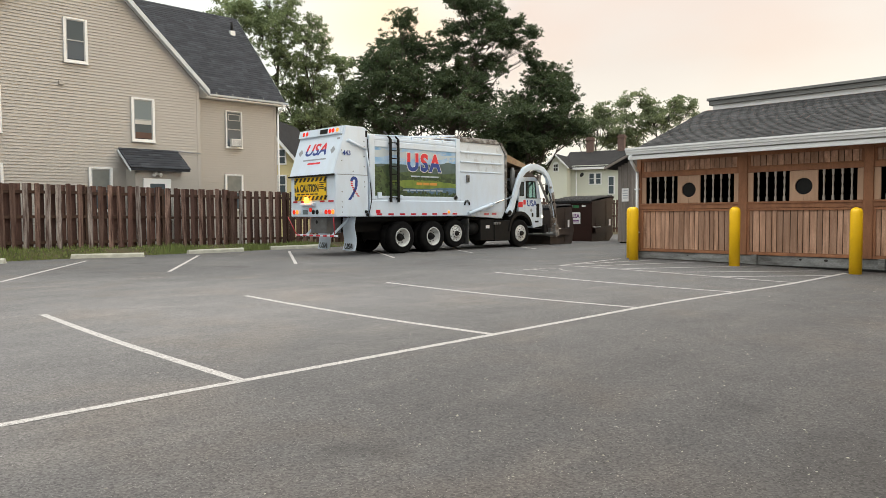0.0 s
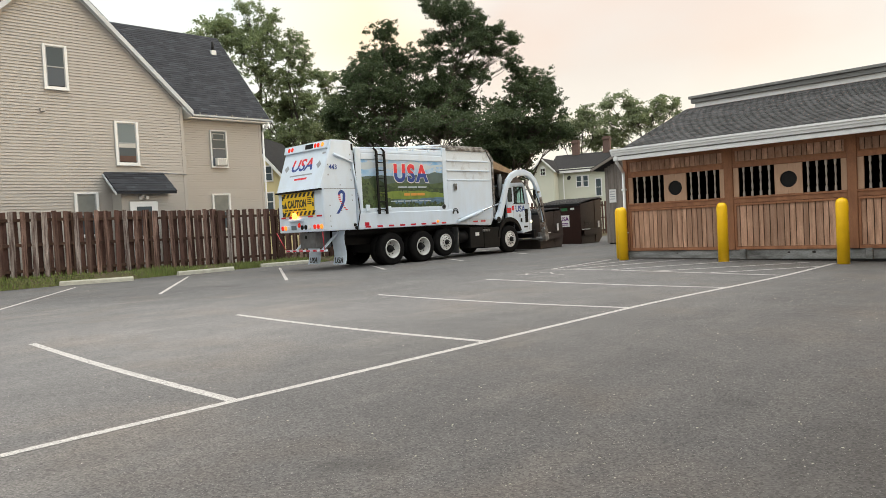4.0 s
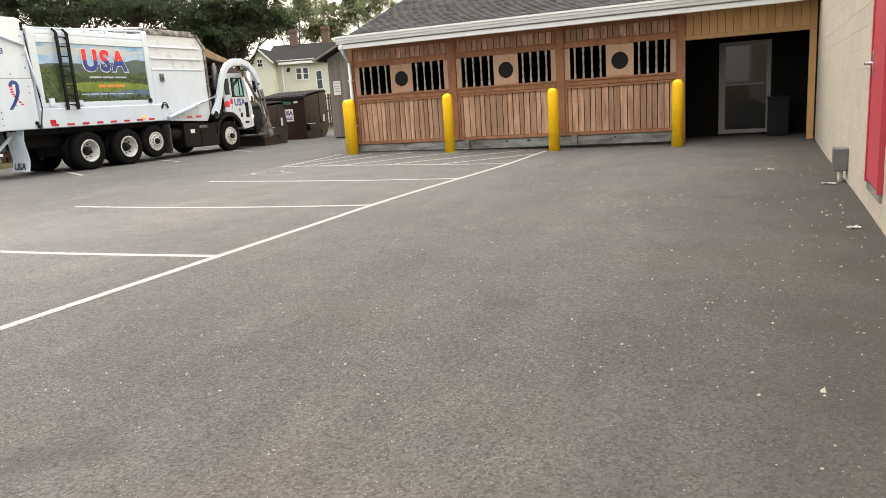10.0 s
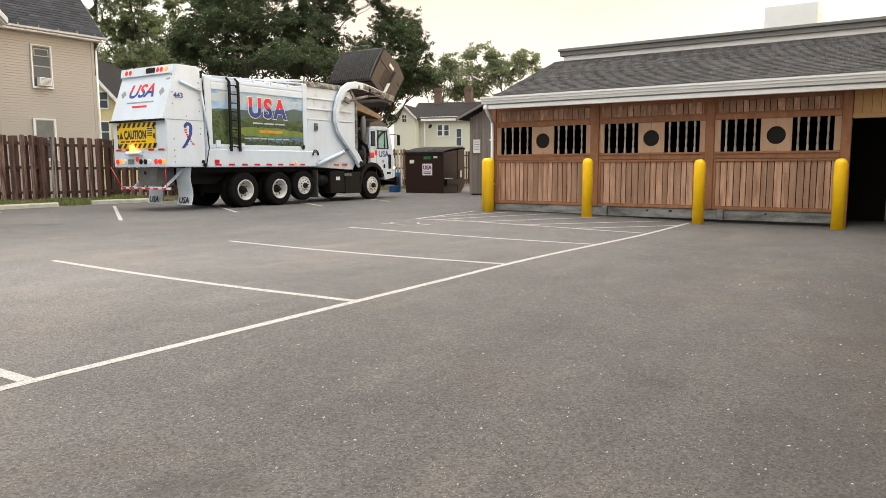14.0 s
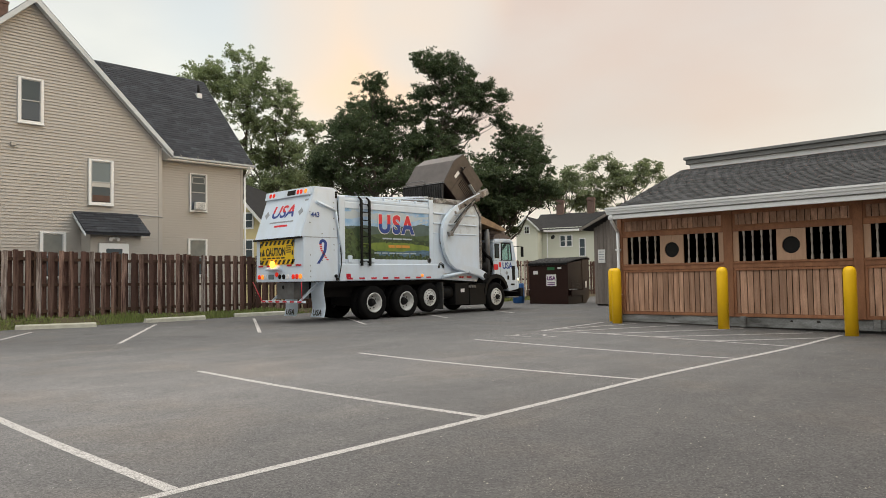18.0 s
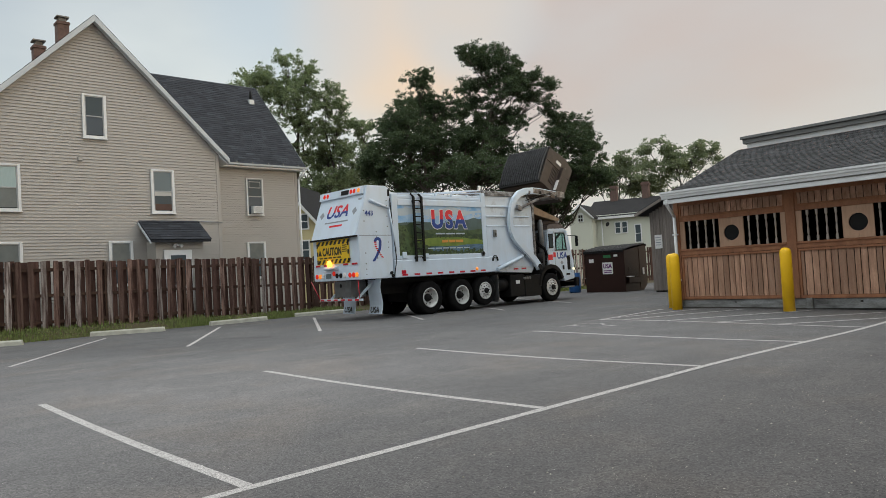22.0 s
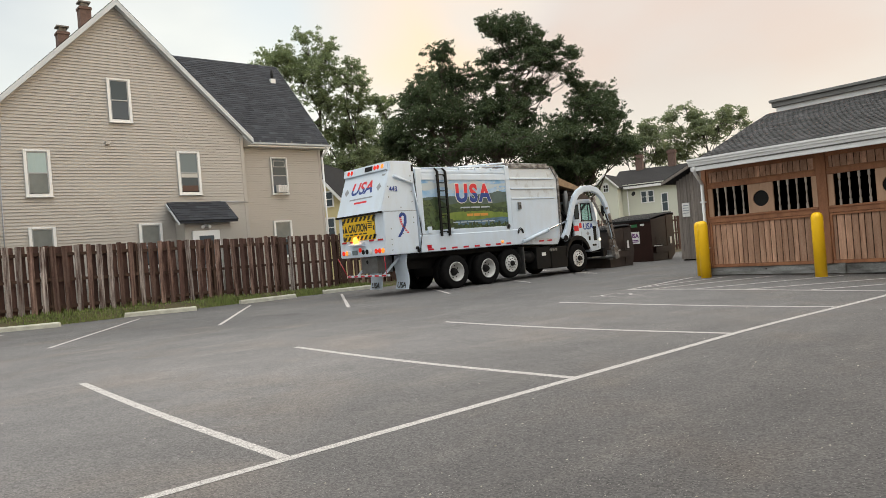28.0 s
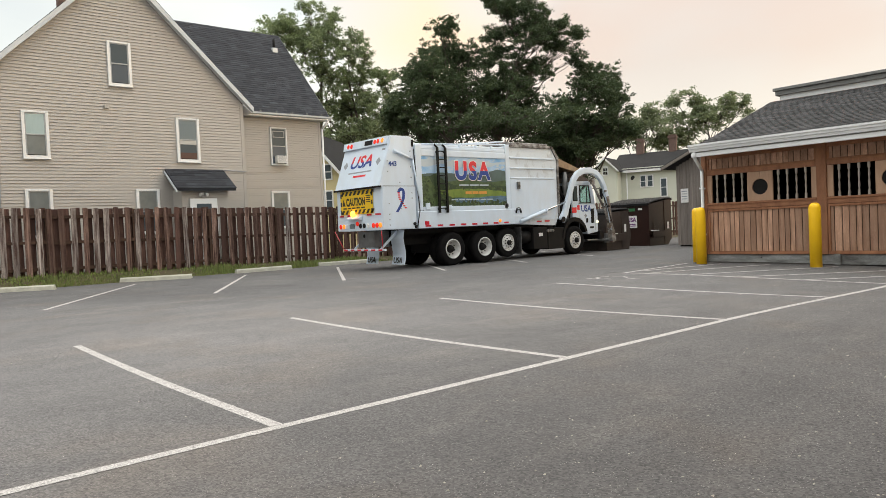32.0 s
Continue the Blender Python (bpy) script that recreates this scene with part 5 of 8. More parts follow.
        part("flue_cap", box(x - 0.22, x + 0.22, y - 0.22, y + 0.22, top + 0.16, top + 0.21), "concrete", c)
    # porch
    pb = bmesh.new()
    cuboid(pb, HX, HX + 0.85, 6.78, 8.42, 0, 2.92)
    p = part("porch", pb, "siding", h, "small enclosed back porch")
    clad("siding", lambda z: [(6.78, 7.02), (7.98, 8.42)], 0.3, 2.9, HX + 0.85, p, "siding")
    clad("siding", lambda z: [(6.78, 8.42)], 2.62, 2.9, HX + 0.85, p, "siding")
    rf = bmesh.new()
    prism(rf, [(HX, 3.66), (HX + 1.12, 2.92), (HX + 1.12, 2.84), (HX, 3.58)], "y", 6.55, 8.62)
    part("roof", rf, "shingle", p)
    shingle_slope("shingle", (HX + 1.14, 6.53, 2.93), (HX + 1.14, 8.64, 2.93), (HX + 0.01, 6.53, 3.68), (HX + 0.01, 8.64, 3.68), p, "shingle", seed=14)
    part("trim", prism(bmesh.new(), [(HX + 0.02, 3.6), (HX + 1.12, 2.86), (HX + 1.12, 2.80), (HX + 0.02, 3.54)], "y", 6.50, 6.55), "trim_grey", p)
    part("door_frame", box(HX + 0.88, HX + 0.95, 7.02, 7.98, 0.3, 2.58, 0.01), "white", p, "white door surround")
    part("door_pane", box(HX + 0.952, HX + 0.957, 7.24, 7.76, 1.4, 2.40), "glass", p)
    fl = bmesh.new()
    for y in (7.42, 7.58):
        tube(fl, (HX + 0.9, y, 2.76), (HX + 1.0, y + (y - 7.5) * 0.6, 2.7), 0.045, 0.06)
    cuboid(fl, HX + 0.86, HX + 0.9, 7.44, 7.56, 2.72, 2.8)
    part("flood_light", fl, "white", p, "twin white flood lights")
    return h


make_house()


# ---------------------------------------------------------------- houses in the distance
def far_house(at, turn, w, d, eave, ridge, material, label, windows=(), chimneys=(), dormer=False, ends=()):
    """A plain gabled house in its own space: front wall at y=0 facing -y, ridge along x."""
    h = thing("far_house", (0, 0, 0), label, "house")
    b = bmesh.new()
    cuboid(b, 0, w, 0, d, -0.2, eave)
    for x in (0, w):
        prism(b, [(0, eave), (d, eave), (d / 2, ridge)], "x", x, x + (0.12 if not x else -0.12))
    part("wall", b, material, h)
    sd = bmesh.new()
    z = 0.0
    while z < eave:
        v = [sd.verts.new(p) for p in ((0, -0.03, z), (w, -0.03, z), (w, -0.004, z + 0.18), (0, -0.004, z + 0.18), (0, 0, z), (w, 0, z))]
        sd.faces.new((v[0], v[1], v[2], v[3]))
        sd.faces.new((v[4], v[5], v[1], v[0]))
        z += 0.18
    part("siding", sd, material, h)
    r = bmesh.new()
    for s in (0, 1):
        y0, y1 = (-0.4, d / 2) if not s else (d + 0.4, d / 2)
        prism(r, [(y0, eave - 0.15), (y1, ridge + 0.05), (y1, ridge - 0.1), (y0, eave - 0.28)], "x", -0.35, w + 0.35)
    part("roof", r, "shingle_far", h)
    part("fascia", box(-0.35, w + 0.35, -0.46, -0.40, eave - 0.36, eave - 0.14), "white", h)
    for x0, x1, z0, z1 in windows:
        f = bmesh.new()
        cuboid(f, x0, x1, -0.08, -0.03, z0, z1)
        wi = part("window", f, "white", h, "white framed window")
        part("pane", box(x0 + 0.1, x1 - 0.1, -0.095, -0.085, z0 + 0.1, (z0 + z1) / 2 - 0.03), "glass", wi)
        part("pane", box(x0 + 0.1, x1 - 0.1, -0.095, -0.085, (z0 + z1) / 2 + 0.03, z1 - 0.1), "glass", wi)
    for y0, y1, z0, z1 in ends:
        wi = part("window", box(-0.06, -0.003, y0, y1, z0, z1), "white", h, "white framed window")
        part("pane", box(-0.07, -0.062, y0 + 0.09, y1 - 0.09, z0 + 0.09, (z0 + z1) / 2 - 0.03), "glass", wi)
        part("pane", box(-0.07, -0.062, y0 + 0.09, y1 - 0.09, (z0 + z1) / 2 + 0.03, z1 - 0.09), "glass", wi)
    if ends:
        for k in (0, 1):
            y0 = -0.42 if not k else d + 0.42
            part("rake_board", prism(bmesh.new(), [(y0, eave - 0.16), (d / 2, ridge + 0.04), (d / 2, ridge - 0.22), (y0, eave - 0.42)], "x", -0.40, -0.352), "white", h)
    for x, s, top in chimneys:
        c = part("chimney", box(x - s, x + s, d / 2 - s, d / 2 + s, ridge - 1, top), "brick", h, "brick chimney")
        part("cap", box(x - s - 0.08, x + s + 0.08, d / 2 - s - 0.08, d / 2 + s + 0.08, top - 0.35, top - 0.15), "brick", c)
    if dormer:
        g = bmesh.new()
        prism(g, [(-1.45, -0.2), (0.85, -0.2), (0.85, eave - 0.1), (-0.30, eave + 1.05), (-1.45, eave - 0.1)], "y", -1.6, d * 0.7)
        part("wing", g, material, h, "gabled wing")
        for s in (-1, 1):
            k = bmesh.new()
            prism(k, [(-0.30, eave + 1.30), (-0.30 + s * 1.45, eave - 0.15), (-0.30 + s * 1.45, eave - 0.30), (-0.30, eave + 1.08)], "y", -1.95, d * 0.7)
            part("wing_roof", k, "shingle_far", h)
            k = bmesh.new()
            prism(k, [(-0.30, eave + 1.28), (-0.30 + s * 1.45, eave - 0.17), (-0.30 + s * 1.45, eave - 0.34), (-0.30, eave + 1.06)], "y", -2.02, -1.95)
            part("rake_board", k, "white", h)
        arch = [(math.cos(math.pi * k / 8), math.sin(math.pi * k / 8)) for k in range(9)]
        aw = part("attic_window", prism(bmesh.new(), [(-0.30 - 0.30, eave - 0.55), (-0.30 + 0.30, eave - 0.55)] + [(-0.30 + 0.30 * u, eave + 0.15 + 0.30 * v) for u, v in arch], "y", -1.66, -1.602), "white", h, "arched attic window")
        for a, b in ((-0.52, -0.32), (-0.28, -0.08)):
            part("pane", box(a, b, -1.68, -1.665, eave - 0.47, eave - 0.16), "glass_dark", aw)
            part("pane", box(a, b, -1.68, -1.665, eave - 0.11, eave + 0.18), "glass_dark", aw)
    if dormer:
        part("downpipe", tube(bmesh.new(), (1.45, -0.14, eave - 0.35), (1.45, -0.14, 0), 0.06, n=8), "white", h)
        ds = bmesh.new()
        lathe(ds, [(0.24, 0.06), (0.17, 0.02), (0.07, 0.0), (0.07, 0.02), (0.17, 0.04), (0.24, 0.075)], (0, 0, 0), n=14)
        ds.transform(pose(2.25, -0.75, eave - 0.95, 70, 0, -25))
        tube(ds, (2.0, -0.05, eave - 1.05), (2.25, -0.70, eave - 0.95), 0.035, n=6)
        part("satellite_dish", ds, "black", h, "dark satellite dish on the wall")
    h.matrix_basis = pose(at[0], at[1], at[2], 0, 0, turn)
    return h


far_house((-40.15, 58.85, 0), 20, 13, 8.0, 6.2, 8.05, "siding_white", "cream clapboard house with a dark roof beyond the lot",
          windows=((2.75, 3.40, 4.25, 5.5), (3.45, 4.10, 4.25, 5.5), (4.75, 5.45, 3.2, 5.1)), chimneys=((1.9, 0.36, 9.6), (5.3, 0.36, 9.7)), dormer=True)
far_house((-34.6, 22.5, 0), 130, 8, 5.0, 4.7, 7.9, "siding_yellow", "pale yellow gabled house seen past the beige one",
          ends=((0.62, 1.28, 4.55, 5.6), (0.62, 1.28, 2.6, 3.9), (3.4, 4.2, 2.6, 4.0)))


# ---------------------------------------------------------------- trees
ACROSS, ALONG = Vector((0.684, 0.729, 0)), Vector((-0.729, 0.684, 0))


def make_tree(name, at, trunk_r, leaf, leaf_size, seed, label, lobes):
    """Trunk, a limb to each lobe of the crown, twigs to the clumps that fill it, and leaves round each twig's end.
    A lobe: across, height, half width, half height."""
    rng = random.Random(seed)
    t = thing(name, at, label, "tree", "trees beyond the fence")
    base = Vector(at)
    top = max(z for _, z, _, _ in lobes)
    lean = sum(x * w for x, _, w, _ in lobes) / sum(w for _, _, w, _ in lobes)
    bm = bmesh.new()

    def trunk_at(k):
        return base + Vector((0, 0, top * 0.86 * k)) + ACROSS * (lean * k * k + 0.12 * math.sin(5 * k + seed)) + ALONG * (0.15 * math.sin(4 * k + seed * 2))

    for i in range(8):
        r0, r1 = trunk_r * (1 - i / 8.6), trunk_r * (1 - (i + 1) / 8.6)
        tube(bm, trunk_at(i / 8) - (Vector((0, 0, 0.3)) if not i else Vector()), trunk_at((i + 1) / 8), r0, r1, n=9, cap=False)
    ends, rads = [], []
    fine = leaf_size / 0.06
    for x, z, w, h in lobes:
        w, h = (w * 1.18 + 0.05, h * 1.25 + 0.05) if leaf == "leaf_dark" else (w * 1.42, h * 1.40)
        far = rng.uniform(-1.4, 1.4) * max(w, 0.9)
        c = base + ACROSS * x + ALONG * far + Vector((0, 0, z))
        k = max(0.15, min(0.95, (z - 0.8 * abs(x - lean) - 1.4 * h - 0.4) / (top * 0.86)))
        p, r = trunk_at(k), trunk_r * 0.42 * (1.12 - k)
        limb = [p]
        for q in range(1, 6):
            u = q / 5
            m = p.lerp(c, u) + Vector((rng.gauss(0, 0.16), rng.gauss(0, 0.16), rng.gauss(0, 0.12) - 0.6 * u * (1 - u))) * (1 if q < 5 else 0)
            tube(bm, limb[-1], m, r * (1.02 - u * 0.85 + 0.17), r * (1.02 - u * 0.85), n=6, cap=False)
            limb.append(m)
        n = max(10, int((20.0 if leaf == "leaf_dark" else 13.0) * w * h / (0.13 * fine * fine)))
        for j in range(n):
            d = Vector((rng.gauss(0, 1), rng.gauss(0, 1), rng.gauss(0, 1))).normalized()
            rr = min(1.35, abs(rng.gauss(0.66, 0.30)))
            e = c + ACROSS * d.x * w * rr + ALONG * d.y * 1.5 * w * rr + Vector((0, 0, d.z * h * rr))
            if noise.noise((e.x * 0.9 / fine + seed, e.y * 0.9 / fine, e.z * 1.1 / fine)) + 0.6 * noise.noise((e.x * 2.3, e.y * 2.3, e.z * 2.6 + seed)) < -0.20:
                continue
            s0 = limb[rng.choice((3, 4, 5, 5))]
            mid = s0.lerp(e, 0.55) + Vector((rng.gauss(0, 0.15), rng.gauss(0, 0.15), rng.gauss(0, 0.12)))
            if j % 3 == 0:
                tube(bm, s0, mid, 0.022 * fine, 0.014 * fine, n=3, cap=False)
                tube(bm, mid, e, 0.014 * fine, 0.005 * fine, n=3, cap=False)
            ends.append(tuple(e - base))
            rads.append(0.23 * fine * rng.uniform(0.5, 1.35))
    part("trunk", bm, "bark", t, "grey-brown trunk and limbs", smooth=True)
    npr = np.random.RandomState(seed)
    ends, rad = np.array(ends), np.array(rads)
    n = int(34 * len(ends))
    which = npr.choice(len(ends), n, p=rad ** 2 / (rad ** 2).sum())
    d = npr.normal(size=(n, 3))
    d /= np.linalg.norm(d, axis=1)[:, None]
    rr = rad[which] * npr.uniform(0.0, 1.0, n) ** 0.42 * (1 + 0.3 * npr.normal(size=n).clip(-1, 2.2))
    c = ends[which] + d * rr[:, None] * np.array([1, 1, 0.62])
    u = npr.normal(size=(n, 3))
    u[:, 2] *= 0.55
    u /= np.linalg.norm(u, axis=1)[:, None]
    v = np.cross(u, npr.normal(size=(n, 3)))
    v /= np.linalg.norm(v, axis=1)[:, None]
    s = leaf_size * npr.uniform(0.6, 1.4, n)[:, None]
    fold = s * 0.18 * np.cross(u, v)
    corners = np.stack([c - u * s, c + v * s * 0.62 + fold, c + u * s, c - v * s * 0.62 + fold], 1).reshape(-1, 3)
    me = bpy.data.meshes.new("crown")
    me.vertices.add(4 * n)
    me.vertices.foreach_set("co", corners.ravel())
    me.loops.add(4 * n)
    me.loops.foreach_set("vertex_index", np.arange(4 * n, dtype=np.int32))
    me.polygons.add(n)
    me.polygons.foreach_set("loop_start", np.arange(0, 4 * n, 4, dtype=np.int32))
    me.update(calc_edges=True)
    me.validate()
    me.materials.append(M[leaf])
    cr = new("crown", me)
    cr.parent = t
    tagged(cr, kind="stuff")
    return t


make_tree("maple_tree", (-25.8, 27.4, 0), 0.27, "leaf_dark", 0.06, 2, "tall dark green maple with bare grey limbs behind the fence",
          [(0.7, 14.5, 0.5, 0.5), (0.2, 14.0, 0.3, 0.4), (1.2, 13.8, 0.54, 0.67), (2.3, 14.1, 0.67, 0.61), (3.0, 13.2, 0.84, 0.74), (3.7, 12.5, 0.74, 0.67), (1.8, 12.9, 0.87, 0.61), (4.4, 12.8, 0.37, 0.34), (5.2, 12.0, 0.54, 0.3), (4.1, 11.7, 0.81, 0.44), (5.2, 10.9, 0.54, 0.3), (2.7, 11.8, 0.87, 0.54), (0.5, 12.6, 0.74, 0.4), (1.8, 10.9, 0.81, 0.74), (2.9, 10.7, 0.74, 0.47), (3.2, 9.8, 0.54, 0.27), (2.1, 9.5, 0.74, 0.81), (0.8, 11.6, 0.54, 0.34), (1.0, 10.2, 0.7, 0.6), (1.2, 8.8, 1.0, 0.7), (0.2, 9.3, 0.7, 0.6), (2.4, 8.2, 0.9, 0.6)])
make_tree("maple_tree", (-27.2, 25.6, 0), 0.26, "leaf_dark", 0.06, 7, "broad dark green maple behind the fence",
          [(-0.2, 12.7, 0.8, 0.43), (-0.4, 11.9, 1.14, 0.54), (-1.6, 11.9, 0.3, 0.2), (0.6, 11.3, 1.0, 0.6), (1.7, 11.6, 0.74, 0.37), (2.0, 10.8, 0.67, 0.47), (-1.3, 11.0, 0.94, 0.43), (-2.3, 10.5, 0.8, 0.43), (-1.2, 10.1, 1.2, 0.67), (0.5, 10.1, 1.0, 0.67), (-2.7, 9.5, 0.6, 0.6), (-1.3, 8.9, 1.34, 0.8), (0.7, 8.8, 1.34, 0.87), (2.3, 9.0, 0.87, 0.74)])
make_tree("maple_tree", (-23.3, 31.83, 0), 0.22, "leaf_dark", 0.06, 6, "smaller dark green maple behind the fence",
          [(1.9, 10.0, 0.84, 0.53), (0.8, 9.7, 0.7, 0.63), (2.6, 9.4, 0.63, 0.53), (3.1, 8.7, 0.35, 0.28), (0.6, 10.4, 0.42, 0.28), (1.1, 8.8, 1.19, 0.63), (2.4, 8.3, 0.77, 0.63), (-0.6, 8.5, 0.63, 0.32), (0.2, 8.2, 0.84, 0.49), (1.6, 7.2, 1.33, 0.77), (2.8, 7.4, 0.56, 0.63), (3.0, 6.5, 0.49, 0.63), (-0.5, 7.3, 1.19, 0.49), (0.6, 6.2, 1.1, 0.77), (-0.5, 6.2, 1.58, 0.7), (-0.4, 5.2, 1.3, 0.53), (-1.5, 4.5, 1.2, 0.8), (-1.7, 3.2, 1.2, 0.8), (1.6, 6.4, 0.9, 0.5), (2.6, 6.7, 0.6, 0.5), (0.3, 5.5, 0.9, 0.5), (1.2, 5.6, 0.5, 0.3), (-1.8, 5.4, 1.2, 0.8), (-2.0, 3.8, 1.2, 0.8)])
make_tree("maple_tree", (-28.0, 29.5, 0), 0.2, "leaf_dark", 0.07, 12, "low dark undergrowth tree behind the fence",
          [(-5.1, 8.4, 1.44, 1.01), (-2.5, 8.0, 1.66, 0.94), (-0.3, 7.9, 1.44, 0.87), (1.2, 9.0, 0.87, 0.94), (2.1, 7.7, 1.08, 0.79), (3.5, 7.3, 1.23, 0.65), (4.9, 6.9, 1.4, 0.58), (6.8, 7.0, 1.1, 0.5), (5.7, 5.9, 0.9, 0.45), (6.7, 6.15, 0.9, 0.42), (7.8, 6.3, 0.72, 0.36), (6.3, 6.7, 1.08, 0.47), (7.6, 6.8, 0.86, 0.43), (4.9, 5.5, 0.79, 0.58), (5.85, 5.5, 0.5, 0.4), (6.15, 4.9, 0.42, 0.38), (6.3, 4.3, 0.36, 0.36), (0.6, 6.7, 3.96, 0.5), (-6.0, 8.3, 0.58, 0.72), (-4.1, 6.9, 2.16, 0.58), (3.4, 5.8, 1.8, 0.65)])
make_tree("poplar_tree", (-49.2, 29.6, 0), 0.42, "leaf_mid", 0.085, 3, "tall airy green cottonwood behind the houses",
          [(-0.4, 20.3, 0.5, 0.74), (0.3, 20.5, 0.45, 0.5), (1.1, 19.9, 0.65, 0.84), (1.8, 20.0, 0.35, 0.5), (-0.2, 18.8, 0.79, 0.89), (1.4, 18.4, 0.84, 0.94), (-0.8, 17.2, 0.69, 0.79), (0.5, 16.9, 1.19, 0.99), (2.0, 17.0, 0.6, 0.84), (0.2, 15.2, 1.19, 0.94), (1.4, 14.1, 0.99, 0.99), (0.9, 12.6, 0.79, 0.89)])
make_tree("poplar_tree", (-46.8, 33.2, 0), 0.34, "leaf_mid", 0.085, 13, "airy green cottonwood behind the houses",
          [(-0.9, 17.3, 0.45, 0.79), (-0.2, 17.6, 0.3, 0.64), (-1.1, 16.0, 0.89, 0.79), (0.1, 16.1, 0.59, 0.79), (-2.0, 14.8, 0.99, 0.89), (-0.4, 14.4, 0.89, 0.89), (-1.8, 13.0, 0.99, 0.99), (-0.4, 12.8, 0.89, 0.89), (-2.4, 11.4, 0.89, 0.89), (-1.2, 11.0, 1.09, 1.09), (-2.8, 9.6, 0.79, 0.99), (-1.4, 9.3, 1.19, 0.79), (-3.5, 11.0, 0.89, 0.89), (-2.8, 8.9, 1.09, 0.79), (-1.5, 8.2, 1.09, 0.69), (-0.3, 8.8, 0.99, 0.89), (-0.8, 10.1, 0.99, 0.89), (-2.2, 12.2, 0.89, 0.79), (-3.5, 9.2, 0.69, 0.89)])
make_tree("poplar_tree", (-51.4, 26.4, 0), 0.3, "leaf_mid", 0.085, 23, "thin green cottonwood behind the beige house",
          [(0.8, 19.4, 0.45, 0.5), (1.7, 19.7, 0.6, 0.6), (-0.1, 19.1, 0.45, 0.2), (2.3, 18.4, 0.55, 0.8), (1.4, 18.7, 0.8, 0.5), (2.1, 17.2, 0.6, 0.7), (0.9, 17.6, 1.0, 0.7)])
make_tree("poplar_tree", (-43.5, 37.5, 0), 0.28, "leaf_mid", 0.085, 33, "low thin broadleaf tree behind the houses",
          [(-4.0, 14.1, 0.74, 0.64), (-3.5, 13.0, 0.79, 0.64), (-5.1, 12.1, 0.89, 0.79), (-4.2, 10.9, 0.89, 0.79), (-3.2, 11.9, 0.5, 0.64), (-5.3, 10.0, 1.09, 0.89), (-4.3, 15.0, 0.5, 0.4), (-3.2, 14.6, 0.4, 0.35), (-3.4, 9.9, 0.99, 0.79), (-4.4, 9.3, 0.89, 0.79), (-4.0, 8.2, 0.99, 0.69), (-3.2, 8.8, 0.79, 0.89), (-5.1, 8.2, 0.89, 0.59), (-3.5, 11.0, 0.79, 0.69)])
make_tree("ash_tree", (-43.5, 86.0, 0), 0.35, "leaf_pale", 0.13, 5, "pale green ash tree far beyond the shed",
          [(-5.0, 16.5, 0.64, 0.8), (-3.6, 16.7, 1.04, 0.96), (-2.2, 16.0, 1.04, 0.96), (-0.6, 15.4, 1.12, 0.96), (1.2, 15.6, 1.04, 1.12), (2.4, 15.3, 0.88, 0.96), (3.4, 15.6, 0.72, 0.88), (3.9, 14.6, 0.64, 0.8), (-4.2, 14.6, 1.76, 1.36), (-1.7, 13.8, 1.76, 1.44), (0.4, 14.1, 1.44, 1.2), (-3.5, 12.2, 1.92, 1.44)])
make_tree("ash_tree", (-51.5, 80.5, 0), 0.35, "leaf_pale", 0.12, 4, "green ash tree behind the cream house",
          [(1.2, 15.5, 0.96, 0.8), (3.1, 15.1, 1.59, 1.12), (1.2, 14.1, 1.43, 1.27), (-0.7, 14.1, 1.19, 0.96), (-0.1, 12.5, 1.43, 1.27), (2.3, 12.2, 1.75, 1.43), (-1.2, 12.5, 0.8, 0.96), (3.8, 11.4, 1.59, 1.12), (-2.3, 12.9, 1.12, 1.27)])
make_tree("ash_tree", (-39.8, 2.6, 0), 0.35, "leaf_mid", 0.085, 41, "round green tree behind the beige house",
          [(0.6, 10.9, 0.9, 0.6), (1.4, 10.4, 0.8, 0.6), (-0.4, 10.4, 1.2, 0.8), (0.6, 9.2, 1.5, 1.0), (-1.8, 9.4, 1.4, 1.0)])


# ---------------------------------------------------------------- front-loading garbage truck
TR, TL, TC = -12.5, -14.95, -13.725       # right side, left side, middle
ARM_P = (17.6, 1.30)                      # arm pivot, in y and z
TIP = (20.50, 0.44)                       # fork joint with the arms down
truck = thing("garbage_truck", (TC, 14.0, 0), "white front-loading garbage truck with a landscape mural, parked beside the fence", "truck")


def on_side(bm, y, z, x=TR, lift=0.002):
    """Lays a shape drawn in XY on the truck's right side."""
    bm.transform(Matrix(((0, 0, 1, x + lift), (1, 0, 0, y), (0, 1, 0, z), (0, 0, 0, 1))))
    return bm


def on_rear(bm, x, y, z, tilt=0.0, lift=0.002):
    """Lays a shape drawn in XY on the truck's rear, leaning forward by tilt."""
    c, s = math.cos(tilt), math.sin(tilt)
    bm.transform(Matrix(((1, 0, 0, x), (0, s, -c, y), (0, c, s, z), (0, 0, 0, 1))) @ Matrix.Translation((0, 0, lift)))
    return bm


def two_tone(bm, y=0.0, wobble=0.0):
    """Splits lettering along a level line: red above, blue below."""
    bmesh.ops.bisect_plane(bm, geom=bm.verts[:] + bm.edges[:] + bm.faces[:], plane_co=(0, y, 0), plane_no=(0, 1, 0))
    for f in bm.faces:
        f.material_index = 0 if f.calc_center_median().y > y else 1
    return bm


def quad(bm, x0, x1, y0, y1, thick=0.002):
    return cuboid(bm, x0, x1, y0, y1, -thick / 2, thick / 2)


def disc(r, thick=0.02, n=16):
    return lathe(bmesh.new(), [(r, -thick / 2), (r, thick / 2 * 0.4), (r * 0.8, thick / 2)], (0, 0, 0), n=n)


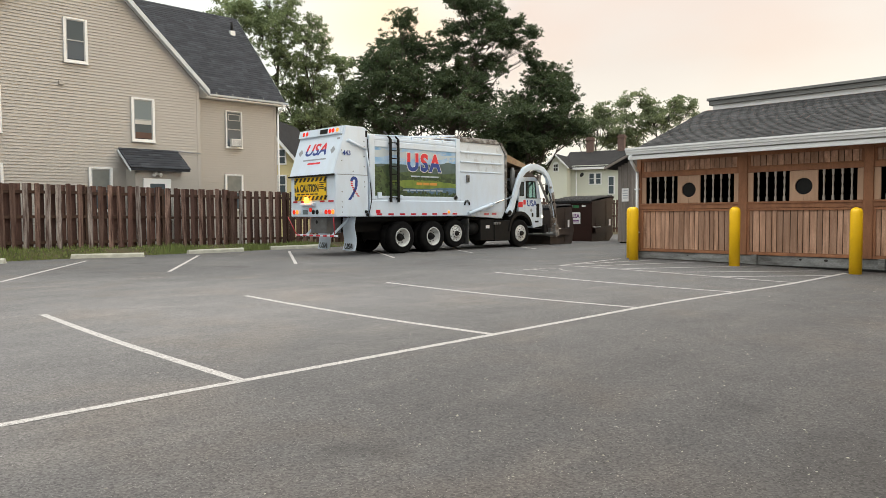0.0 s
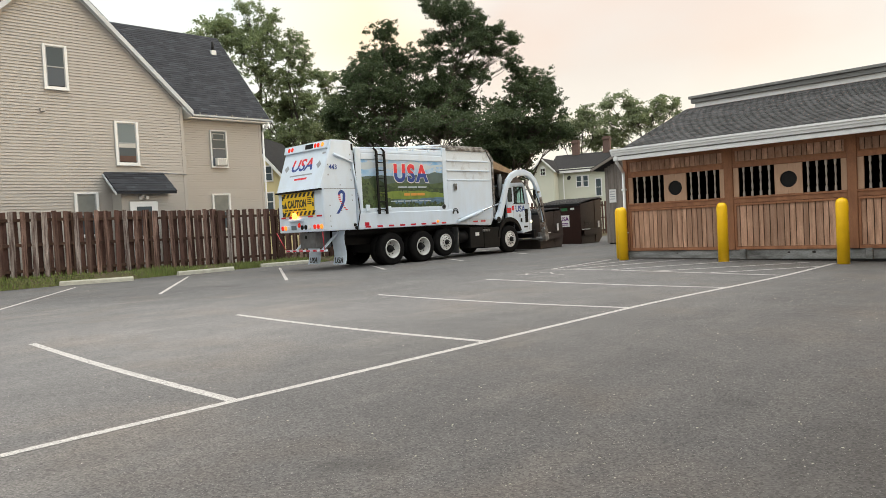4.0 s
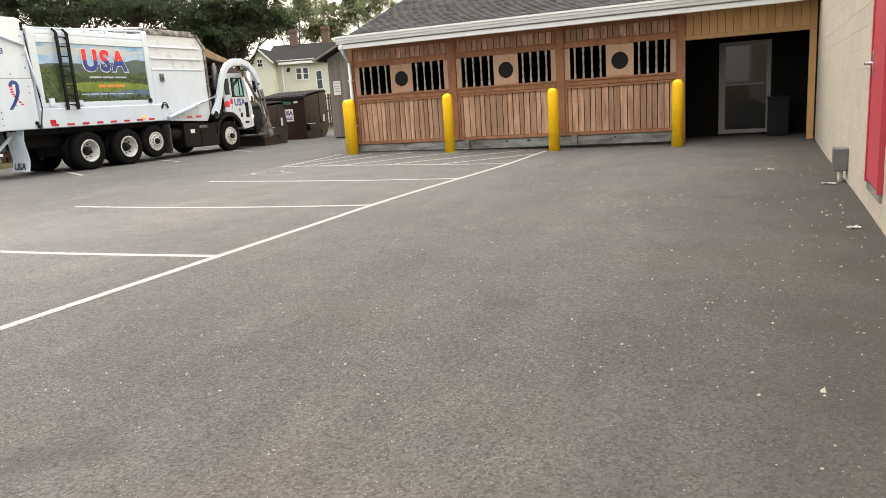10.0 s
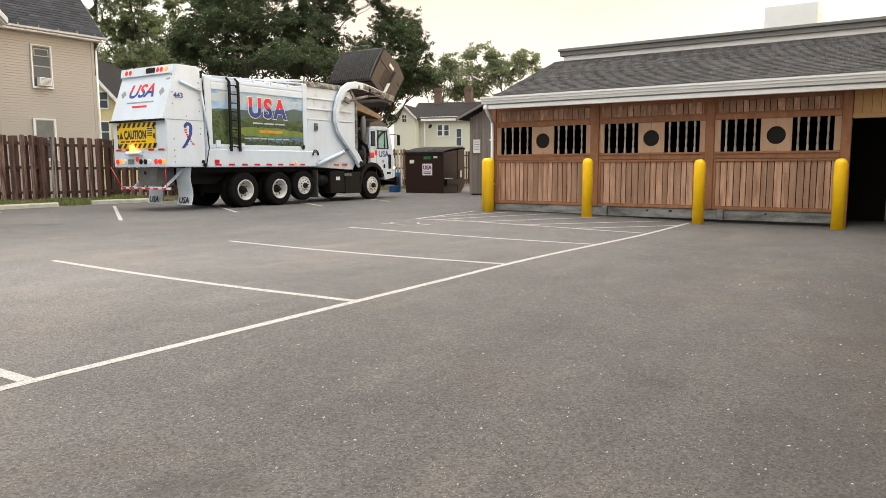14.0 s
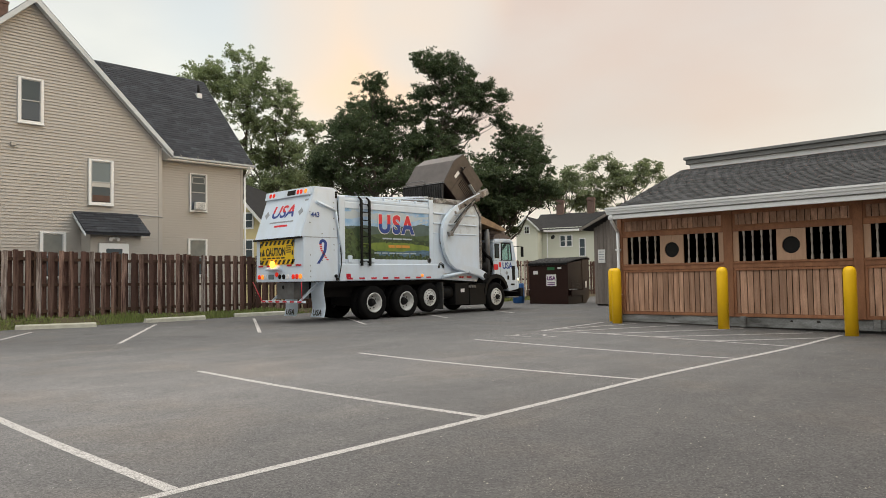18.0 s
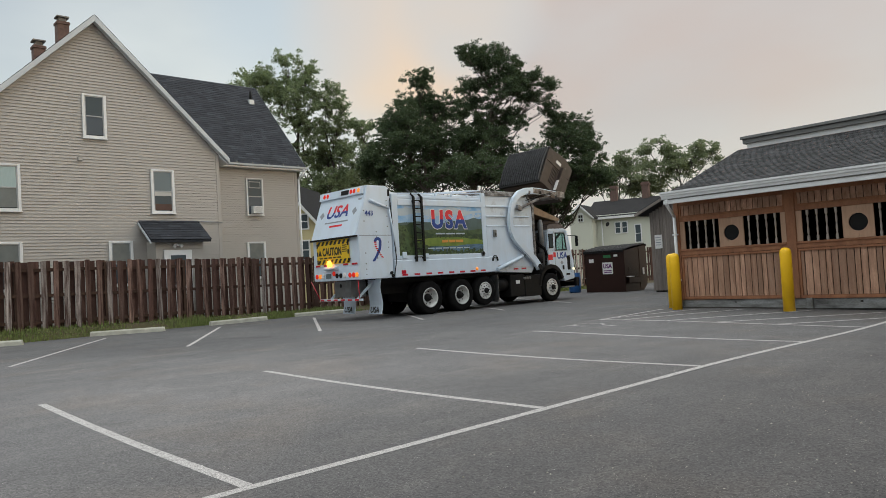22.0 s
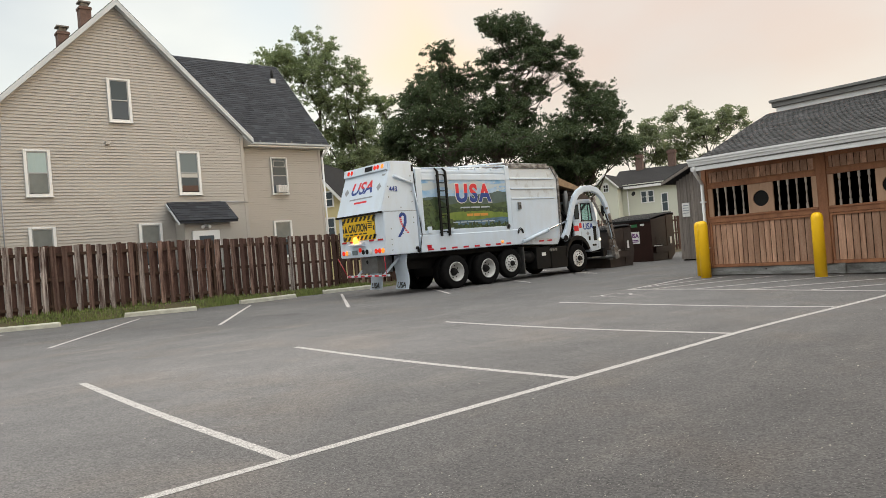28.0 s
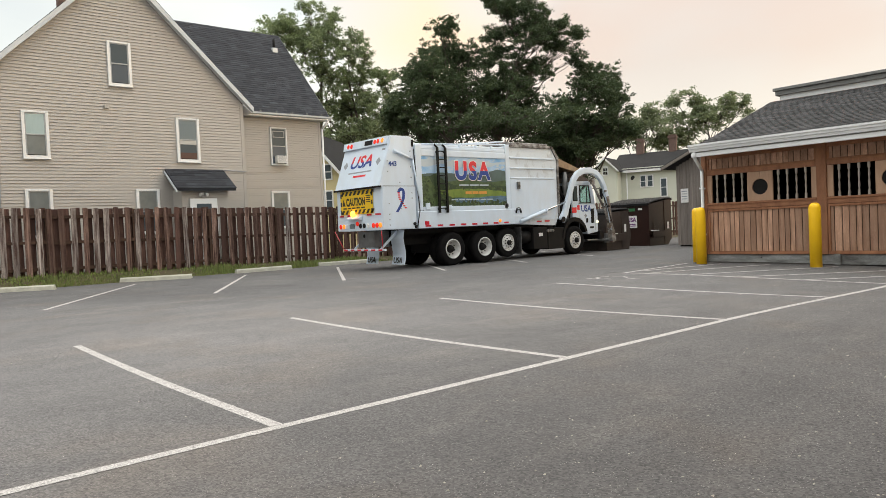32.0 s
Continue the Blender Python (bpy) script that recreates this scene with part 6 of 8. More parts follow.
def make_tailgate():
    # profile in y, z
    low = [(9.80, 1.21), (11.05, 1.21), (11.05, 2.50), (9.82, 2.50)]
    up = [(9.72, 2.47), (11.05, 2.47), (11.05, 3.90), (10.92, 3.97), (10.22, 3.97), (10.16, 3.72)]
    g = bmesh.new()
    prism(g, low, "x", TL, TR)
    bmesh.ops.bevel(g, geom=g.edges[:], offset=0.02, segments=2, affect="EDGES")
    t = part("tailgate", g, "truck_white", truck, "white tailgate")
    g = bmesh.new()
    prism(g, up, "x", TL + 0.04, TR - 0.02)
    bmesh.ops.bevel(g, geom=g.edges[:], offset=0.025, segments=2, affect="EDGES")
    part("upper_shell", g, "truck_white", t)
    # lamp bar at the top
    lb = bmesh.new()
    prism(lb, [(10.10, 3.73), (10.24, 3.73), (10.24, 3.96), (10.15, 3.96)], "x", TL + 0.06, TR - 0.10)
    part("lamp_bar", lb, "truck_white", t)
    tilt = math.atan2(0.05, 0.23)
    for x, m in ((-14.62, "red_light"), (-14.44, "red_light"), (-13.18, "red_light"), (-13.02, "red_light"), (-12.80, "amber_light")):
        part("lamp", on_rear(disc(0.07), x, 10.125, 3.845, tilt), m, t)
    part("vent", on_rear(quad(bmesh.new(), -0.2, 0.2, -0.07, 0.07, 0.02), -13.5, 10.125, 3.845, tilt), "black", t)
    # lettering on the slanted shell
    tl = math.atan2(0.44, 1.25)
    def rear_up(z):
        return 9.72 + (z - 2.47) * 0.44 / 1.25
    part("lettering", on_rear(two_tone(fitted(letters("USA", 0.62, 0.004, 0.014, 0.25), 1.14, 0.40), -0.02), -13.75, rear_up(3.30), 3.30, tl, 0.004), ["red_ink", "blue_ink"], t, "red and blue letters")
    part("text_bar", on_rear(quad(bmesh.new(), -0.62, 0.62, -0.022, 0.022), -13.72, rear_up(2.98), 2.98, tl, 0.003), "grey_ink", t)
    part("text_bar", on_rear(quad(bmesh.new(), -0.34, 0.34, -0.03, 0.03), -13.70, rear_up(2.86), 2.86, tl, 0.003), "red_ink", t)
    for x in (-14.6, -12.86):
        d = bmesh.new()
        quad(d, -0.09, 0.09, -0.09, 0.09)
        bmesh.ops.rotate(d, matrix=Matrix.Rotation(radians(45), 3, "Z"), verts=d.verts)
        part("diamond_mark", on_rear(d, x, rear_up(3.24), 3.24, tl, 0.003), "grey_ink", t)
    part("text_bar", on_rear(quad(bmesh.new(), -0.08, 0.08, -0.03, 0.03), -12.72, rear_up(3.58), 3.58, tl, 0.003), "grey_ink", t)
    # ledge between the shells
    part("ledge", box(TL + 0.0, TR - 0.01, 9.70, 9.80, 2.45, 2.50, 0.008), "black", t)
    # caution sign with hazard stripes
    s = part("caution_sign", box(-14.70, -12.95, 9.785, 9.799, 1.72, 2.44), "sign_yellow", t, "yellow and black caution sign")
    for z0, z1, k in ((1.735, 1.86, 1), (2.30, 2.425, -1)):
        x = -14.66
        while x < -13.08:
            st = bmesh.new()
            prism(st, [(x, z0), (x + 0.11, z0), (x + 0.11 + 0.10, z1), (x + 0.10, z1)] if k > 0 else [(x, z0), (x + 0.11, z0), (x + 0.21, z1), (x + 0.10, z1)], "y", 9.780, 9.785)
            part("hazard_stripe", st, "sign_black", s)
            x += 0.225
    for x0, x1 in ((-14.69, -14.62), (-13.03, -12.96)):
        for i in range(3):
            part("hazard_stripe", box(x0, x1, 9.780, 9.785, 1.74 + i * 0.25, 1.87 + i * 0.25), "sign_black", s)
    part("caution_lettering", on_rear(fitted(letters("CAUTION", 0.31, 0.004, 0.012), 1.02, 0.25), -13.86, 9.785, 2.10, 0), "sign_black", s, "black letters")
    tri = bmesh.new()
    prism(tri, [(-14.60, 1.99), (-14.42, 1.99), (-14.51, 2.20)], "y", 9.780, 9.785)
    part("warning_triangle", tri, "sign_black", s)
    for i in range(4):
        part("text_bar", box(-13.30, -13.07, 9.780, 9.785, 2.24 - i * 0.06, 2.268 - i * 0.06), "sign_black", s)
    for i in range(5):
        part("text_bar", box(-14.55 + i * 0.245, -14.36 + i * 0.245, 9.780, 9.785, 1.895, 1.935), "sign_black", s)
    # reflective tape, lamps, beacon
    for x in (-14.8, -14.35, -13.3, -12.85):
        part("reflector", box(x, x + 0.26, 9.79, 9.798, 1.66, 1.71), "red_refl", t)
    for x in (-14.50, -13.0):
        part("reflector", box(x - 0.05, x + 0.12, 9.79, 9.798, 1.66, 1.71), "sign_white", t)
    for x, m in ((-14.76, "red_light"), (-14.58, "amber_light"), (-14.42, "sign_white"), (-13.66, "black"), (-13.46, "black"), (-13.26, "sign_white"), (-12.98, "red_light"), (-12.80, "red_light"), (-12.63, "amber_light")):
        part("lamp", on_rear(disc(0.072, 0.03), x, 9.80, 1.36, 0, 0.012), m, t)
    part("lamp", on_rear(disc(0.07, 0.03), -13.82, 9.80, 1.43, 0, 0.012), "red_light", t)
    part("plate", box(-14.25, -13.98, 9.785, 9.799, 1.29, 1.43), "glass_pale", t, "small pale plate")
    bc = bmesh.new()
    lathe(bc, [(0.07, -0.03), (0.105, 0.0), (0.10, 0.05), (0.03, 0.085)], (0, 0, 0), n=16)
    part("beacon", on_rear(bc, -13.98, 9.80, 1.73, 0, 0.03), "beacon", t, "lit amber flashing lamp")
    hd = bmesh.new()
    prism(hd, [(9.80, 1.66), (9.66, 1.60), (9.66, 1.57), (9.80, 1.53)], "x", -14.25, -13.55)
    part("step_guard", hd, "truck_white", t)
    # side of the tailgate
    rng = random.Random(2)
    for i in range(16):
        y, z = 10.05 + rng.choice((0.0, 0.42, 0.85)), 1.35 + i * 0.155
        part("bolt", on_side(disc(0.018, 0.012, 8), y, z), "steel", t)
    part("fleet_number", on_side(letters("443", 0.20, 0.003, 0.004), 10.24, 3.13), "blue_ink", t, "dark blue number")
    sl = bmesh.new()
    prism(sl, [(10.97, 3.66), (11.03, 3.66), (11.03, 3.86), (10.97, 3.86)], "x", TR - 0.02, TR + 0.003)
    part("slot", sl, "black", t)
    part("seam", box(TR - 0.005, TR + 0.004, 9.86, 11.04, 2.475, 2.495), "grey_ink", t)
    # ribbon emblem: two crossing bands of stripes
    for m, w, n, end, fill, ys in (("blue_ink", 0.050, 7, 0.58, 1.0, (0.092, 0.075, -0.03, -0.18)), ("red_ink", 0.040, 8, 0.50, 0.6, (-0.092, -0.07, 0.04, 0.19))):
        def band(k):
            u = k * 3
            i = min(2, int(u))
            return 10.50 + ys[i] + (ys[i + 1] - ys[i]) * (u - i), 2.30 - end * k
        for i in range(n):
            (ya, za), (yb, zb) = band(i / n), band((i + fill) / n)
            b = bmesh.new()
            prism(b, [(ya - w, za), (ya + w, za), (yb + w, zb), (yb - w, zb)], "x", TR + 0.002, TR + (0.005 if w > 0.05 else 0.004))
            part("ribbon_stripe", b, m, t)
    tp = bmesh.new()
    for i in range(9):
        a0, a1 = math.pi * i / 9, math.pi * (i + 1) / 9
        q = [(10.50 + r * math.cos(a), 2.295 + r * math.sin(a)) for r, a in ((0.140, a0), (0.140, a1), (0.048, a1), (0.048, a0))]
        prism(tp, q, "x", TR + 0.002, TR + 0.0045)
    part("ribbon_loop", tp, "blue_ink", t)
    # lift strut of the tailgate
    st = bmesh.new()
    tube(st, (TR + 0.03, 10.27, 3.52), (TR + 0.03, 10.96, 3.29), 0.035)
    tube(st, (TR + 0.035, 10.96, 3.29), (TR + 0.035, 11.17, 2.0), 0.024)
    part("strut", st, "truck_white", t, "white tailgate strut")
    hb = bmesh.new()
    pipe(hb, [(TR + 0.02, 11.02, 3.6), (TR + 0.03, 11.08, 2.6), (TR + 0.03, 11.16, 1.75), (TR + 0.02, 11.06, 1.3)], 0.014, n=6)
    part("hose", hb, "black", t)
    for y, z in ((10.95, 1.36), (11.0, 1.27)):
        part("latch", on_side(disc(0.05, 0.06, 10), y, z, TR, 0.02), "black", t)
    # below the tailgate
    u = part("tool_box", box(-14.05, -13.20, 9.95, 10.5, 0.70, 1.19, 0.01), "steel", truck, "grey steel box under the tailgate")
    part("badge", on_rear(disc(0.06, 0.01, 12), -13.72, 9.95, 1.05), "black", u)
    bar = part("bumper_bar", box(-14.75, -12.55, 9.84, 9.92, 0.60, 0.66, 0.005), "truck_white", truck, "white bumper bar with red tape")
    for i in range(6):
        part("reflector", box(-14.7 + i * 0.37, -14.5 + i * 0.37, 9.832, 9.838, 0.605, 0.655), "red_refl", bar)
    for x in (-14.35, -12.95):
        br = bmesh.new()
        prism(br, [(9.92, 0.62), (10.6, 1.19), (10.75, 1.19), (9.95, 0.58)], "x", x - 0.02, x + 0.02)
        part("bracket", br, "truck_white", bar)
    for pts in ([(-15.3, 9.9, 1.22), (-14.72, 9.84, 0.66)], [(-12.62, 9.84, 0.66), (-12.60, 9.80, 1.20)]):
        rd = bmesh.new()
        tube(rd, pts[0], pts[1], 0.013, n=6)
        part("red_rod", rd, "red_refl", bar)
    for x0, x1, z0, z1, y in ((-13.22, -12.58, 0.16, 1.20, 10.62), (-14.6, -13.95, 0.16, 1.20, 10.62)):
        fl = bmesh.new()
        n = 8
        rows = []
        for i in range(n + 1):
            z = z0 + (z1 - z0) * i / n
            yy = y + 0.05 * math.sin(i * 0.75) - 0.06 * (1 - i / n)
            rows.append([fl.verts.new(p) for p in ((x0, yy, z), (x1, yy, z), (x1, yy + 0.012, z), (x0, yy + 0.012, z))])
        for a, b in zip(rows, rows[1:]):
            for k in range(4):
                fl.faces.new((a[k], a[(k + 1) % 4], b[(k + 1) % 4], b[k]))
        fl.faces.new(rows[0])
        fl.faces.new(rows[-1])
        bmesh.ops.recalc_face_normals(fl, faces=fl.faces[:])
        f = part("mud_flap", fl, "truck_white", truck, "white rubber mud flap")
        part("flap_lettering", on_rear(letters("USA", 0.24, 0.004, 0.005, 0.2), (x0 + x1) / 2, y - 0.05, 0.28, 0.10, 0.02), "sign_black", f)


def make_body():
    g = bmesh.new()
    prism(g, [(11.09, 1.25), (15.05, 1.25), (15.05, 3.72), (11.09, 3.72)], "x", TL + 0.04, TR - 0.04)
    b = part("body", g, "truck_white", truck, "white packer body")
    part("roof_plate", box(TL + 0.15, TR - 0.15, 11.1, 15.05, 3.72, 3.80, 0.02), "truck_grimy", b)
    # frame round the mural
    for y0, y1, z0, z1 in ((11.10, 11.32, 1.75, 3.74), (14.92, 15.12, 1.25, 3.88), (11.32, 14.92, 3.40, 3.58), (11.32, 14.92, 1.70, 1.86)):
        part("side_frame", box(TR - 0.05, TR, y0, y1, z0, z1, 0.008), "truck_white", b)
    sk = bmesh.new()
    prism(sk, [(TR - 0.05, 1.76), (TR + 0.02, 1.70), (TR + 0.02, 1.22), (TR - 0.05, 1.20)], "y", 11.10, 15.55)
    part("skirt", sk, "truck_white", b, "white lower skirt")
    sk = bmesh.new()
    prism(sk, [(15.55, 1.22), (15.55, 1.6), (15.15, 1.72), (15.15, 1.22)], "x", TR - 0.04, TR + 0.018)
    part("skirt_end", sk, "truck_white", b)
    for i in range(8):
        part("reflector", box(TR + 0.021, TR + 0.025, 11.35 + i * 0.48, 11.57 + i * 0.48, 1.25, 1.305), "red_refl", b)
    part("reflector", box(TR + 0.021, TR + 0.025, 11.33, 11.50, 1.31, 1.42), "red_refl", b)
    mk = bmesh.new()
    lathe(mk, [(0.05, 0), (0.05, 0.03), (0.02, 0.06)], (TR + 0.02, 14.52, 1.34), "x", n=12)
    part("marker_lamp", mk, "amber_light", b)
    # rail along the top edge
    rl = bmesh.new()
    cuboid(rl, TR - 0.10, TR - 0.02, 11.2, 15.0, 3.62, 3.70, 0.008)
    part("rail", rl, "truck_white", b)
    rl = bmesh.new()
    tube(rl, (TR - 0.06, 11.4, 3.76), (TR - 0.06, 15.0, 3.88), 0.022)
    tube(rl, (TR - 0.35, 13.2, 3.86), (TR - 0.35, 15.2, 4.02), 0.03)
    part("roof_rail", rl, "truck_white", b)
    for y in (12.9, 13.6, 14.3):
        part("rail_bracket", box(TR - 0.08, TR - 0.02, y, y + 0.06, 3.70, 3.80), "truck_white", b)
    # mural, built up in flat layers
    mur = part("mural", box(TR - 0.04, TR - 0.030, 11.32, 14.92, 1.86, 3.40), "mural_sky", b, "printed landscape mural with hills and a lake")

    def layer(name, material, top, bottom, k, y0=11.32, y1=14.92):
        n = 30
        ys = [y0 + (y1 - y0) * i / n for i in range(n + 1)]
        bm = bmesh.new()
        x = TR - 0.030 + 0.003 * k
        a = [bm.verts.new((x, y, max(1.86, min(3.4, bottom(y))))) for y in ys]
        c = [bm.verts.new((x, y, max(1.86, min(3.4, top(y))))) for y in ys]
        for i in range(n):
            if c[i].co.z - a[i].co.z > 1e-4 or c[i + 1].co.z - a[i + 1].co.z > 1e-4:
                bm.faces.new((a[i], a[i + 1], c[i + 1], c[i]))
        bmesh.ops.dissolve_degenerate(bm, dist=1e-4, edges=bm.edges[:])
        part(name, bm, material, mur)

    def wav(y, f, s, a):
        return a * noise.noise((y * f, s, 0.3))

    layer("cloud", "mural_cloud", lambda y: 3.30 + wav(y, 1.3, 2, 0.16), lambda y: 3.16 + wav(y, 1.1, 7, 0.16), 0.5)
    layer("far_hill", "mural_far", lambda y: 2.88 + 0.14 * smooth_step(13.4, 14.3, y) + wav(y, 2.2, 1, 0.14), lambda y: 1.9, 1)
    layer("near_hill", "mural_hill", lambda y: 2.66 + 0.05 * math.sin(y * 2) + wav(y, 1.7, 4, 0.16), lambda y: 1.85, 2)
    layer("forest", "mural_wood", lambda y: 2.52 + 0.30 * smooth_step(12.6, 11.9, y) + wav(y, 6, 9, 0.09), lambda y: 1.85, 3)
    layer("meadow", "mural_meadow", lambda y: 2.30 + 0.10 * math.sin((y - 11.5) * 0.9) + wav(y, 2.5, 5, 0.04), lambda y: 2.12 + wav(y, 2, 6, 0.04), 4)
    layer("lake", "mural_lake", lambda y: 2.10 + 0.07 * smooth_step(13, 14.5, y) + wav(y, 3, 8, 0.03), lambda y: 1.86, 4.5, 12.6)
    layer("reed_bed", "mural_wood", lambda y: 1.96 + wav(y, 7, 3, 0.11), lambda y: 1.86, 5.5)
    layer("bush", "mural_hill", lambda y: 2.75 - 0.9 * smooth_step(11.5, 12.3, y) + wav(y, 5, 12, 0.12), lambda y: 1.86, 6, 11.32, 12.4)
    # leafy edges, tree line, reeds and clouds printed over the layers
    rng = random.Random(31)

    def blot(bm, y, z, r, flat, k):
        x = TR - 0.030 + 0.003 * k
        n = 7
        ring = []
        for i in range(n):
            a, q = 2 * math.pi * i / n, r * rng.uniform(0.6, 1.25)
            ring.append(bm.verts.new((x, min(14.91, max(11.33, y + q * math.cos(a))), min(3.395, max(1.865, z + q * flat * math.sin(a))))))
        bm.faces.new(ring)

    leafy = bmesh.new()
    for i in range(150):
        u = rng.random() ** 1.5
        blot(leafy, 11.34 + 1.1 * u, rng.uniform(1.90, 2.85 - 0.75 * u), rng.uniform(0.03, 0.075), 0.8, 6.4 + 0.004 * i)
    for i in range(90):
        y = rng.uniform(11.7, 14.95)
        blot(leafy, y, 2.36 + 0.09 * math.sin((y - 11.5) * 0.9) + rng.gauss(0, 0.03), rng.uniform(0.02, 0.05), 0.9, 4.2 + 0.003 * i / 9)
    for i in range(90):
        blot(leafy, rng.uniform(12.3, 14.95), rng.uniform(1.88, 2.0), rng.uniform(0.02, 0.05), 1.3, 5.7 + 0.003 * i / 9)
    part("printed_foliage", leafy, "mural_leaf", mur, "printed green foliage", kind="stuff")
    cl = bmesh.new()
    for i in range(60):
        c = rng.choice(((11.75, 3.25), (12.35, 3.30), (12.6, 3.10), (14.35, 3.28), (14.7, 3.12)))
        blot(cl, c[0] + rng.gauss(0, 0.14), c[1] + rng.gauss(0, 0.045), rng.uniform(0.03, 0.09), 0.5, 0.7 + 0.003 * i / 9)
    part("printed_cloud", cl, "mural_cloud", mur, "printed pale clouds", kind="stuff")
    # lettering on the mural
    part("letter_outline", on_side(fitted(letters("USA", 0.80, 0.003, 0.050, gap=1.22), 1.60, 0.66), 13.44, 2.98, TR - 0.012), "sign_white", mur, "white outline")
    part("lettering", on_side(two_tone(fitted(letters("USA", 0.80, 0.004, 0.034, gap=1.22), 1.54, 0.61), 0.0), 13.44, 2.98, TR - 0.008), ["red_ink", "blue_ink"], mur, "red and blue letters")
    for i in range(3):
        part("text_bar", on_side(quad(bmesh.new(), -0.20, 0.20, -0.022, 0.022), 13.02 + i * 0.44, 2.52, TR - 0.009), "mural_cloud", mur)
    for y, w in ((13.2, 0.13), (13.5, 0.13), (13.83, 0.17)):
        part("text_bar", on_side(quad(bmesh.new(), -w, w, -0.042, 0.042), y, 2.28, TR - 0.009), "orange_ink", mur)
    for i in range(6):
        part("text_bar", on_side(quad(bmesh.new(), -0.13, 0.13, -0.016, 0.016), 12.6 + i * 0.31, 2.06, TR - 0.009), "mural_cloud", mur)
    # ladder
    lad = bmesh.new()
    for y0, y1 in ((11.90, 11.86), (12.22, 12.20)):
        cuboid(lad, TR + 0.05, TR + 0.10, y0 - 0.035, y0 + 0.035, 1.66, 3.66)
        tube(lad, (TR + 0.075, y0, 3.66), (TR - 0.25, y0, 3.92), 0.03)
    for i in range(8):
        tube(lad, (TR + 0.075, 11.9, 1.8 + i * 0.25), (TR + 0.075, 12.22, 1.8 + i * 0.25), 0.018, n=6)
    for z in (1.75, 3.5):
        cuboid(lad, TR, TR + 0.06, 11.88, 11.94, z, z + 0.05)
        cuboid(lad, TR, TR + 0.06, 12.18, 12.24, z, z + 0.05)
    part("ladder", lad, "black", truck, "black steel ladder")
    part("step_box", box(TR, TR + 0.05, 11.40, 11.56, 1.77, 1.97, 0.01), "truck_white", b)
    part("step_box", box(TR, TR + 0.05, 12.30, 12.44, 1.77, 1.90, 0.01), "truck_white", b)
    # hopper section
    hp = bmesh.new()
    prism(hp, [(15.12, 1.22), (17.35, 1.10), (17.55, 1.4), (17.58, 3.50), (17.25, 3.86), (15.12, 3.86)], "x", TL + 0.03, TR - 0.03)
    h = part("hopper", hp, "truck_grimy", truck, "white hopper with grimy upper edges")
    part("hopper_side", prism(bmesh.new(), [(15.13, 1.45), (17.30, 1.32), (17.45, 1.6), (17.47, 2.72), (15.13, 2.75)], "x", TR - 0.032, TR - 0.012), "truck_white", h)
    for z0, z1 in ((3.42, 3.48), (3.08, 3.13), (2.74, 2.79)):
        part("rib", box(TR - 0.03, TR + 0.01, 15.13, 17.35, z0, z1, 0.01), "truck_white", h)
    part("rib", box(TR - 0.03, TR + 0.012, 15.13, 17.2, 3.80, 3.90, 0.012), "hopper_grime", h)
    fe = bmesh.new()
    prism(fe, [(17.20, 3.90), (17.30, 3.90), (17.62, 3.52), (17.60, 1.35), (17.52, 1.35), (17.52, 3.45)], "x", TR - 0.04, TR + 0.012)
    part("front_edge", fe, "hopper_grime", h)
    rc = bmesh.new()
    cuboid(rc, TL + 0.1, TR - 0.1, 15.1, 15.25, 3.86, 4.0, 0.02)
    cuboid(rc, TL + 0.02, TL + 0.12, 15.25, 17.1, 3.86, 3.98, 0.02)
    cuboid(rc, TR - 0.12, TR - 0.02, 15.25, 17.1, 3.86, 3.98, 0.02)
    part("hopper_rim", rc, "hopper_grime", h, "grimy hopper rim")
    part("hopper_floor", box(TL + 0.12, TR - 0.12, 15.25, 17.1, 3.862, 3.87), "black", h)
    vl = part("valve_box", box(TR - 0.01, TR + 0.05, 15.42, 15.56, 2.40, 2.64, 0.01), "steel", h)
    part("valve_label", box(TR + 0.05, TR + 0.054, 15.45, 15.53, 2.44, 2.54), "sign_black", vl)
    hs = bmesh.new()
    for r in (0.14, 0.10):
        pts = [(TR + 0.04, 15.42 + r * math.cos(a), 1.58 + r * 1.3 * math.sin(a)) for a in [math.pi * i / 8 for i in range(9)]]
        pipe(hs, pts, 0.014, n=6)
    part("hoses", hs, "black", h)
    rg = bmesh.new()
    lathe(rg, [(0.085, 0), (0.085, 0.02), (0.065, 0.02), (0.065, 0.0)], (TR + 0.005, 14.88, 1.84), "x", n=16)
    part("ring", rg, "steel", h)
    for i in range(2):
        part("reflector", box(TR + 0.0, TR + 0.004, 16.35 + i * 0.42, 16.6 + i * 0.42, 1.24, 1.29), "red_refl", h)
    # canopy over the cab
    cp = bmesh.new()
    prism(cp, [(17.60, 3.54), (19.15, 3.06), (19.15, 2.98), (18.9, 2.98), (17.60, 3.24)], "x", TL + 0.15, TR - 0.08)
    part("canopy", cp, "tan", truck, "tan rusty canopy plate")
    cd = bmesh.new()
    cuboid(cd, TL + 0.2, TR - 0.15, 17.60, 17.75, 1.3, 3.25)
    part("bulkhead", cd, "black", truck)


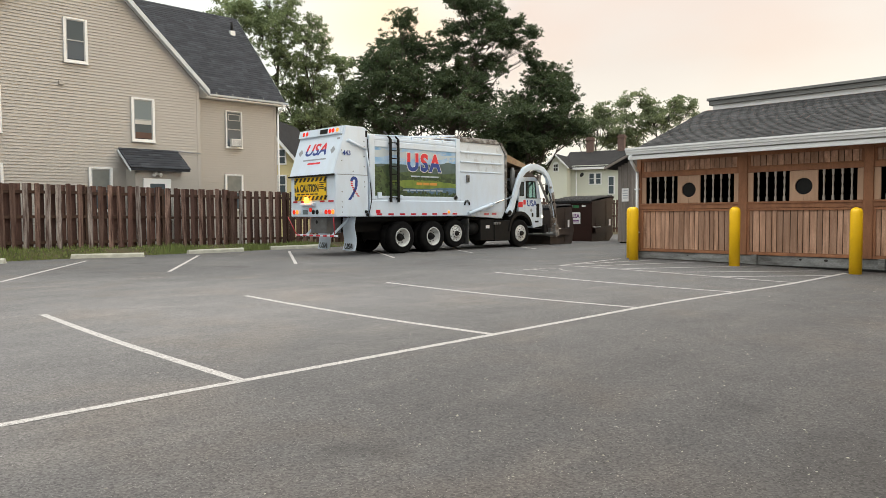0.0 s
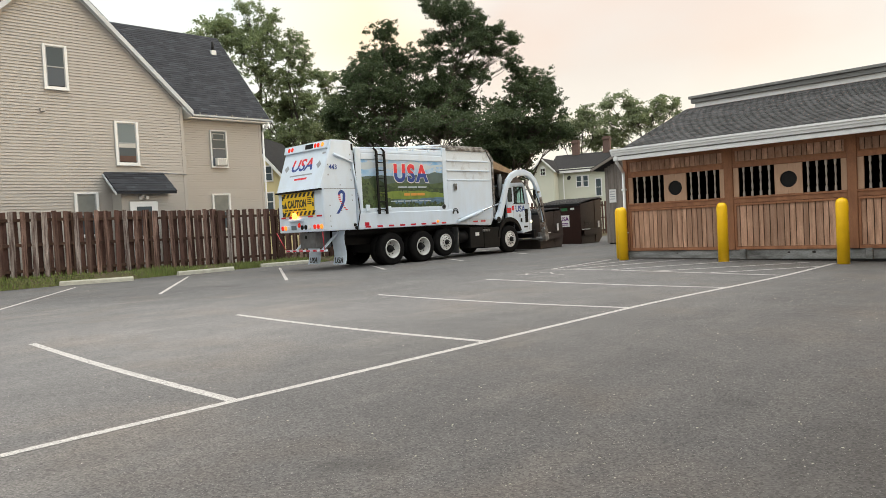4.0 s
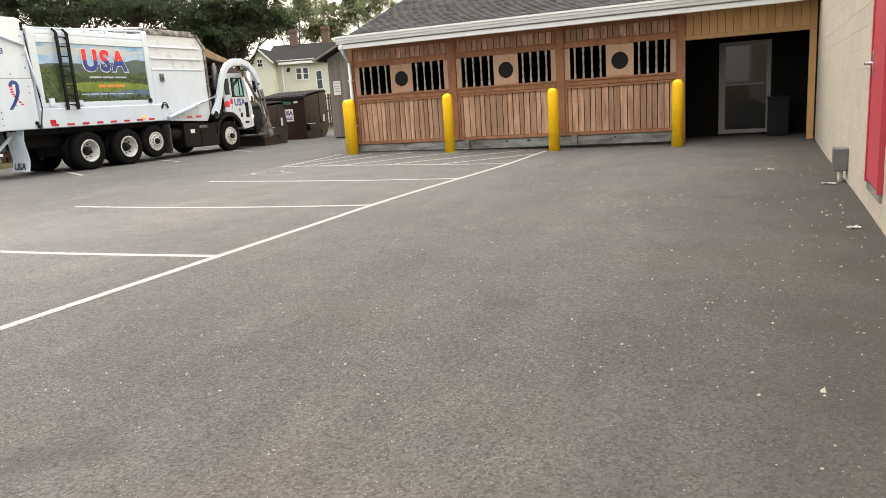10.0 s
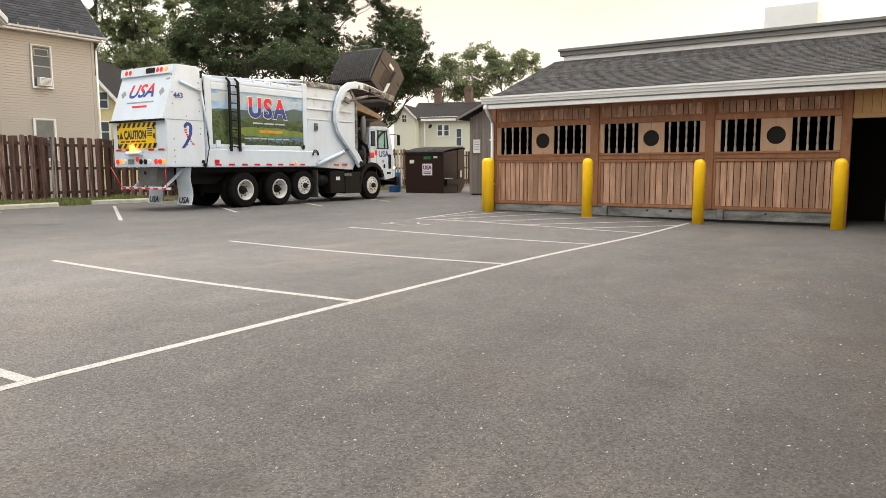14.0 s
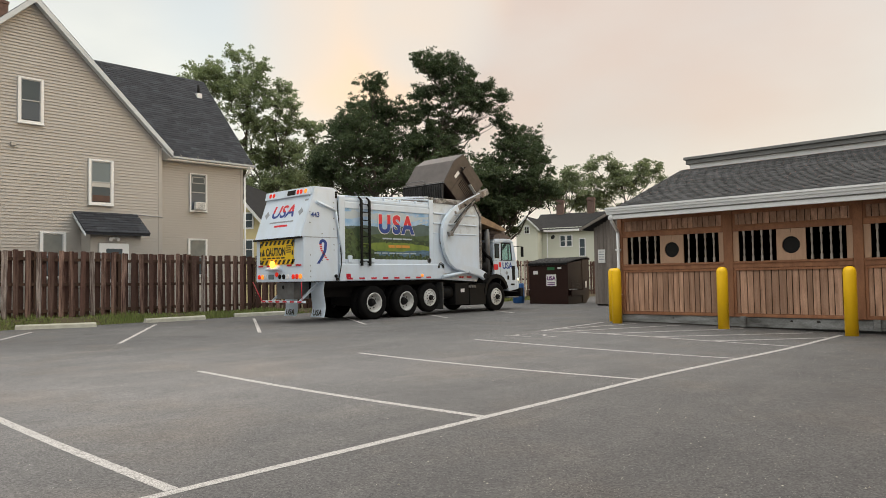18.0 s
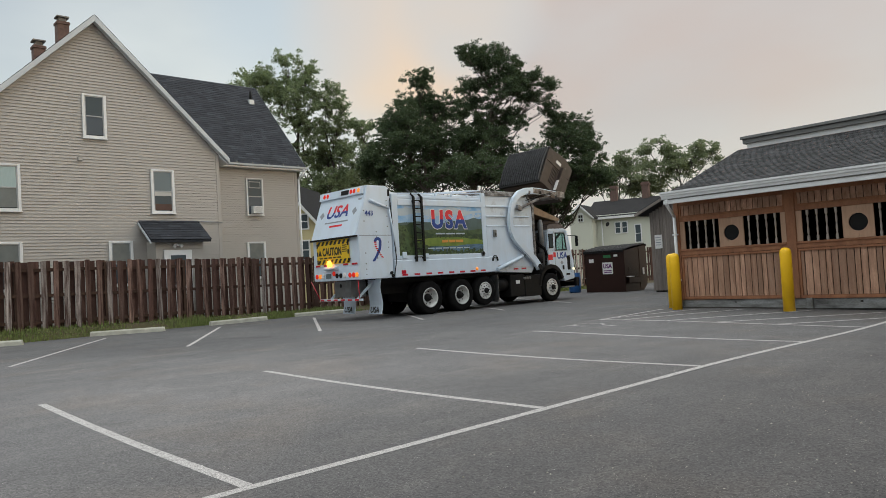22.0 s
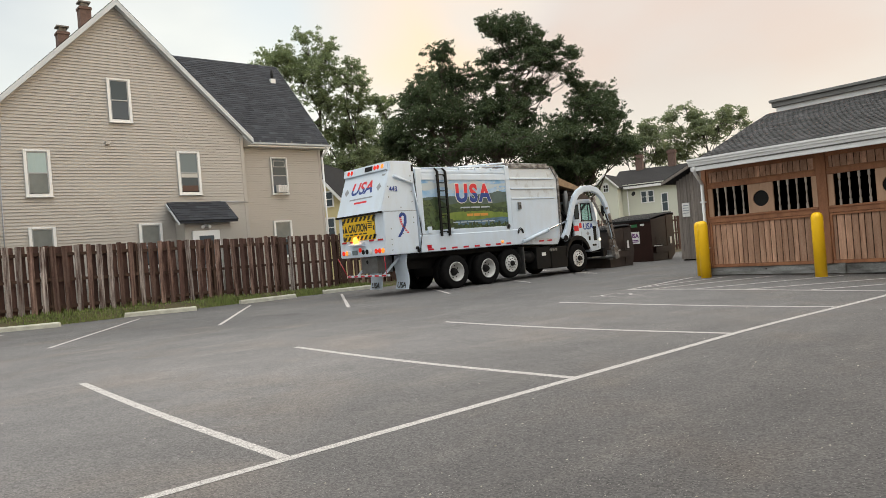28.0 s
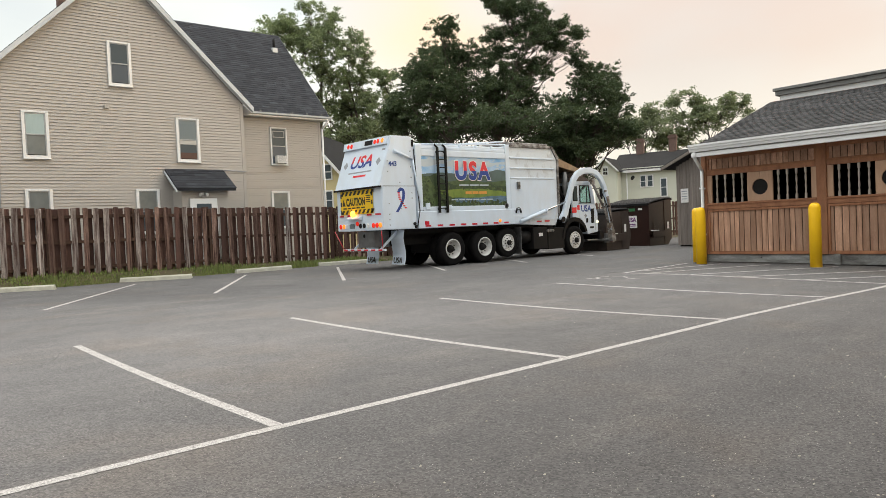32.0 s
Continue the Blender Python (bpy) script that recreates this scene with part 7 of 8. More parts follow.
def make_chassis():
    part("chassis_rail", box(-14.25, -14.05, 10.5, 20.0, 0.72, 1.1), "black", truck)
    part("chassis_rail", box(-13.40, -13.20, 10.5, 20.0, 0.72, 1.1), "black", truck)
    part("subframe", box(-14.6, -12.85, 10.6, 17.6, 1.05, 1.22), "black", truck)
    tyre = bmesh.new()
    lathe(tyre, [(0.30, -0.13), (0.44, -0.14), (0.505, -0.125), (0.522, -0.09), (0.524, 0.09), (0.505, 0.125), (0.44, 0.14), (0.30, 0.13)], (0, 0, 0), "x", n=36, cap=False)
    tyre = finish(tyre, "tyre", "rubber", True)
    dish = bmesh.new()
    lathe(dish, [(0.31, 0.125), (0.31, 0.14), (0.285, 0.145), (0.27, 0.10), (0.25, -0.02), (0.12, -0.035), (0.10, -0.035)], (0, 0, 0), "x", n=30, cap=False)
    dish = finish(dish, "rim", "rim", True)
    hub = bmesh.new()
    lathe(hub, [(0.13, -0.03), (0.12, 0.03), (0.085, 0.05), (0.085, 0.10), (0.05, 0.12)], (0, 0, 0), "x", n=18)
    for i in range(8):
        a = i * math.pi / 4
        lathe(hub, [(0.022, 0), (0.022, 0.03)], (-0.035, 0.19 * math.cos(a), 0.19 * math.sin(a)), "x", n=6)
    hub = finish(hub, "hub", "black")
    conv = bmesh.new()
    lathe(conv, [(0.31, 0.10), (0.31, 0.14), (0.285, 0.145), (0.265, 0.11), (0.20, 0.13), (0.16, 0.16), (0.10, 0.17)], (0, 0, 0), "x", n=30, cap=False)
    conv = finish(conv, "rim", "rim", True)
    chub = bmesh.new()
    lathe(chub, [(0.10, 0.16), (0.09, 0.22), (0.07, 0.24)], (0, 0, 0), "x", n=16)
    for i in range(10):
        a = i * math.pi / 5
        lathe(chub, [(0.02, 0.135), (0.02, 0.175)], (0, 0.165 * math.cos(a), 0.165 * math.sin(a)), "x", n=6)
        lathe(chub, [(0.03, 0.112), (0.03, 0.118)], (0, 0.232 * math.cos(a + 0.3), 0.232 * math.sin(a + 0.3)), "x", n=8)
    chub = finish(chub, "hub", "black")
    for side in (1, -1):
        xo = (TR - 0.19) if side > 0 else (TL + 0.19)
        for y, z, kind, sc in ((12.49, 0.522, "dual", 1), (13.87, 0.522, "dual", 1), (14.96, 0.60, "tag", 0.93), (18.47, 0.522, "steer", 1)):
            spin = pose(xo - TC, y - 14.0, z, (y * 137) % 60, 0, 0)
            w = piece("wheel", tyre, truck, spin @ Matrix.Scale(side * sc, 4, (1, 0, 0)) @ Matrix.Scale(sc, 4, (0, 1, 0)) @ Matrix.Scale(sc, 4, (0, 0, 1)))
            piece("rim", dish if kind == "dual" else conv, w, Matrix())
            piece("hub", hub if kind == "dual" else chub, w, Matrix())
            if kind == "dual":
                piece("wheel", tyre, truck, pose(xo - side * 0.33 - TC, y - 14.0, z))
    for y, z in ((12.49, 0.52), (13.87, 0.52), (14.96, 0.60), (18.47, 0.52)):
        part("axle", tube(bmesh.new(), (TL + 0.3, y, z), (TR - 0.3, y, z), 0.09), "black", truck)
    # black boxes added between the wheels to block light under the truck
    for y in (12.49, 13.87, 14.96):
        part("suspension", box(-14.3, -13.15, y - 0.35, y + 0.35, 0.42, 0.95, 0.03), "black", truck)
    part("gearbox", box(-14.2, -13.3, 15.8, 17.9, 0.35, 0.95, 0.05), "black", truck)
    part("engine", box(-14.4, -13.1, 17.7, 19.6, 0.5, 1.25, 0.05), "black", truck)
    # tanks, boxes and flaps between the axles
    part("mud_flap", box(-13.1, TR - 0.05, 15.58, 15.60, 0.18, 1.1), "steel", truck, "grey mud flap")
    tk = bmesh.new()
    lathe(tk, [(0.02, -0.28), (0.22, -0.26), (0.22, 0.26), (0.02, 0.28)], (TR - 0.34, 15.92, 0.74), "y", n=24)
    part("air_tank", tk, "black", truck)
    bx = part("battery_box", box(-13.05, TR - 0.06, 16.22, 16.95, 0.30, 1.06, 0.015), "black", truck, "black battery box")
    part("label", box(TR - 0.06, TR - 0.056, 16.5, 16.7, 0.74, 0.86), "sign_white", bx)
    for i in range(3):
        part("fitting", lathe(bmesh.new(), [(0.05, 0), (0.05, 0.12)], (TR - 0.12, 16.95 + i * 0.13, 0.92), "x", n=10), "steel", truck)
    part("tank_box", box(-13.15, TR - 0.05, 16.97, 17.86, 0.26, 1.02, 0.02), "black", truck, "black fuel tank box")


def make_cab():
    x1, x0 = TR - 0.10, TL + 0.10
    prof = [(18.42, 1.30), (18.42, 1.86), (19.80, 1.86), (19.86, 1.62), (19.92, 1.5), (19.92, 0.78), (19.30, 0.70), (19.12, 1.05), (18.85, 1.30)]
    g = bmesh.new()
    prism(g, prof, "x", x0, x1)
    prism(g, [(18.42, 2.54), (18.50, 2.68), (19.45, 2.70), (19.62, 2.58), (19.63, 2.54)], "x", x0, x1)
    for a, b in ((x0, x0 + 0.06), (x1 - 0.06, x1)):
        cuboid(g, a, b, 18.42, 18.87, 1.862, 2.538)
        prism(g, [(19.53, 1.862), (19.79, 1.862), (19.63, 2.538), (19.43, 2.538)], "x", a, b)
    cuboid(g, x0 + 0.062, x1 - 0.062, 18.42, 18.47, 1.862, 2.538)
    bmesh.ops.bevel(g, geom=[e for e in g.edges if e.calc_length() > 0.05], offset=0.025, segments=2, affect="EDGES")
    c = part("cab", g, "truck_white", truck, "white low-entry cab")
    rf = bmesh.new()
    prism(rf, [(18.44, 2.66), (18.50, 2.80), (18.78, 2.88), (19.3, 2.84), (19.55, 2.70), (19.5, 2.66)], "x", x0 + 0.03, x1 - 0.03)
    part("roof", rf, "brown_grime", c, "grimy brown cab roof")
    # windows
    for y0, y1, z0, z1 in ((18.47, 18.73, 1.95, 2.50),):
        f = bmesh.new()
        prism(f, [(y0, z0), (y1, z0), (y1, z1), (y0, z1)], "x", x1 + 0.001, x1 + 0.012)
        wi = part("window", f, "black", c, "black rubber window surround")
        gl = bmesh.new()
        prism(gl, [(y0 + 0.04, z0 + 0.04), (y1 - 0.04, z0 + 0.04), (y1 - 0.04, z1 - 0.04), (y0 + 0.04, z1 - 0.04)], "x", x1 + 0.013, x1 + 0.017)
        part("pane", gl, "cab_glass", wi)
    # door windows and windscreen that one can see through
    for a, b in ((x0 + 0.02, x0 + 0.026), (x1 - 0.026, x1 - 0.02)):
        part("pane", prism(bmesh.new(), [(18.872, 1.864), (19.528, 1.864), (19.428, 2.536), (18.872, 2.536)], "x", a, b), "clear_glass", c, "clear door glass")
    rub = bmesh.new()
    for q in ([(18.872, 1.864), (19.528, 1.864), (19.52, 1.90), (18.872, 1.90)], [(18.872, 2.50), (19.432, 2.50), (19.428, 2.536), (18.872, 2.536)], [(18.872, 1.902), (18.91, 1.902), (18.91, 2.498), (18.872, 2.498)],
              [(19.48, 1.902), (19.52, 1.902), (19.434, 2.498), (19.394, 2.498)], [(19.28, 1.902), (19.31, 1.902), (19.31, 2.498), (19.28, 2.498)]):
        prism(rub, q, "x", x1 - 0.018, x1 + 0.006)
    part("window", rub, "black", c, "black rubber window surround")
    part("seat", box(x1 - 0.75, x1 - 0.30, 18.52, 18.68, 1.75, 2.30, 0.04), "black", c, "dark cab seat")
    ws = bmesh.new()
    prism(ws, [(19.60, 2.535), (19.76, 1.864), (19.77, 1.864), (19.61, 2.535)], "x", x0 + 0.065, x1 - 0.065)
    part("windscreen", ws, "clear_glass", c, "clear windscreen")
    part("lower_window", box(x1 + 0.001, x1 + 0.012, 19.50, 19.68, 1.12, 1.66, 0.004), "black", c, "dark lower door window")
    for y0, y1, z0, z1 in ((18.79, 18.80, 0.85, 2.58), (19.74, 19.75, 0.82, 1.7)):
        part("door_seam", box(x1, x1 + 0.004, y0, y1, z0, z1), "grey_ink", c)
    part("lettering", on_side(letters("USA", 0.33, 0.003, 0.008), 19.22, 1.66, x1), "blue_ink", c)
    part("emblem", box(x1 + 0.002, x1 + 0.005, 18.40, 18.66, 1.52, 1.72), "red_ink", c)
    part("emblem", box(x1 + 0.002, x1 + 0.005, 18.70, 18.84, 1.62, 1.80), "red_ink", c)
    d = bmesh.new()
    quad(d, -0.06, 0.06, -0.06, 0.06)
    bmesh.ops.rotate(d, matrix=Matrix.Rotation(radians(45), 3, "Z"), verts=d.verts)
    part("diamond_mark", on_side(d, 19.18, 1.40, x1), "grey_ink", c)
    part("handle", box(x1, x1 + 0.03, 19.20, 19.29, 1.14, 1.30, 0.01), "black", c)
    part("handle", box(x1, x1 + 0.03, 19.40, 19.62, 0.92, 0.99, 0.01), "black", c)
    mi = bmesh.new()
    tube(mi, (x1, 19.62, 2.42), (x1 + 0.22, 19.85, 2.40), 0.014, n=6)
    cuboid(mi, x1 + 0.16, x1 + 0.30, 19.84, 19.88, 2.0, 2.40, 0.02)
    part("mirror", mi, "black", c, "black side mirror")
    # fender, step, bumper, lamps
    fd = bmesh.new()
    outer = [(18.47 + 0.72 * math.cos(a), 0.62 + 0.74 * math.sin(a)) for a in [math.pi * i / 10 for i in range(1, 11)]]
    inner = [(18.47 + 0.62 * math.cos(a), 0.60 + 0.62 * math.sin(a)) for a in [math.pi * i / 10 for i in range(1, 11)]]
    prism(fd, outer + inner[::-1], "x", TR - 0.55, TR - 0.02)
    part("fender", fd, "black", truck, "black front fender")
    part("step", box(x1 - 0.3, x1 + 0.03, 19.25, 19.85, 0.45, 0.50, 0.008), "steel", truck)
    part("step", box(x1 - 0.3, x1 + 0.03, 19.30, 19.80, 0.66, 0.70, 0.008), "black", truck)
    part("front_bumper", box(x0 - 0.05, x1 + 0.05, 19.95, 20.12, 0.48, 0.82, 0.02), "black", truck)
    hl = bmesh.new()
    lathe(hl, [(0.10, 0), (0.10, 0.06), (0.06, 0.09)], (x1 - 0.15, 19.93, 1.15), "y", n=16)
    part("headlight", hl, "headlight", truck, "lit headlight")
    part("side_lamp", lathe(bmesh.new(), [(0.05, 0), (0.05, 0.03), (0.02, 0.04)], (x1, 19.86, 1.15), "x", n=14), "headlight", truck)
    part("cab_back", box(x0 + 0.1, x1 - 0.36, 17.80, 18.40, 0.9, 2.55, 0.03), "black", truck, "dark gear behind the cab")
    ch = bmesh.new()
    lathe(ch, [(0.03, -0.75), (0.15, -0.72), (0.20, -0.62), (0.20, 0.62), (0.15, 0.72), (0.03, 0.75)], (TR - 1.0, 18.95, 2.93), "x", n=18)
    for v in ch.verts:
        v.co.y = 18.95 + (v.co.y - 18.95) * 2.6
    part("roof_canister", ch, "brown_grime", truck, "brown rounded housing over the cab", smooth=True)
    # stack and filter behind the cab
    st = bmesh.new()
    lathe(st, [(0.10, 1.2), (0.10, 2.9), (0.07, 2.95), (0.07, 3.02)], (TR - 0.16, 18.12, 0), n=16)
    part("exhaust_stack", st, "steel", truck)
    af = bmesh.new()
    lathe(af, [(0.02, -0.05), (0.20, -0.05), (0.20, 0.28), (0.02, 0.28)], (TR - 0.36, 18.05, 1.62), "x", n=20)
    part("air_filter", af, "black", truck)
    tb = bmesh.new()
    pipe(tb, [(TR - 0.2, 17.80, 2.35), (TR - 0.08, 17.95, 2.05), (TR - 0.05, 18.15, 1.95), (TR - 0.08, 18.28, 1.7), (TR - 0.12, 18.2, 1.35)], 0.06)
    part("intake_hose", tb, "rubber", truck)


def mat_clear(name, tint, gloss):
    m = bpy.data.materials.new(name)
    m.use_nodes = True
    nt = m.node_tree
    tr, gl, ms = nt.nodes.new("ShaderNodeBsdfTransparent"), nt.nodes.new("ShaderNodeBsdfGlossy"), nt.nodes.new("ShaderNodeMixShader")
    tr.inputs[0].default_value = (*tint, 1)
    gl.inputs["Roughness"].default_value = 0.03
    ms.inputs[0].default_value = gloss
    nt.links.new(tr.outputs[0], ms.inputs[1])
    nt.links.new(gl.outputs[0], ms.inputs[2])
    nt.links.new(ms.outputs[0], nt.nodes["Material Output"].inputs[0])
    return m


M["clear_glass"] = mat_clear("clear_cab_glass", (0.72, 0.82, 0.80), 0.10)
M["cab_glass"] = mat_glass("cab_glass", (0.050, 0.062, 0.062), 0.08, 0.4)
M["mural_sky"] = mat("mural_sky", (0.17, 0.38, 0.66), 0.4, vary=0.9, noise_scale=2.2, dark=(0.55, 0.66, 0.76))
M["mural_cloud"] = mat("mural_cloud", (0.50, 0.56, 0.60), 0.45, vary=0.5, noise_scale=4, dark=(0.36, 0.46, 0.55))
M["mural_far"] = mat("mural_far_hills", (0.085, 0.130, 0.125), 0.45, vary=0.6, noise_scale=3, dark=(0.035, 0.055, 0.045))
M["mural_hill"] = mat("mural_hills", (0.075, 0.120, 0.045), 0.45, vary=0.8, noise_scale=6, dark=(0.026, 0.046, 0.020))
M["mural_wood"] = mat("mural_woods", (0.020, 0.045, 0.020), 0.45, vary=0.8, noise_scale=9, dark=(0.05, 0.085, 0.03))
M["mural_meadow"] = mat("mural_meadow", (0.200, 0.270, 0.045), 0.45, vary=0.8, noise_scale=4, dark=(0.090, 0.150, 0.026))
M["mural_leaf"] = mat("mural_foliage", (0.060, 0.095, 0.030), 0.45, vary=0.7, noise_scale=5, dark=(0.020, 0.036, 0.014), by_island=0.7)
M["mural_lake"] = mat("mural_lake", (0.11, 0.20, 0.32), 0.4, vary=0.8, noise_scale=4, dark=(0.03, 0.06, 0.06), streak=(1, 1, 5))
M["orange_ink"] = mat("orange_ink", (0.62, 0.28, 0.05), 0.5)

make_tailgate()
make_body()
make_chassis()
make_cab()


# ---------------------------------------------------------------- lifting arms
def arm_shape(bm, x0, x1):
    """The goose-neck arm with the forks down, pulled across its thickness."""
    mid = [(17.56, 1.24, 0.15), (17.78, 1.56, 0.14), (17.98, 2.02, 0.125), (18.16, 2.46, 0.12), (18.30, 2.72, 0.12), (18.52, 2.93, 0.12), (18.83, 3.05, 0.12), (19.29, 3.07, 0.12),
           (19.66, 2.97, 0.12), (19.92, 2.76, 0.12), (20.10, 2.46, 0.12), (20.22, 2.10, 0.12), (20.33, 1.60, 0.115), (20.43, 1.05, 0.10), (20.50, 0.75, 0.085), (20.55, 0.36, 0.08)]
    left, right = [], []
    for i, (y, z, w) in enumerate(mid):
        a, b = mid[max(0, i - 1)], mid[min(len(mid) - 1, i + 1)]
        d = Vector((b[0] - a[0], b[1] - a[1])).normalized()
        left.append((y - d.y * w, z + d.x * w))
        right.append((y + d.y * w, z - d.x * w))
    rows = []
    for l, r in zip(left, right):
        rows.append([bm.verts.new((x, p[0], p[1])) for x, p in ((x0, l), (x1, l), (x1, r), (x0, r))])
    for a, b in zip(rows, rows[1:]):
        for k in range(4):
            bm.faces.new((a[k], a[(k + 1) % 4], b[(k + 1) % 4], b[k]))
    bm.faces.new(rows[0])
    bm.faces.new(rows[-1])
    bmesh.ops.recalc_face_normals(bm, faces=bm.faces[:])
    for f in bm.faces:
        c = f.calc_center_median()
        f.material_index = 1 if c.y > 20.0 and c.z < 1.95 else 0
    es = [e for e in bm.edges if abs(e.calc_face_angle(0)) > 1.2]
    bmesh.ops.bevel(bm, geom=es, offset=0.03, segments=2, affect="EDGES")
    return bm


ARMS, RAMS, RODS = [], [], []
RAM_FOOT, RAM_HEAD = (15.45, 1.28), (17.93, 1.95)
for x0, x1 in ((TR + 0.022, TR + 0.155), (TL - 0.155, TL - 0.022)):
    xm = (x0 + x1) / 2
    a = part("lift_arm", arm_shape(bmesh.new(), x0, x1), ["truck_white", "worn_steel"], truck, "white goose-neck lifting arm with a worn steel end", pivot=(xm, *ARM_P))
    pin = bmesh.new()
    lathe(pin, [(0.08, -0.085), (0.08, 0.085)], (xm, *TIP), "x", n=16)
    part("pin", pin, "steel", a)
    pin = bmesh.new()
    lathe(pin, [(0.10, -0.08), (0.10, 0.08)], (xm, *ARM_P), "x", n=16)
    part("pin", pin, "black", a)
    wp = bmesh.new()
    prism(wp, [(20.36, 0.80), (20.58, 0.82), (20.66, 0.40), (20.45, 0.33)], "x", x0 - 0.012, x1 + 0.012)
    part("wear_plate", wp, "worn_steel", a)
    fc = bmesh.new()
    tube(fc, (xm, 19.42, 2.62), (xm, 20.02, 1.72), 0.052, n=12)
    tube(fc, (xm, 20.02, 1.72), (xm, 20.36, 1.02), 0.030, n=10)
    cuboid(fc, xm - 0.05, xm + 0.05, 19.34, 19.50, 2.56, 2.76)
    cuboid(fc, xm - 0.06, xm + 0.06, 20.28, 20.44, 0.88, 1.10)
    part("fork_ram", fc, "worn_steel", a, "rusty fork cylinder along the arm")
    for k, (y, z) in enumerate(((20.10, 2.30), (20.26, 1.72), (20.38, 1.18))):
        part("bracket", box(x0 - 0.02, x1 + 0.025, y - 0.05, y + 0.05, z - 0.04, z + 0.04, 0.006), "black" if k % 2 else "worn_steel", a)
    hz = bmesh.new()
    pipe(hz, [(x1 + 0.01, 19.75, 2.45), (x1 + 0.02, 20.15, 1.75), (x1 + 0.02, 20.42, 1.1)], 0.016, n=6)
    part("hose", hz, "black", a)
    ARMS.append(a)
    length = math.dist(RAM_FOOT, RAM_HEAD)
    d = Vector((0, RAM_HEAD[0] - RAM_FOOT[0], RAM_HEAD[1] - RAM_FOOT[1])).normalized()
    foot, head = Vector((xm + 0.0, *RAM_FOOT)), Vector((xm + 0.0, *RAM_HEAD))
    b = bmesh.new()
    tube(b, foot, foot + d * 1.36, 0.062, n=16)
    tube(b, foot + d * 1.30, foot + d * 1.38, 0.072, n=16)
    RAMS.append(part("ram_barrel", b, "truck_white", truck, "white hydraulic cylinder", pivot=foot))
    b = bmesh.new()
    tube(b, head - d * 1.42, head, 0.036, n=12)
    RODS.append(part("ram_rod", b, "chrome", truck, "chrome piston rod", pivot=head))
cb = bmesh.new()
tube(cb, (TL - 0.02, *TIP), (TR + 0.02, *TIP), 0.07)
for x in (TR - 0.20, TL + 0.20):
    cuboid(cb, x - 0.05, x + 0.05, TIP[0] - 0.05, TIP[0] + 0.16, TIP[1] - 0.12, TIP[1] + 0.25)
    prism(cb, [(TIP[0] + 0.05, 0.40), (TIP[0] + 1.30, 0.44), (TIP[0] + 1.32, 0.47), (TIP[0] + 0.05, 0.56)], "x", x - 0.045, x + 0.045)
forks = part("forks", cb, "steel", truck, "worn steel fork carriage", pivot=(TC, *TIP))


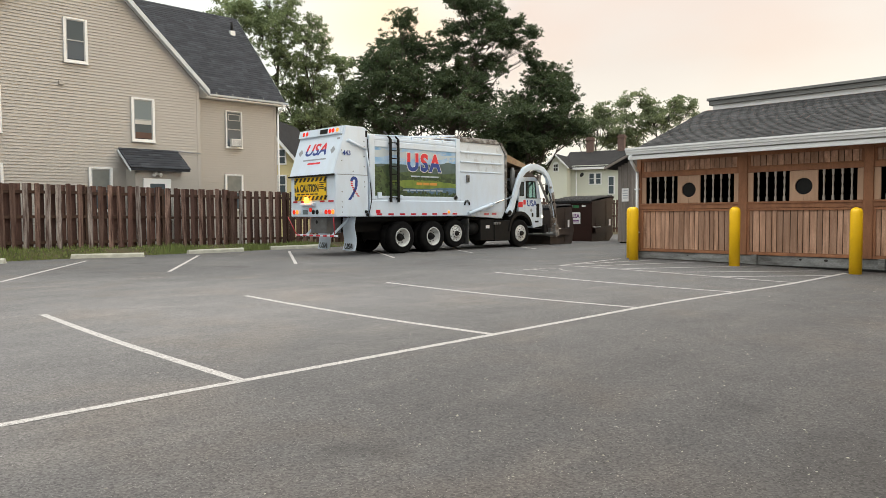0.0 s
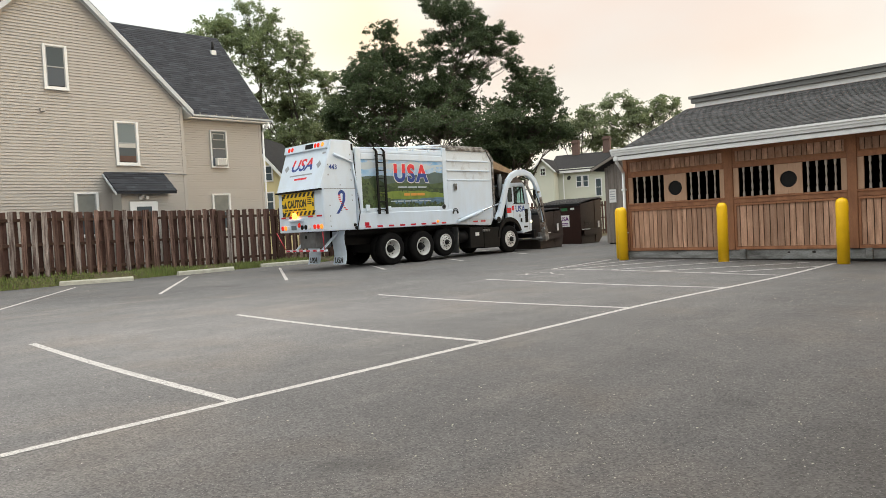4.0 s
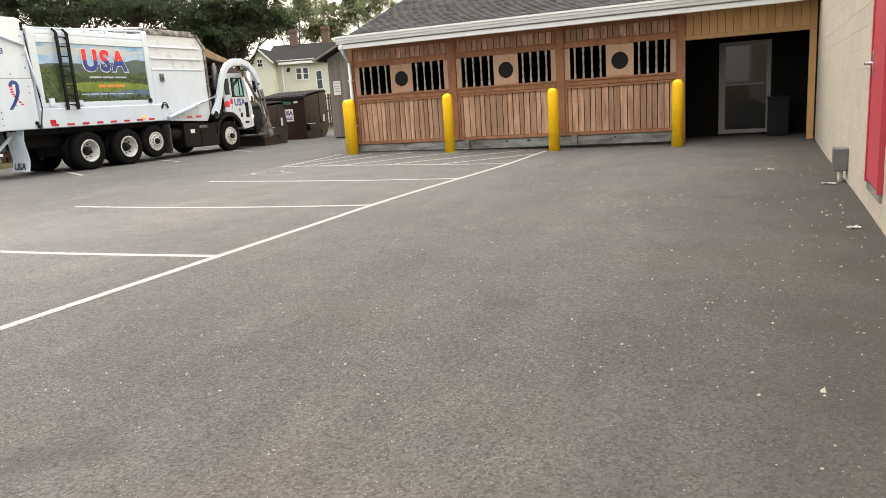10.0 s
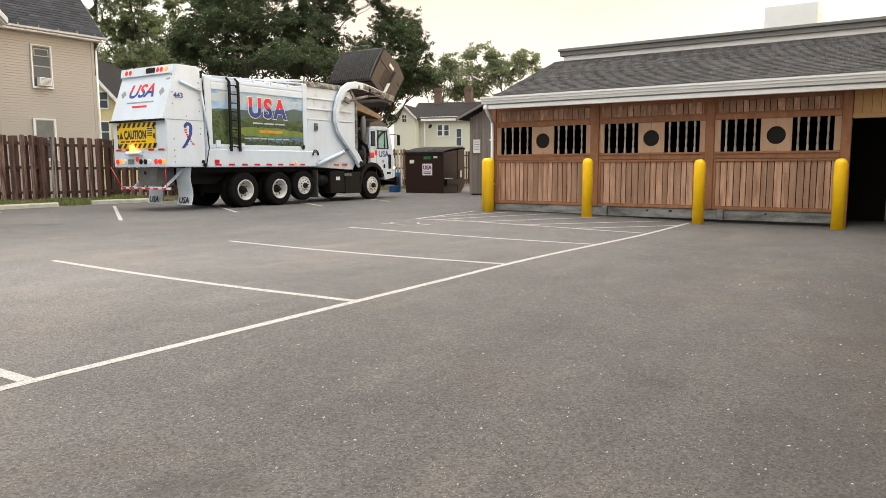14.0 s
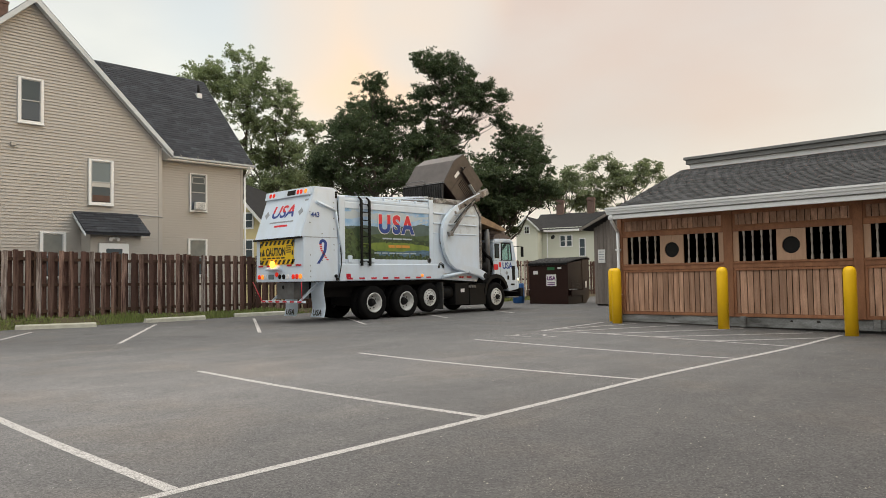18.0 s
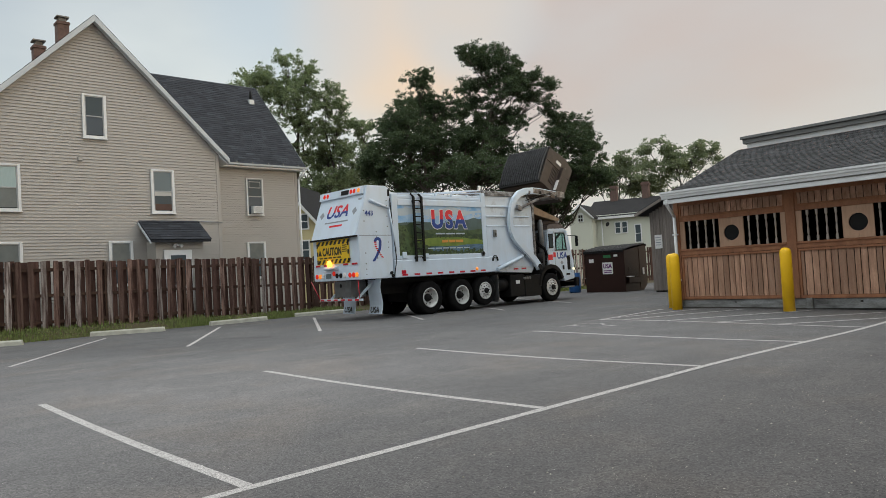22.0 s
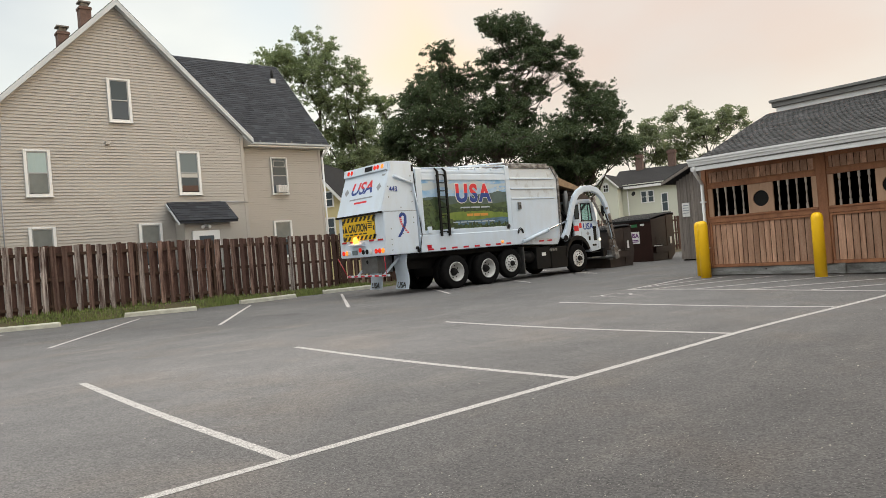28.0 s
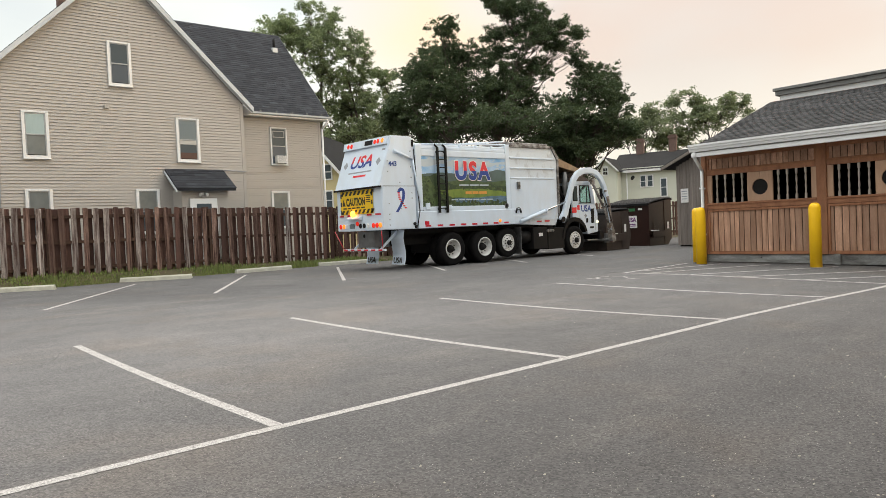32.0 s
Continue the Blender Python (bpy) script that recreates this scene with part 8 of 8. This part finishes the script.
# ---------------------------------------------------------------- dumpsters
def make_dumpster(w, prof, paint, lid_paint, label, ribs=9, marks=True):
    """In its own space: x across, y away from the truck, z up; origin at the foot of the near wall."""
    d = thing("dumpster", (0, 0, 0), label, "dumpster", "dumpsters")
    shell = bmesh.new()
    prism(shell, prof, "x", -w / 2, w / 2)
    bmesh.ops.bevel(shell, geom=shell.edges[:], offset=0.015, segments=1, affect="EDGES")
    part("body", shell, paint, d)
    depth, h = prof[-2]
    hn = prof[-1][1]
    for y in (-0.03, depth - 0.03):
        rim = bmesh.new()
        cuboid(rim, -w / 2 - 0.03, w / 2 + 0.03, y, y + 0.06, (hn if y < 0.1 else h) - 0.07, (hn if y < 0.1 else h) + 0.012, 0.008)
        part("rim", rim, paint, d)
    for s in (-1, 1):
        x = s * w / 2
        pk = bmesh.new()
        x0, x1 = (x, x + 0.13) if s > 0 else (x - 0.13, x)
        for a, b, c, e in ((0.10, depth * 0.78, 0.62, 0.64), (0.10, depth * 0.78, 0.36, 0.38)):
            cuboid(pk, x0, x1, a, b, c, e)
        o = x1 if s > 0 else x0
        cuboid(pk, min(o, o - s * 0.014), max(o, o - s * 0.014), 0.10, depth * 0.78, 0.36, 0.64)
        part("fork_pocket", pk, paint, d)
        part("pocket_plate", box(min(x0, x1) + 0.005, max(x0, x1) + 0.005, 0.10, 0.55, 0.641, 0.665), "sign_white", d, "pale plate on top of the fork pocket")
        for i in range(5):
            rb = bmesh.new()
            cuboid(rb, min(x, x + s * 0.025), max(x, x + s * 0.025), depth * 0.16, depth * 0.62, 0.72 + i * 0.075, 0.75 + i * 0.075)
            part("side_rib", rb, paint, d)
        ed = bmesh.new()
        cuboid(ed, min(x, x + s * 0.02), max(x, x + s * 0.02), depth * 0.66, depth * 0.70, 0.05, h - 0.05)
        part("side_rib", ed, paint, d)
        part("sticker", box(min(x, x + s * 0.004) + s * 0.02, max(x, x + s * 0.004) + s * 0.022, depth * 0.78, depth * 0.86, 0.7, 1.0), "sign_white", d)
    for x in (-w * 0.3, w * 0.3):
        part("skid", box(x - 0.06, x + 0.06, 0.05, depth * 0.7, -0.0, 0.05), paint, d)
    if marks:
        s = part("sign", box(-0.09, 0.44, -0.012, -0.002, h * 0.395, h * 0.395 + 0.52), "sign_white", d, "white sign with dark letters")
        part("sign_lettering", on_rear(letters("USA", 0.25, 0.003, 0.010), 0.175, -0.012, h * 0.395 + 0.34), "purple_ink", s)
        for i in range(2):
            part("text_bar", box(-0.03, 0.38, -0.015, -0.012, h * 0.395 + 0.06 + i * 0.07, h * 0.395 + 0.10 + i * 0.07), "purple_ink", s)
        part("sticker", box(-0.80, -0.55, -0.008, -0.002, h * 0.66, h * 0.66 + 0.16), "sign_white", d)
        part("sticker", box(0.52, 0.72, -0.008, -0.002, h * 0.77, h * 0.77 + 0.09), "sign_white", d)
        part("sticker", box(-0.02, 0.36, -0.008, -0.002, h * 0.75, h * 0.75 + 0.13), "green_mark", d)
    # two ribbed lids hinged on the far edge
    lids = []
    for s in (-1, 1):
        x0, x1 = (-w / 2 - 0.02, -0.01) if s < 0 else (0.01, w / 2 + 0.02)
        lm = bmesh.new()
        run = depth + 0.06
        n = 10
        rows = []
        for i in range(n + 1):
            k = i / n
            y = depth - run * k
            zz = h + (hn - h) * k + 0.02 + 0.05 * math.sin(math.pi * k)
            rows.append([lm.verts.new(p) for p in ((x0, y, zz), (x1, y, zz), (x1, y, zz + 0.018), (x0, y, zz + 0.018))])
        for a, b in zip(rows, rows[1:]):
            for q in range(4):
                lm.faces.new((a[q], a[(q + 1) % 4], b[(q + 1) % 4], b[q]))
        lm.faces.new(rows[0])
        lm.faces.new(rows[-1])
        cuboid(lm, x0, x1, -0.07, -0.05, hn - 0.06, hn + 0.035)
        bmesh.ops.recalc_face_normals(lm, faces=lm.faces[:])
        lid = part("lid", lm, lid_paint, d, "ribbed plastic lid", pivot=(0, depth, h + 0.02))
        for j in range(ribs // 2 + 2):
            x = x0 + 0.05 + (x1 - x0 - 0.1) * j / (ribs // 2 + 1)
            rb = bmesh.new()
            rr = []
            for i in range(n + 1):
                k = 0.04 + 0.92 * i / n
                y = depth - run * k
                zz = h + (hn - h) * k + 0.036 + 0.05 * math.sin(math.pi * k)
                rr.append([rb.verts.new(p) for p in ((x - 0.028, y, zz), (x + 0.028, y, zz), (x + 0.012, y, zz + 0.055), (x - 0.012, y, zz + 0.055))])
            for a, b in zip(rr, rr[1:]):
                for q in range(4):
                    rb.faces.new((a[q], a[(q + 1) % 4], b[(q + 1) % 4], b[q]))
            rb.faces.new(rr[0])
            rb.faces.new(rr[-1])
            bmesh.ops.recalc_face_normals(rb, faces=rb.faces[:])
            part("lid_rib", rb, "lid_worn", lid)
        lids.append(lid)
    hr = bmesh.new()
    tube(hr, (-w / 2 - 0.04, depth, h + 0.02), (w / 2 + 0.04, depth, h + 0.02), 0.02, n=8)
    part("hinge_rod", hr, "steel", d)
    gb = bmesh.new()
    pipe(gb, [(-w * 0.35, depth + 0.01, h + 0.03), (-w * 0.35, depth + 0.22, h + 0.06), (w * 0.1, depth + 0.22, h + 0.06), (w * 0.1, depth + 0.01, h + 0.03)], 0.012, n=6)
    part("lid_stop", gb, "steel", d)
    return d, lids


M["green_mark"] = mat("green_label", (0.03, 0.16, 0.06), 0.5)
lifted, LIDS = make_dumpster(2.0, [(0, 0), (1.48, 0), (1.64, 0.55), (1.48, 1.56), (0, 1.46)], "bin_brown", "lid", "brown steel dumpster with black ribbed lids, lifted by the truck's forks", ribs=15, marks=False)
standing, _ = make_dumpster(2.08, [(0, 0), (1.45, 0), (1.75, 0.25), (1.75, 2.02), (0, 1.80)], "brown", "lid", "dark brown steel dumpster with black lids beside the grey shed")
standing.matrix_basis = pose(-14.3, 24.3, 0, 0, 0, 0)


def make_barrel():
    b = bmesh.new()
    lathe(b, [(0.24, 0), (0.27, 0.05), (0.285, 0.3), (0.29, 0.32), (0.285, 0.34), (0.285, 0.6), (0.29, 0.62), (0.285, 0.64), (0.27, 0.86), (0.25, 0.9)], (0, 0, 0), n=24)
    d = thing("barrel", (0, 0, 0), "blue plastic barrel beside the fence", "barrel")
    part("drum", b, "blue_plastic", d)
    r = bmesh.new()
    lathe(r, [(0.255, 0.88), (0.265, 0.9), (0.255, 0.925), (0.2, 0.92)], (0, 0, 0), n=24)
    part("lid", r, "blue_plastic", d)
    d.matrix_basis = pose(-16.2, 24.6, 0)


make_barrel()


# ---------------------------------------------------------------- what moves: arms, rams, forks, dumpster and lids
# seconds, arm angle, dumpster tilt
LIFT = [(0, 0, 0), (9.9, 0, 0), (10.5, 3, 1), (11, 13, 8), (11.5, 22, 18), (12, 32, 29), (12.5, 41, 38), (13, 47, 42), (13.5, 56, 46), (14, 69, 52), (14.5, 79, 67),
        (15, 90, 84), (15.5, 98, 98), (16, 102, 105), (16.5, 103, 111), (17, 103, 117), (17.5, 103, 127), (18, 103, 136), (18.5, 103, 136), (19, 103, 131), (19.5, 103, 113), (20, 103, 97),
        (20.5, 103, 97), (21, 101, 97), (21.5, 91, 83), (22, 75.5, 58), (22.5, 64, 48), (23, 54, 43), (23.5, 44, 39), (24, 36, 35), (24.5, 32, 31), (25, 27, 26), (25.5, 20, 18),
        (26, 12, 9), (26.5, 4, 2), (27, 0, 0), (32, 0, 0)]


def turned(p, centre, angle):
    c, s = math.cos(radians(angle)), math.sin(radians(angle))
    dy, dz = p[0] - centre[0], p[1] - centre[1]
    return centre[0] + c * dy - s * dz, centre[1] + s * dy + c * dz


def motions():
    rest = math.degrees(math.atan2(RAM_HEAD[1] - RAM_FOOT[1], RAM_HEAD[0] - RAM_FOOT[0]))
    for arm in ARMS:
        x = arm.location.x
        walk(arm, [(t, pose(x, ARM_P[0] - 14.0, ARM_P[1], a)) for t, a, _ in LIFT])
    for group, moving in ((RAMS, False), (RODS, True)):
        for ram in group:
            x = ram.location.x
            rows = []
            for t, a, _ in LIFT:
                y, z = turned(RAM_HEAD, ARM_P, a)
                lean = math.degrees(math.atan2(z - RAM_FOOT[1], y - RAM_FOOT[0])) - rest
                at = (y, z) if moving else RAM_FOOT
                rows.append((t, pose(x, at[0] - 14.0, at[1], lean)))
            walk(ram, rows)
    walk(forks, [(t, pose(0, turned(TIP, ARM_P, a)[0] - 14.0, turned(TIP, ARM_P, a)[1], b)) for t, a, b in LIFT])
    rows = []
    for t, a, b in LIFT:
        ty, tz = turned(TIP, ARM_P, a)
        y, z = turned((ty + 0.075, tz - TIP[1]), (ty, tz), b)
        rows.append((t, pose(TC, y, z, b)))
    walk(lifted, rows)
    for lid in LIDS:
        at = lid.location.copy()
        walk(lid, [(t, pose(*at, min(0, 92 - b))) for t, a, b in LIFT])


motions()
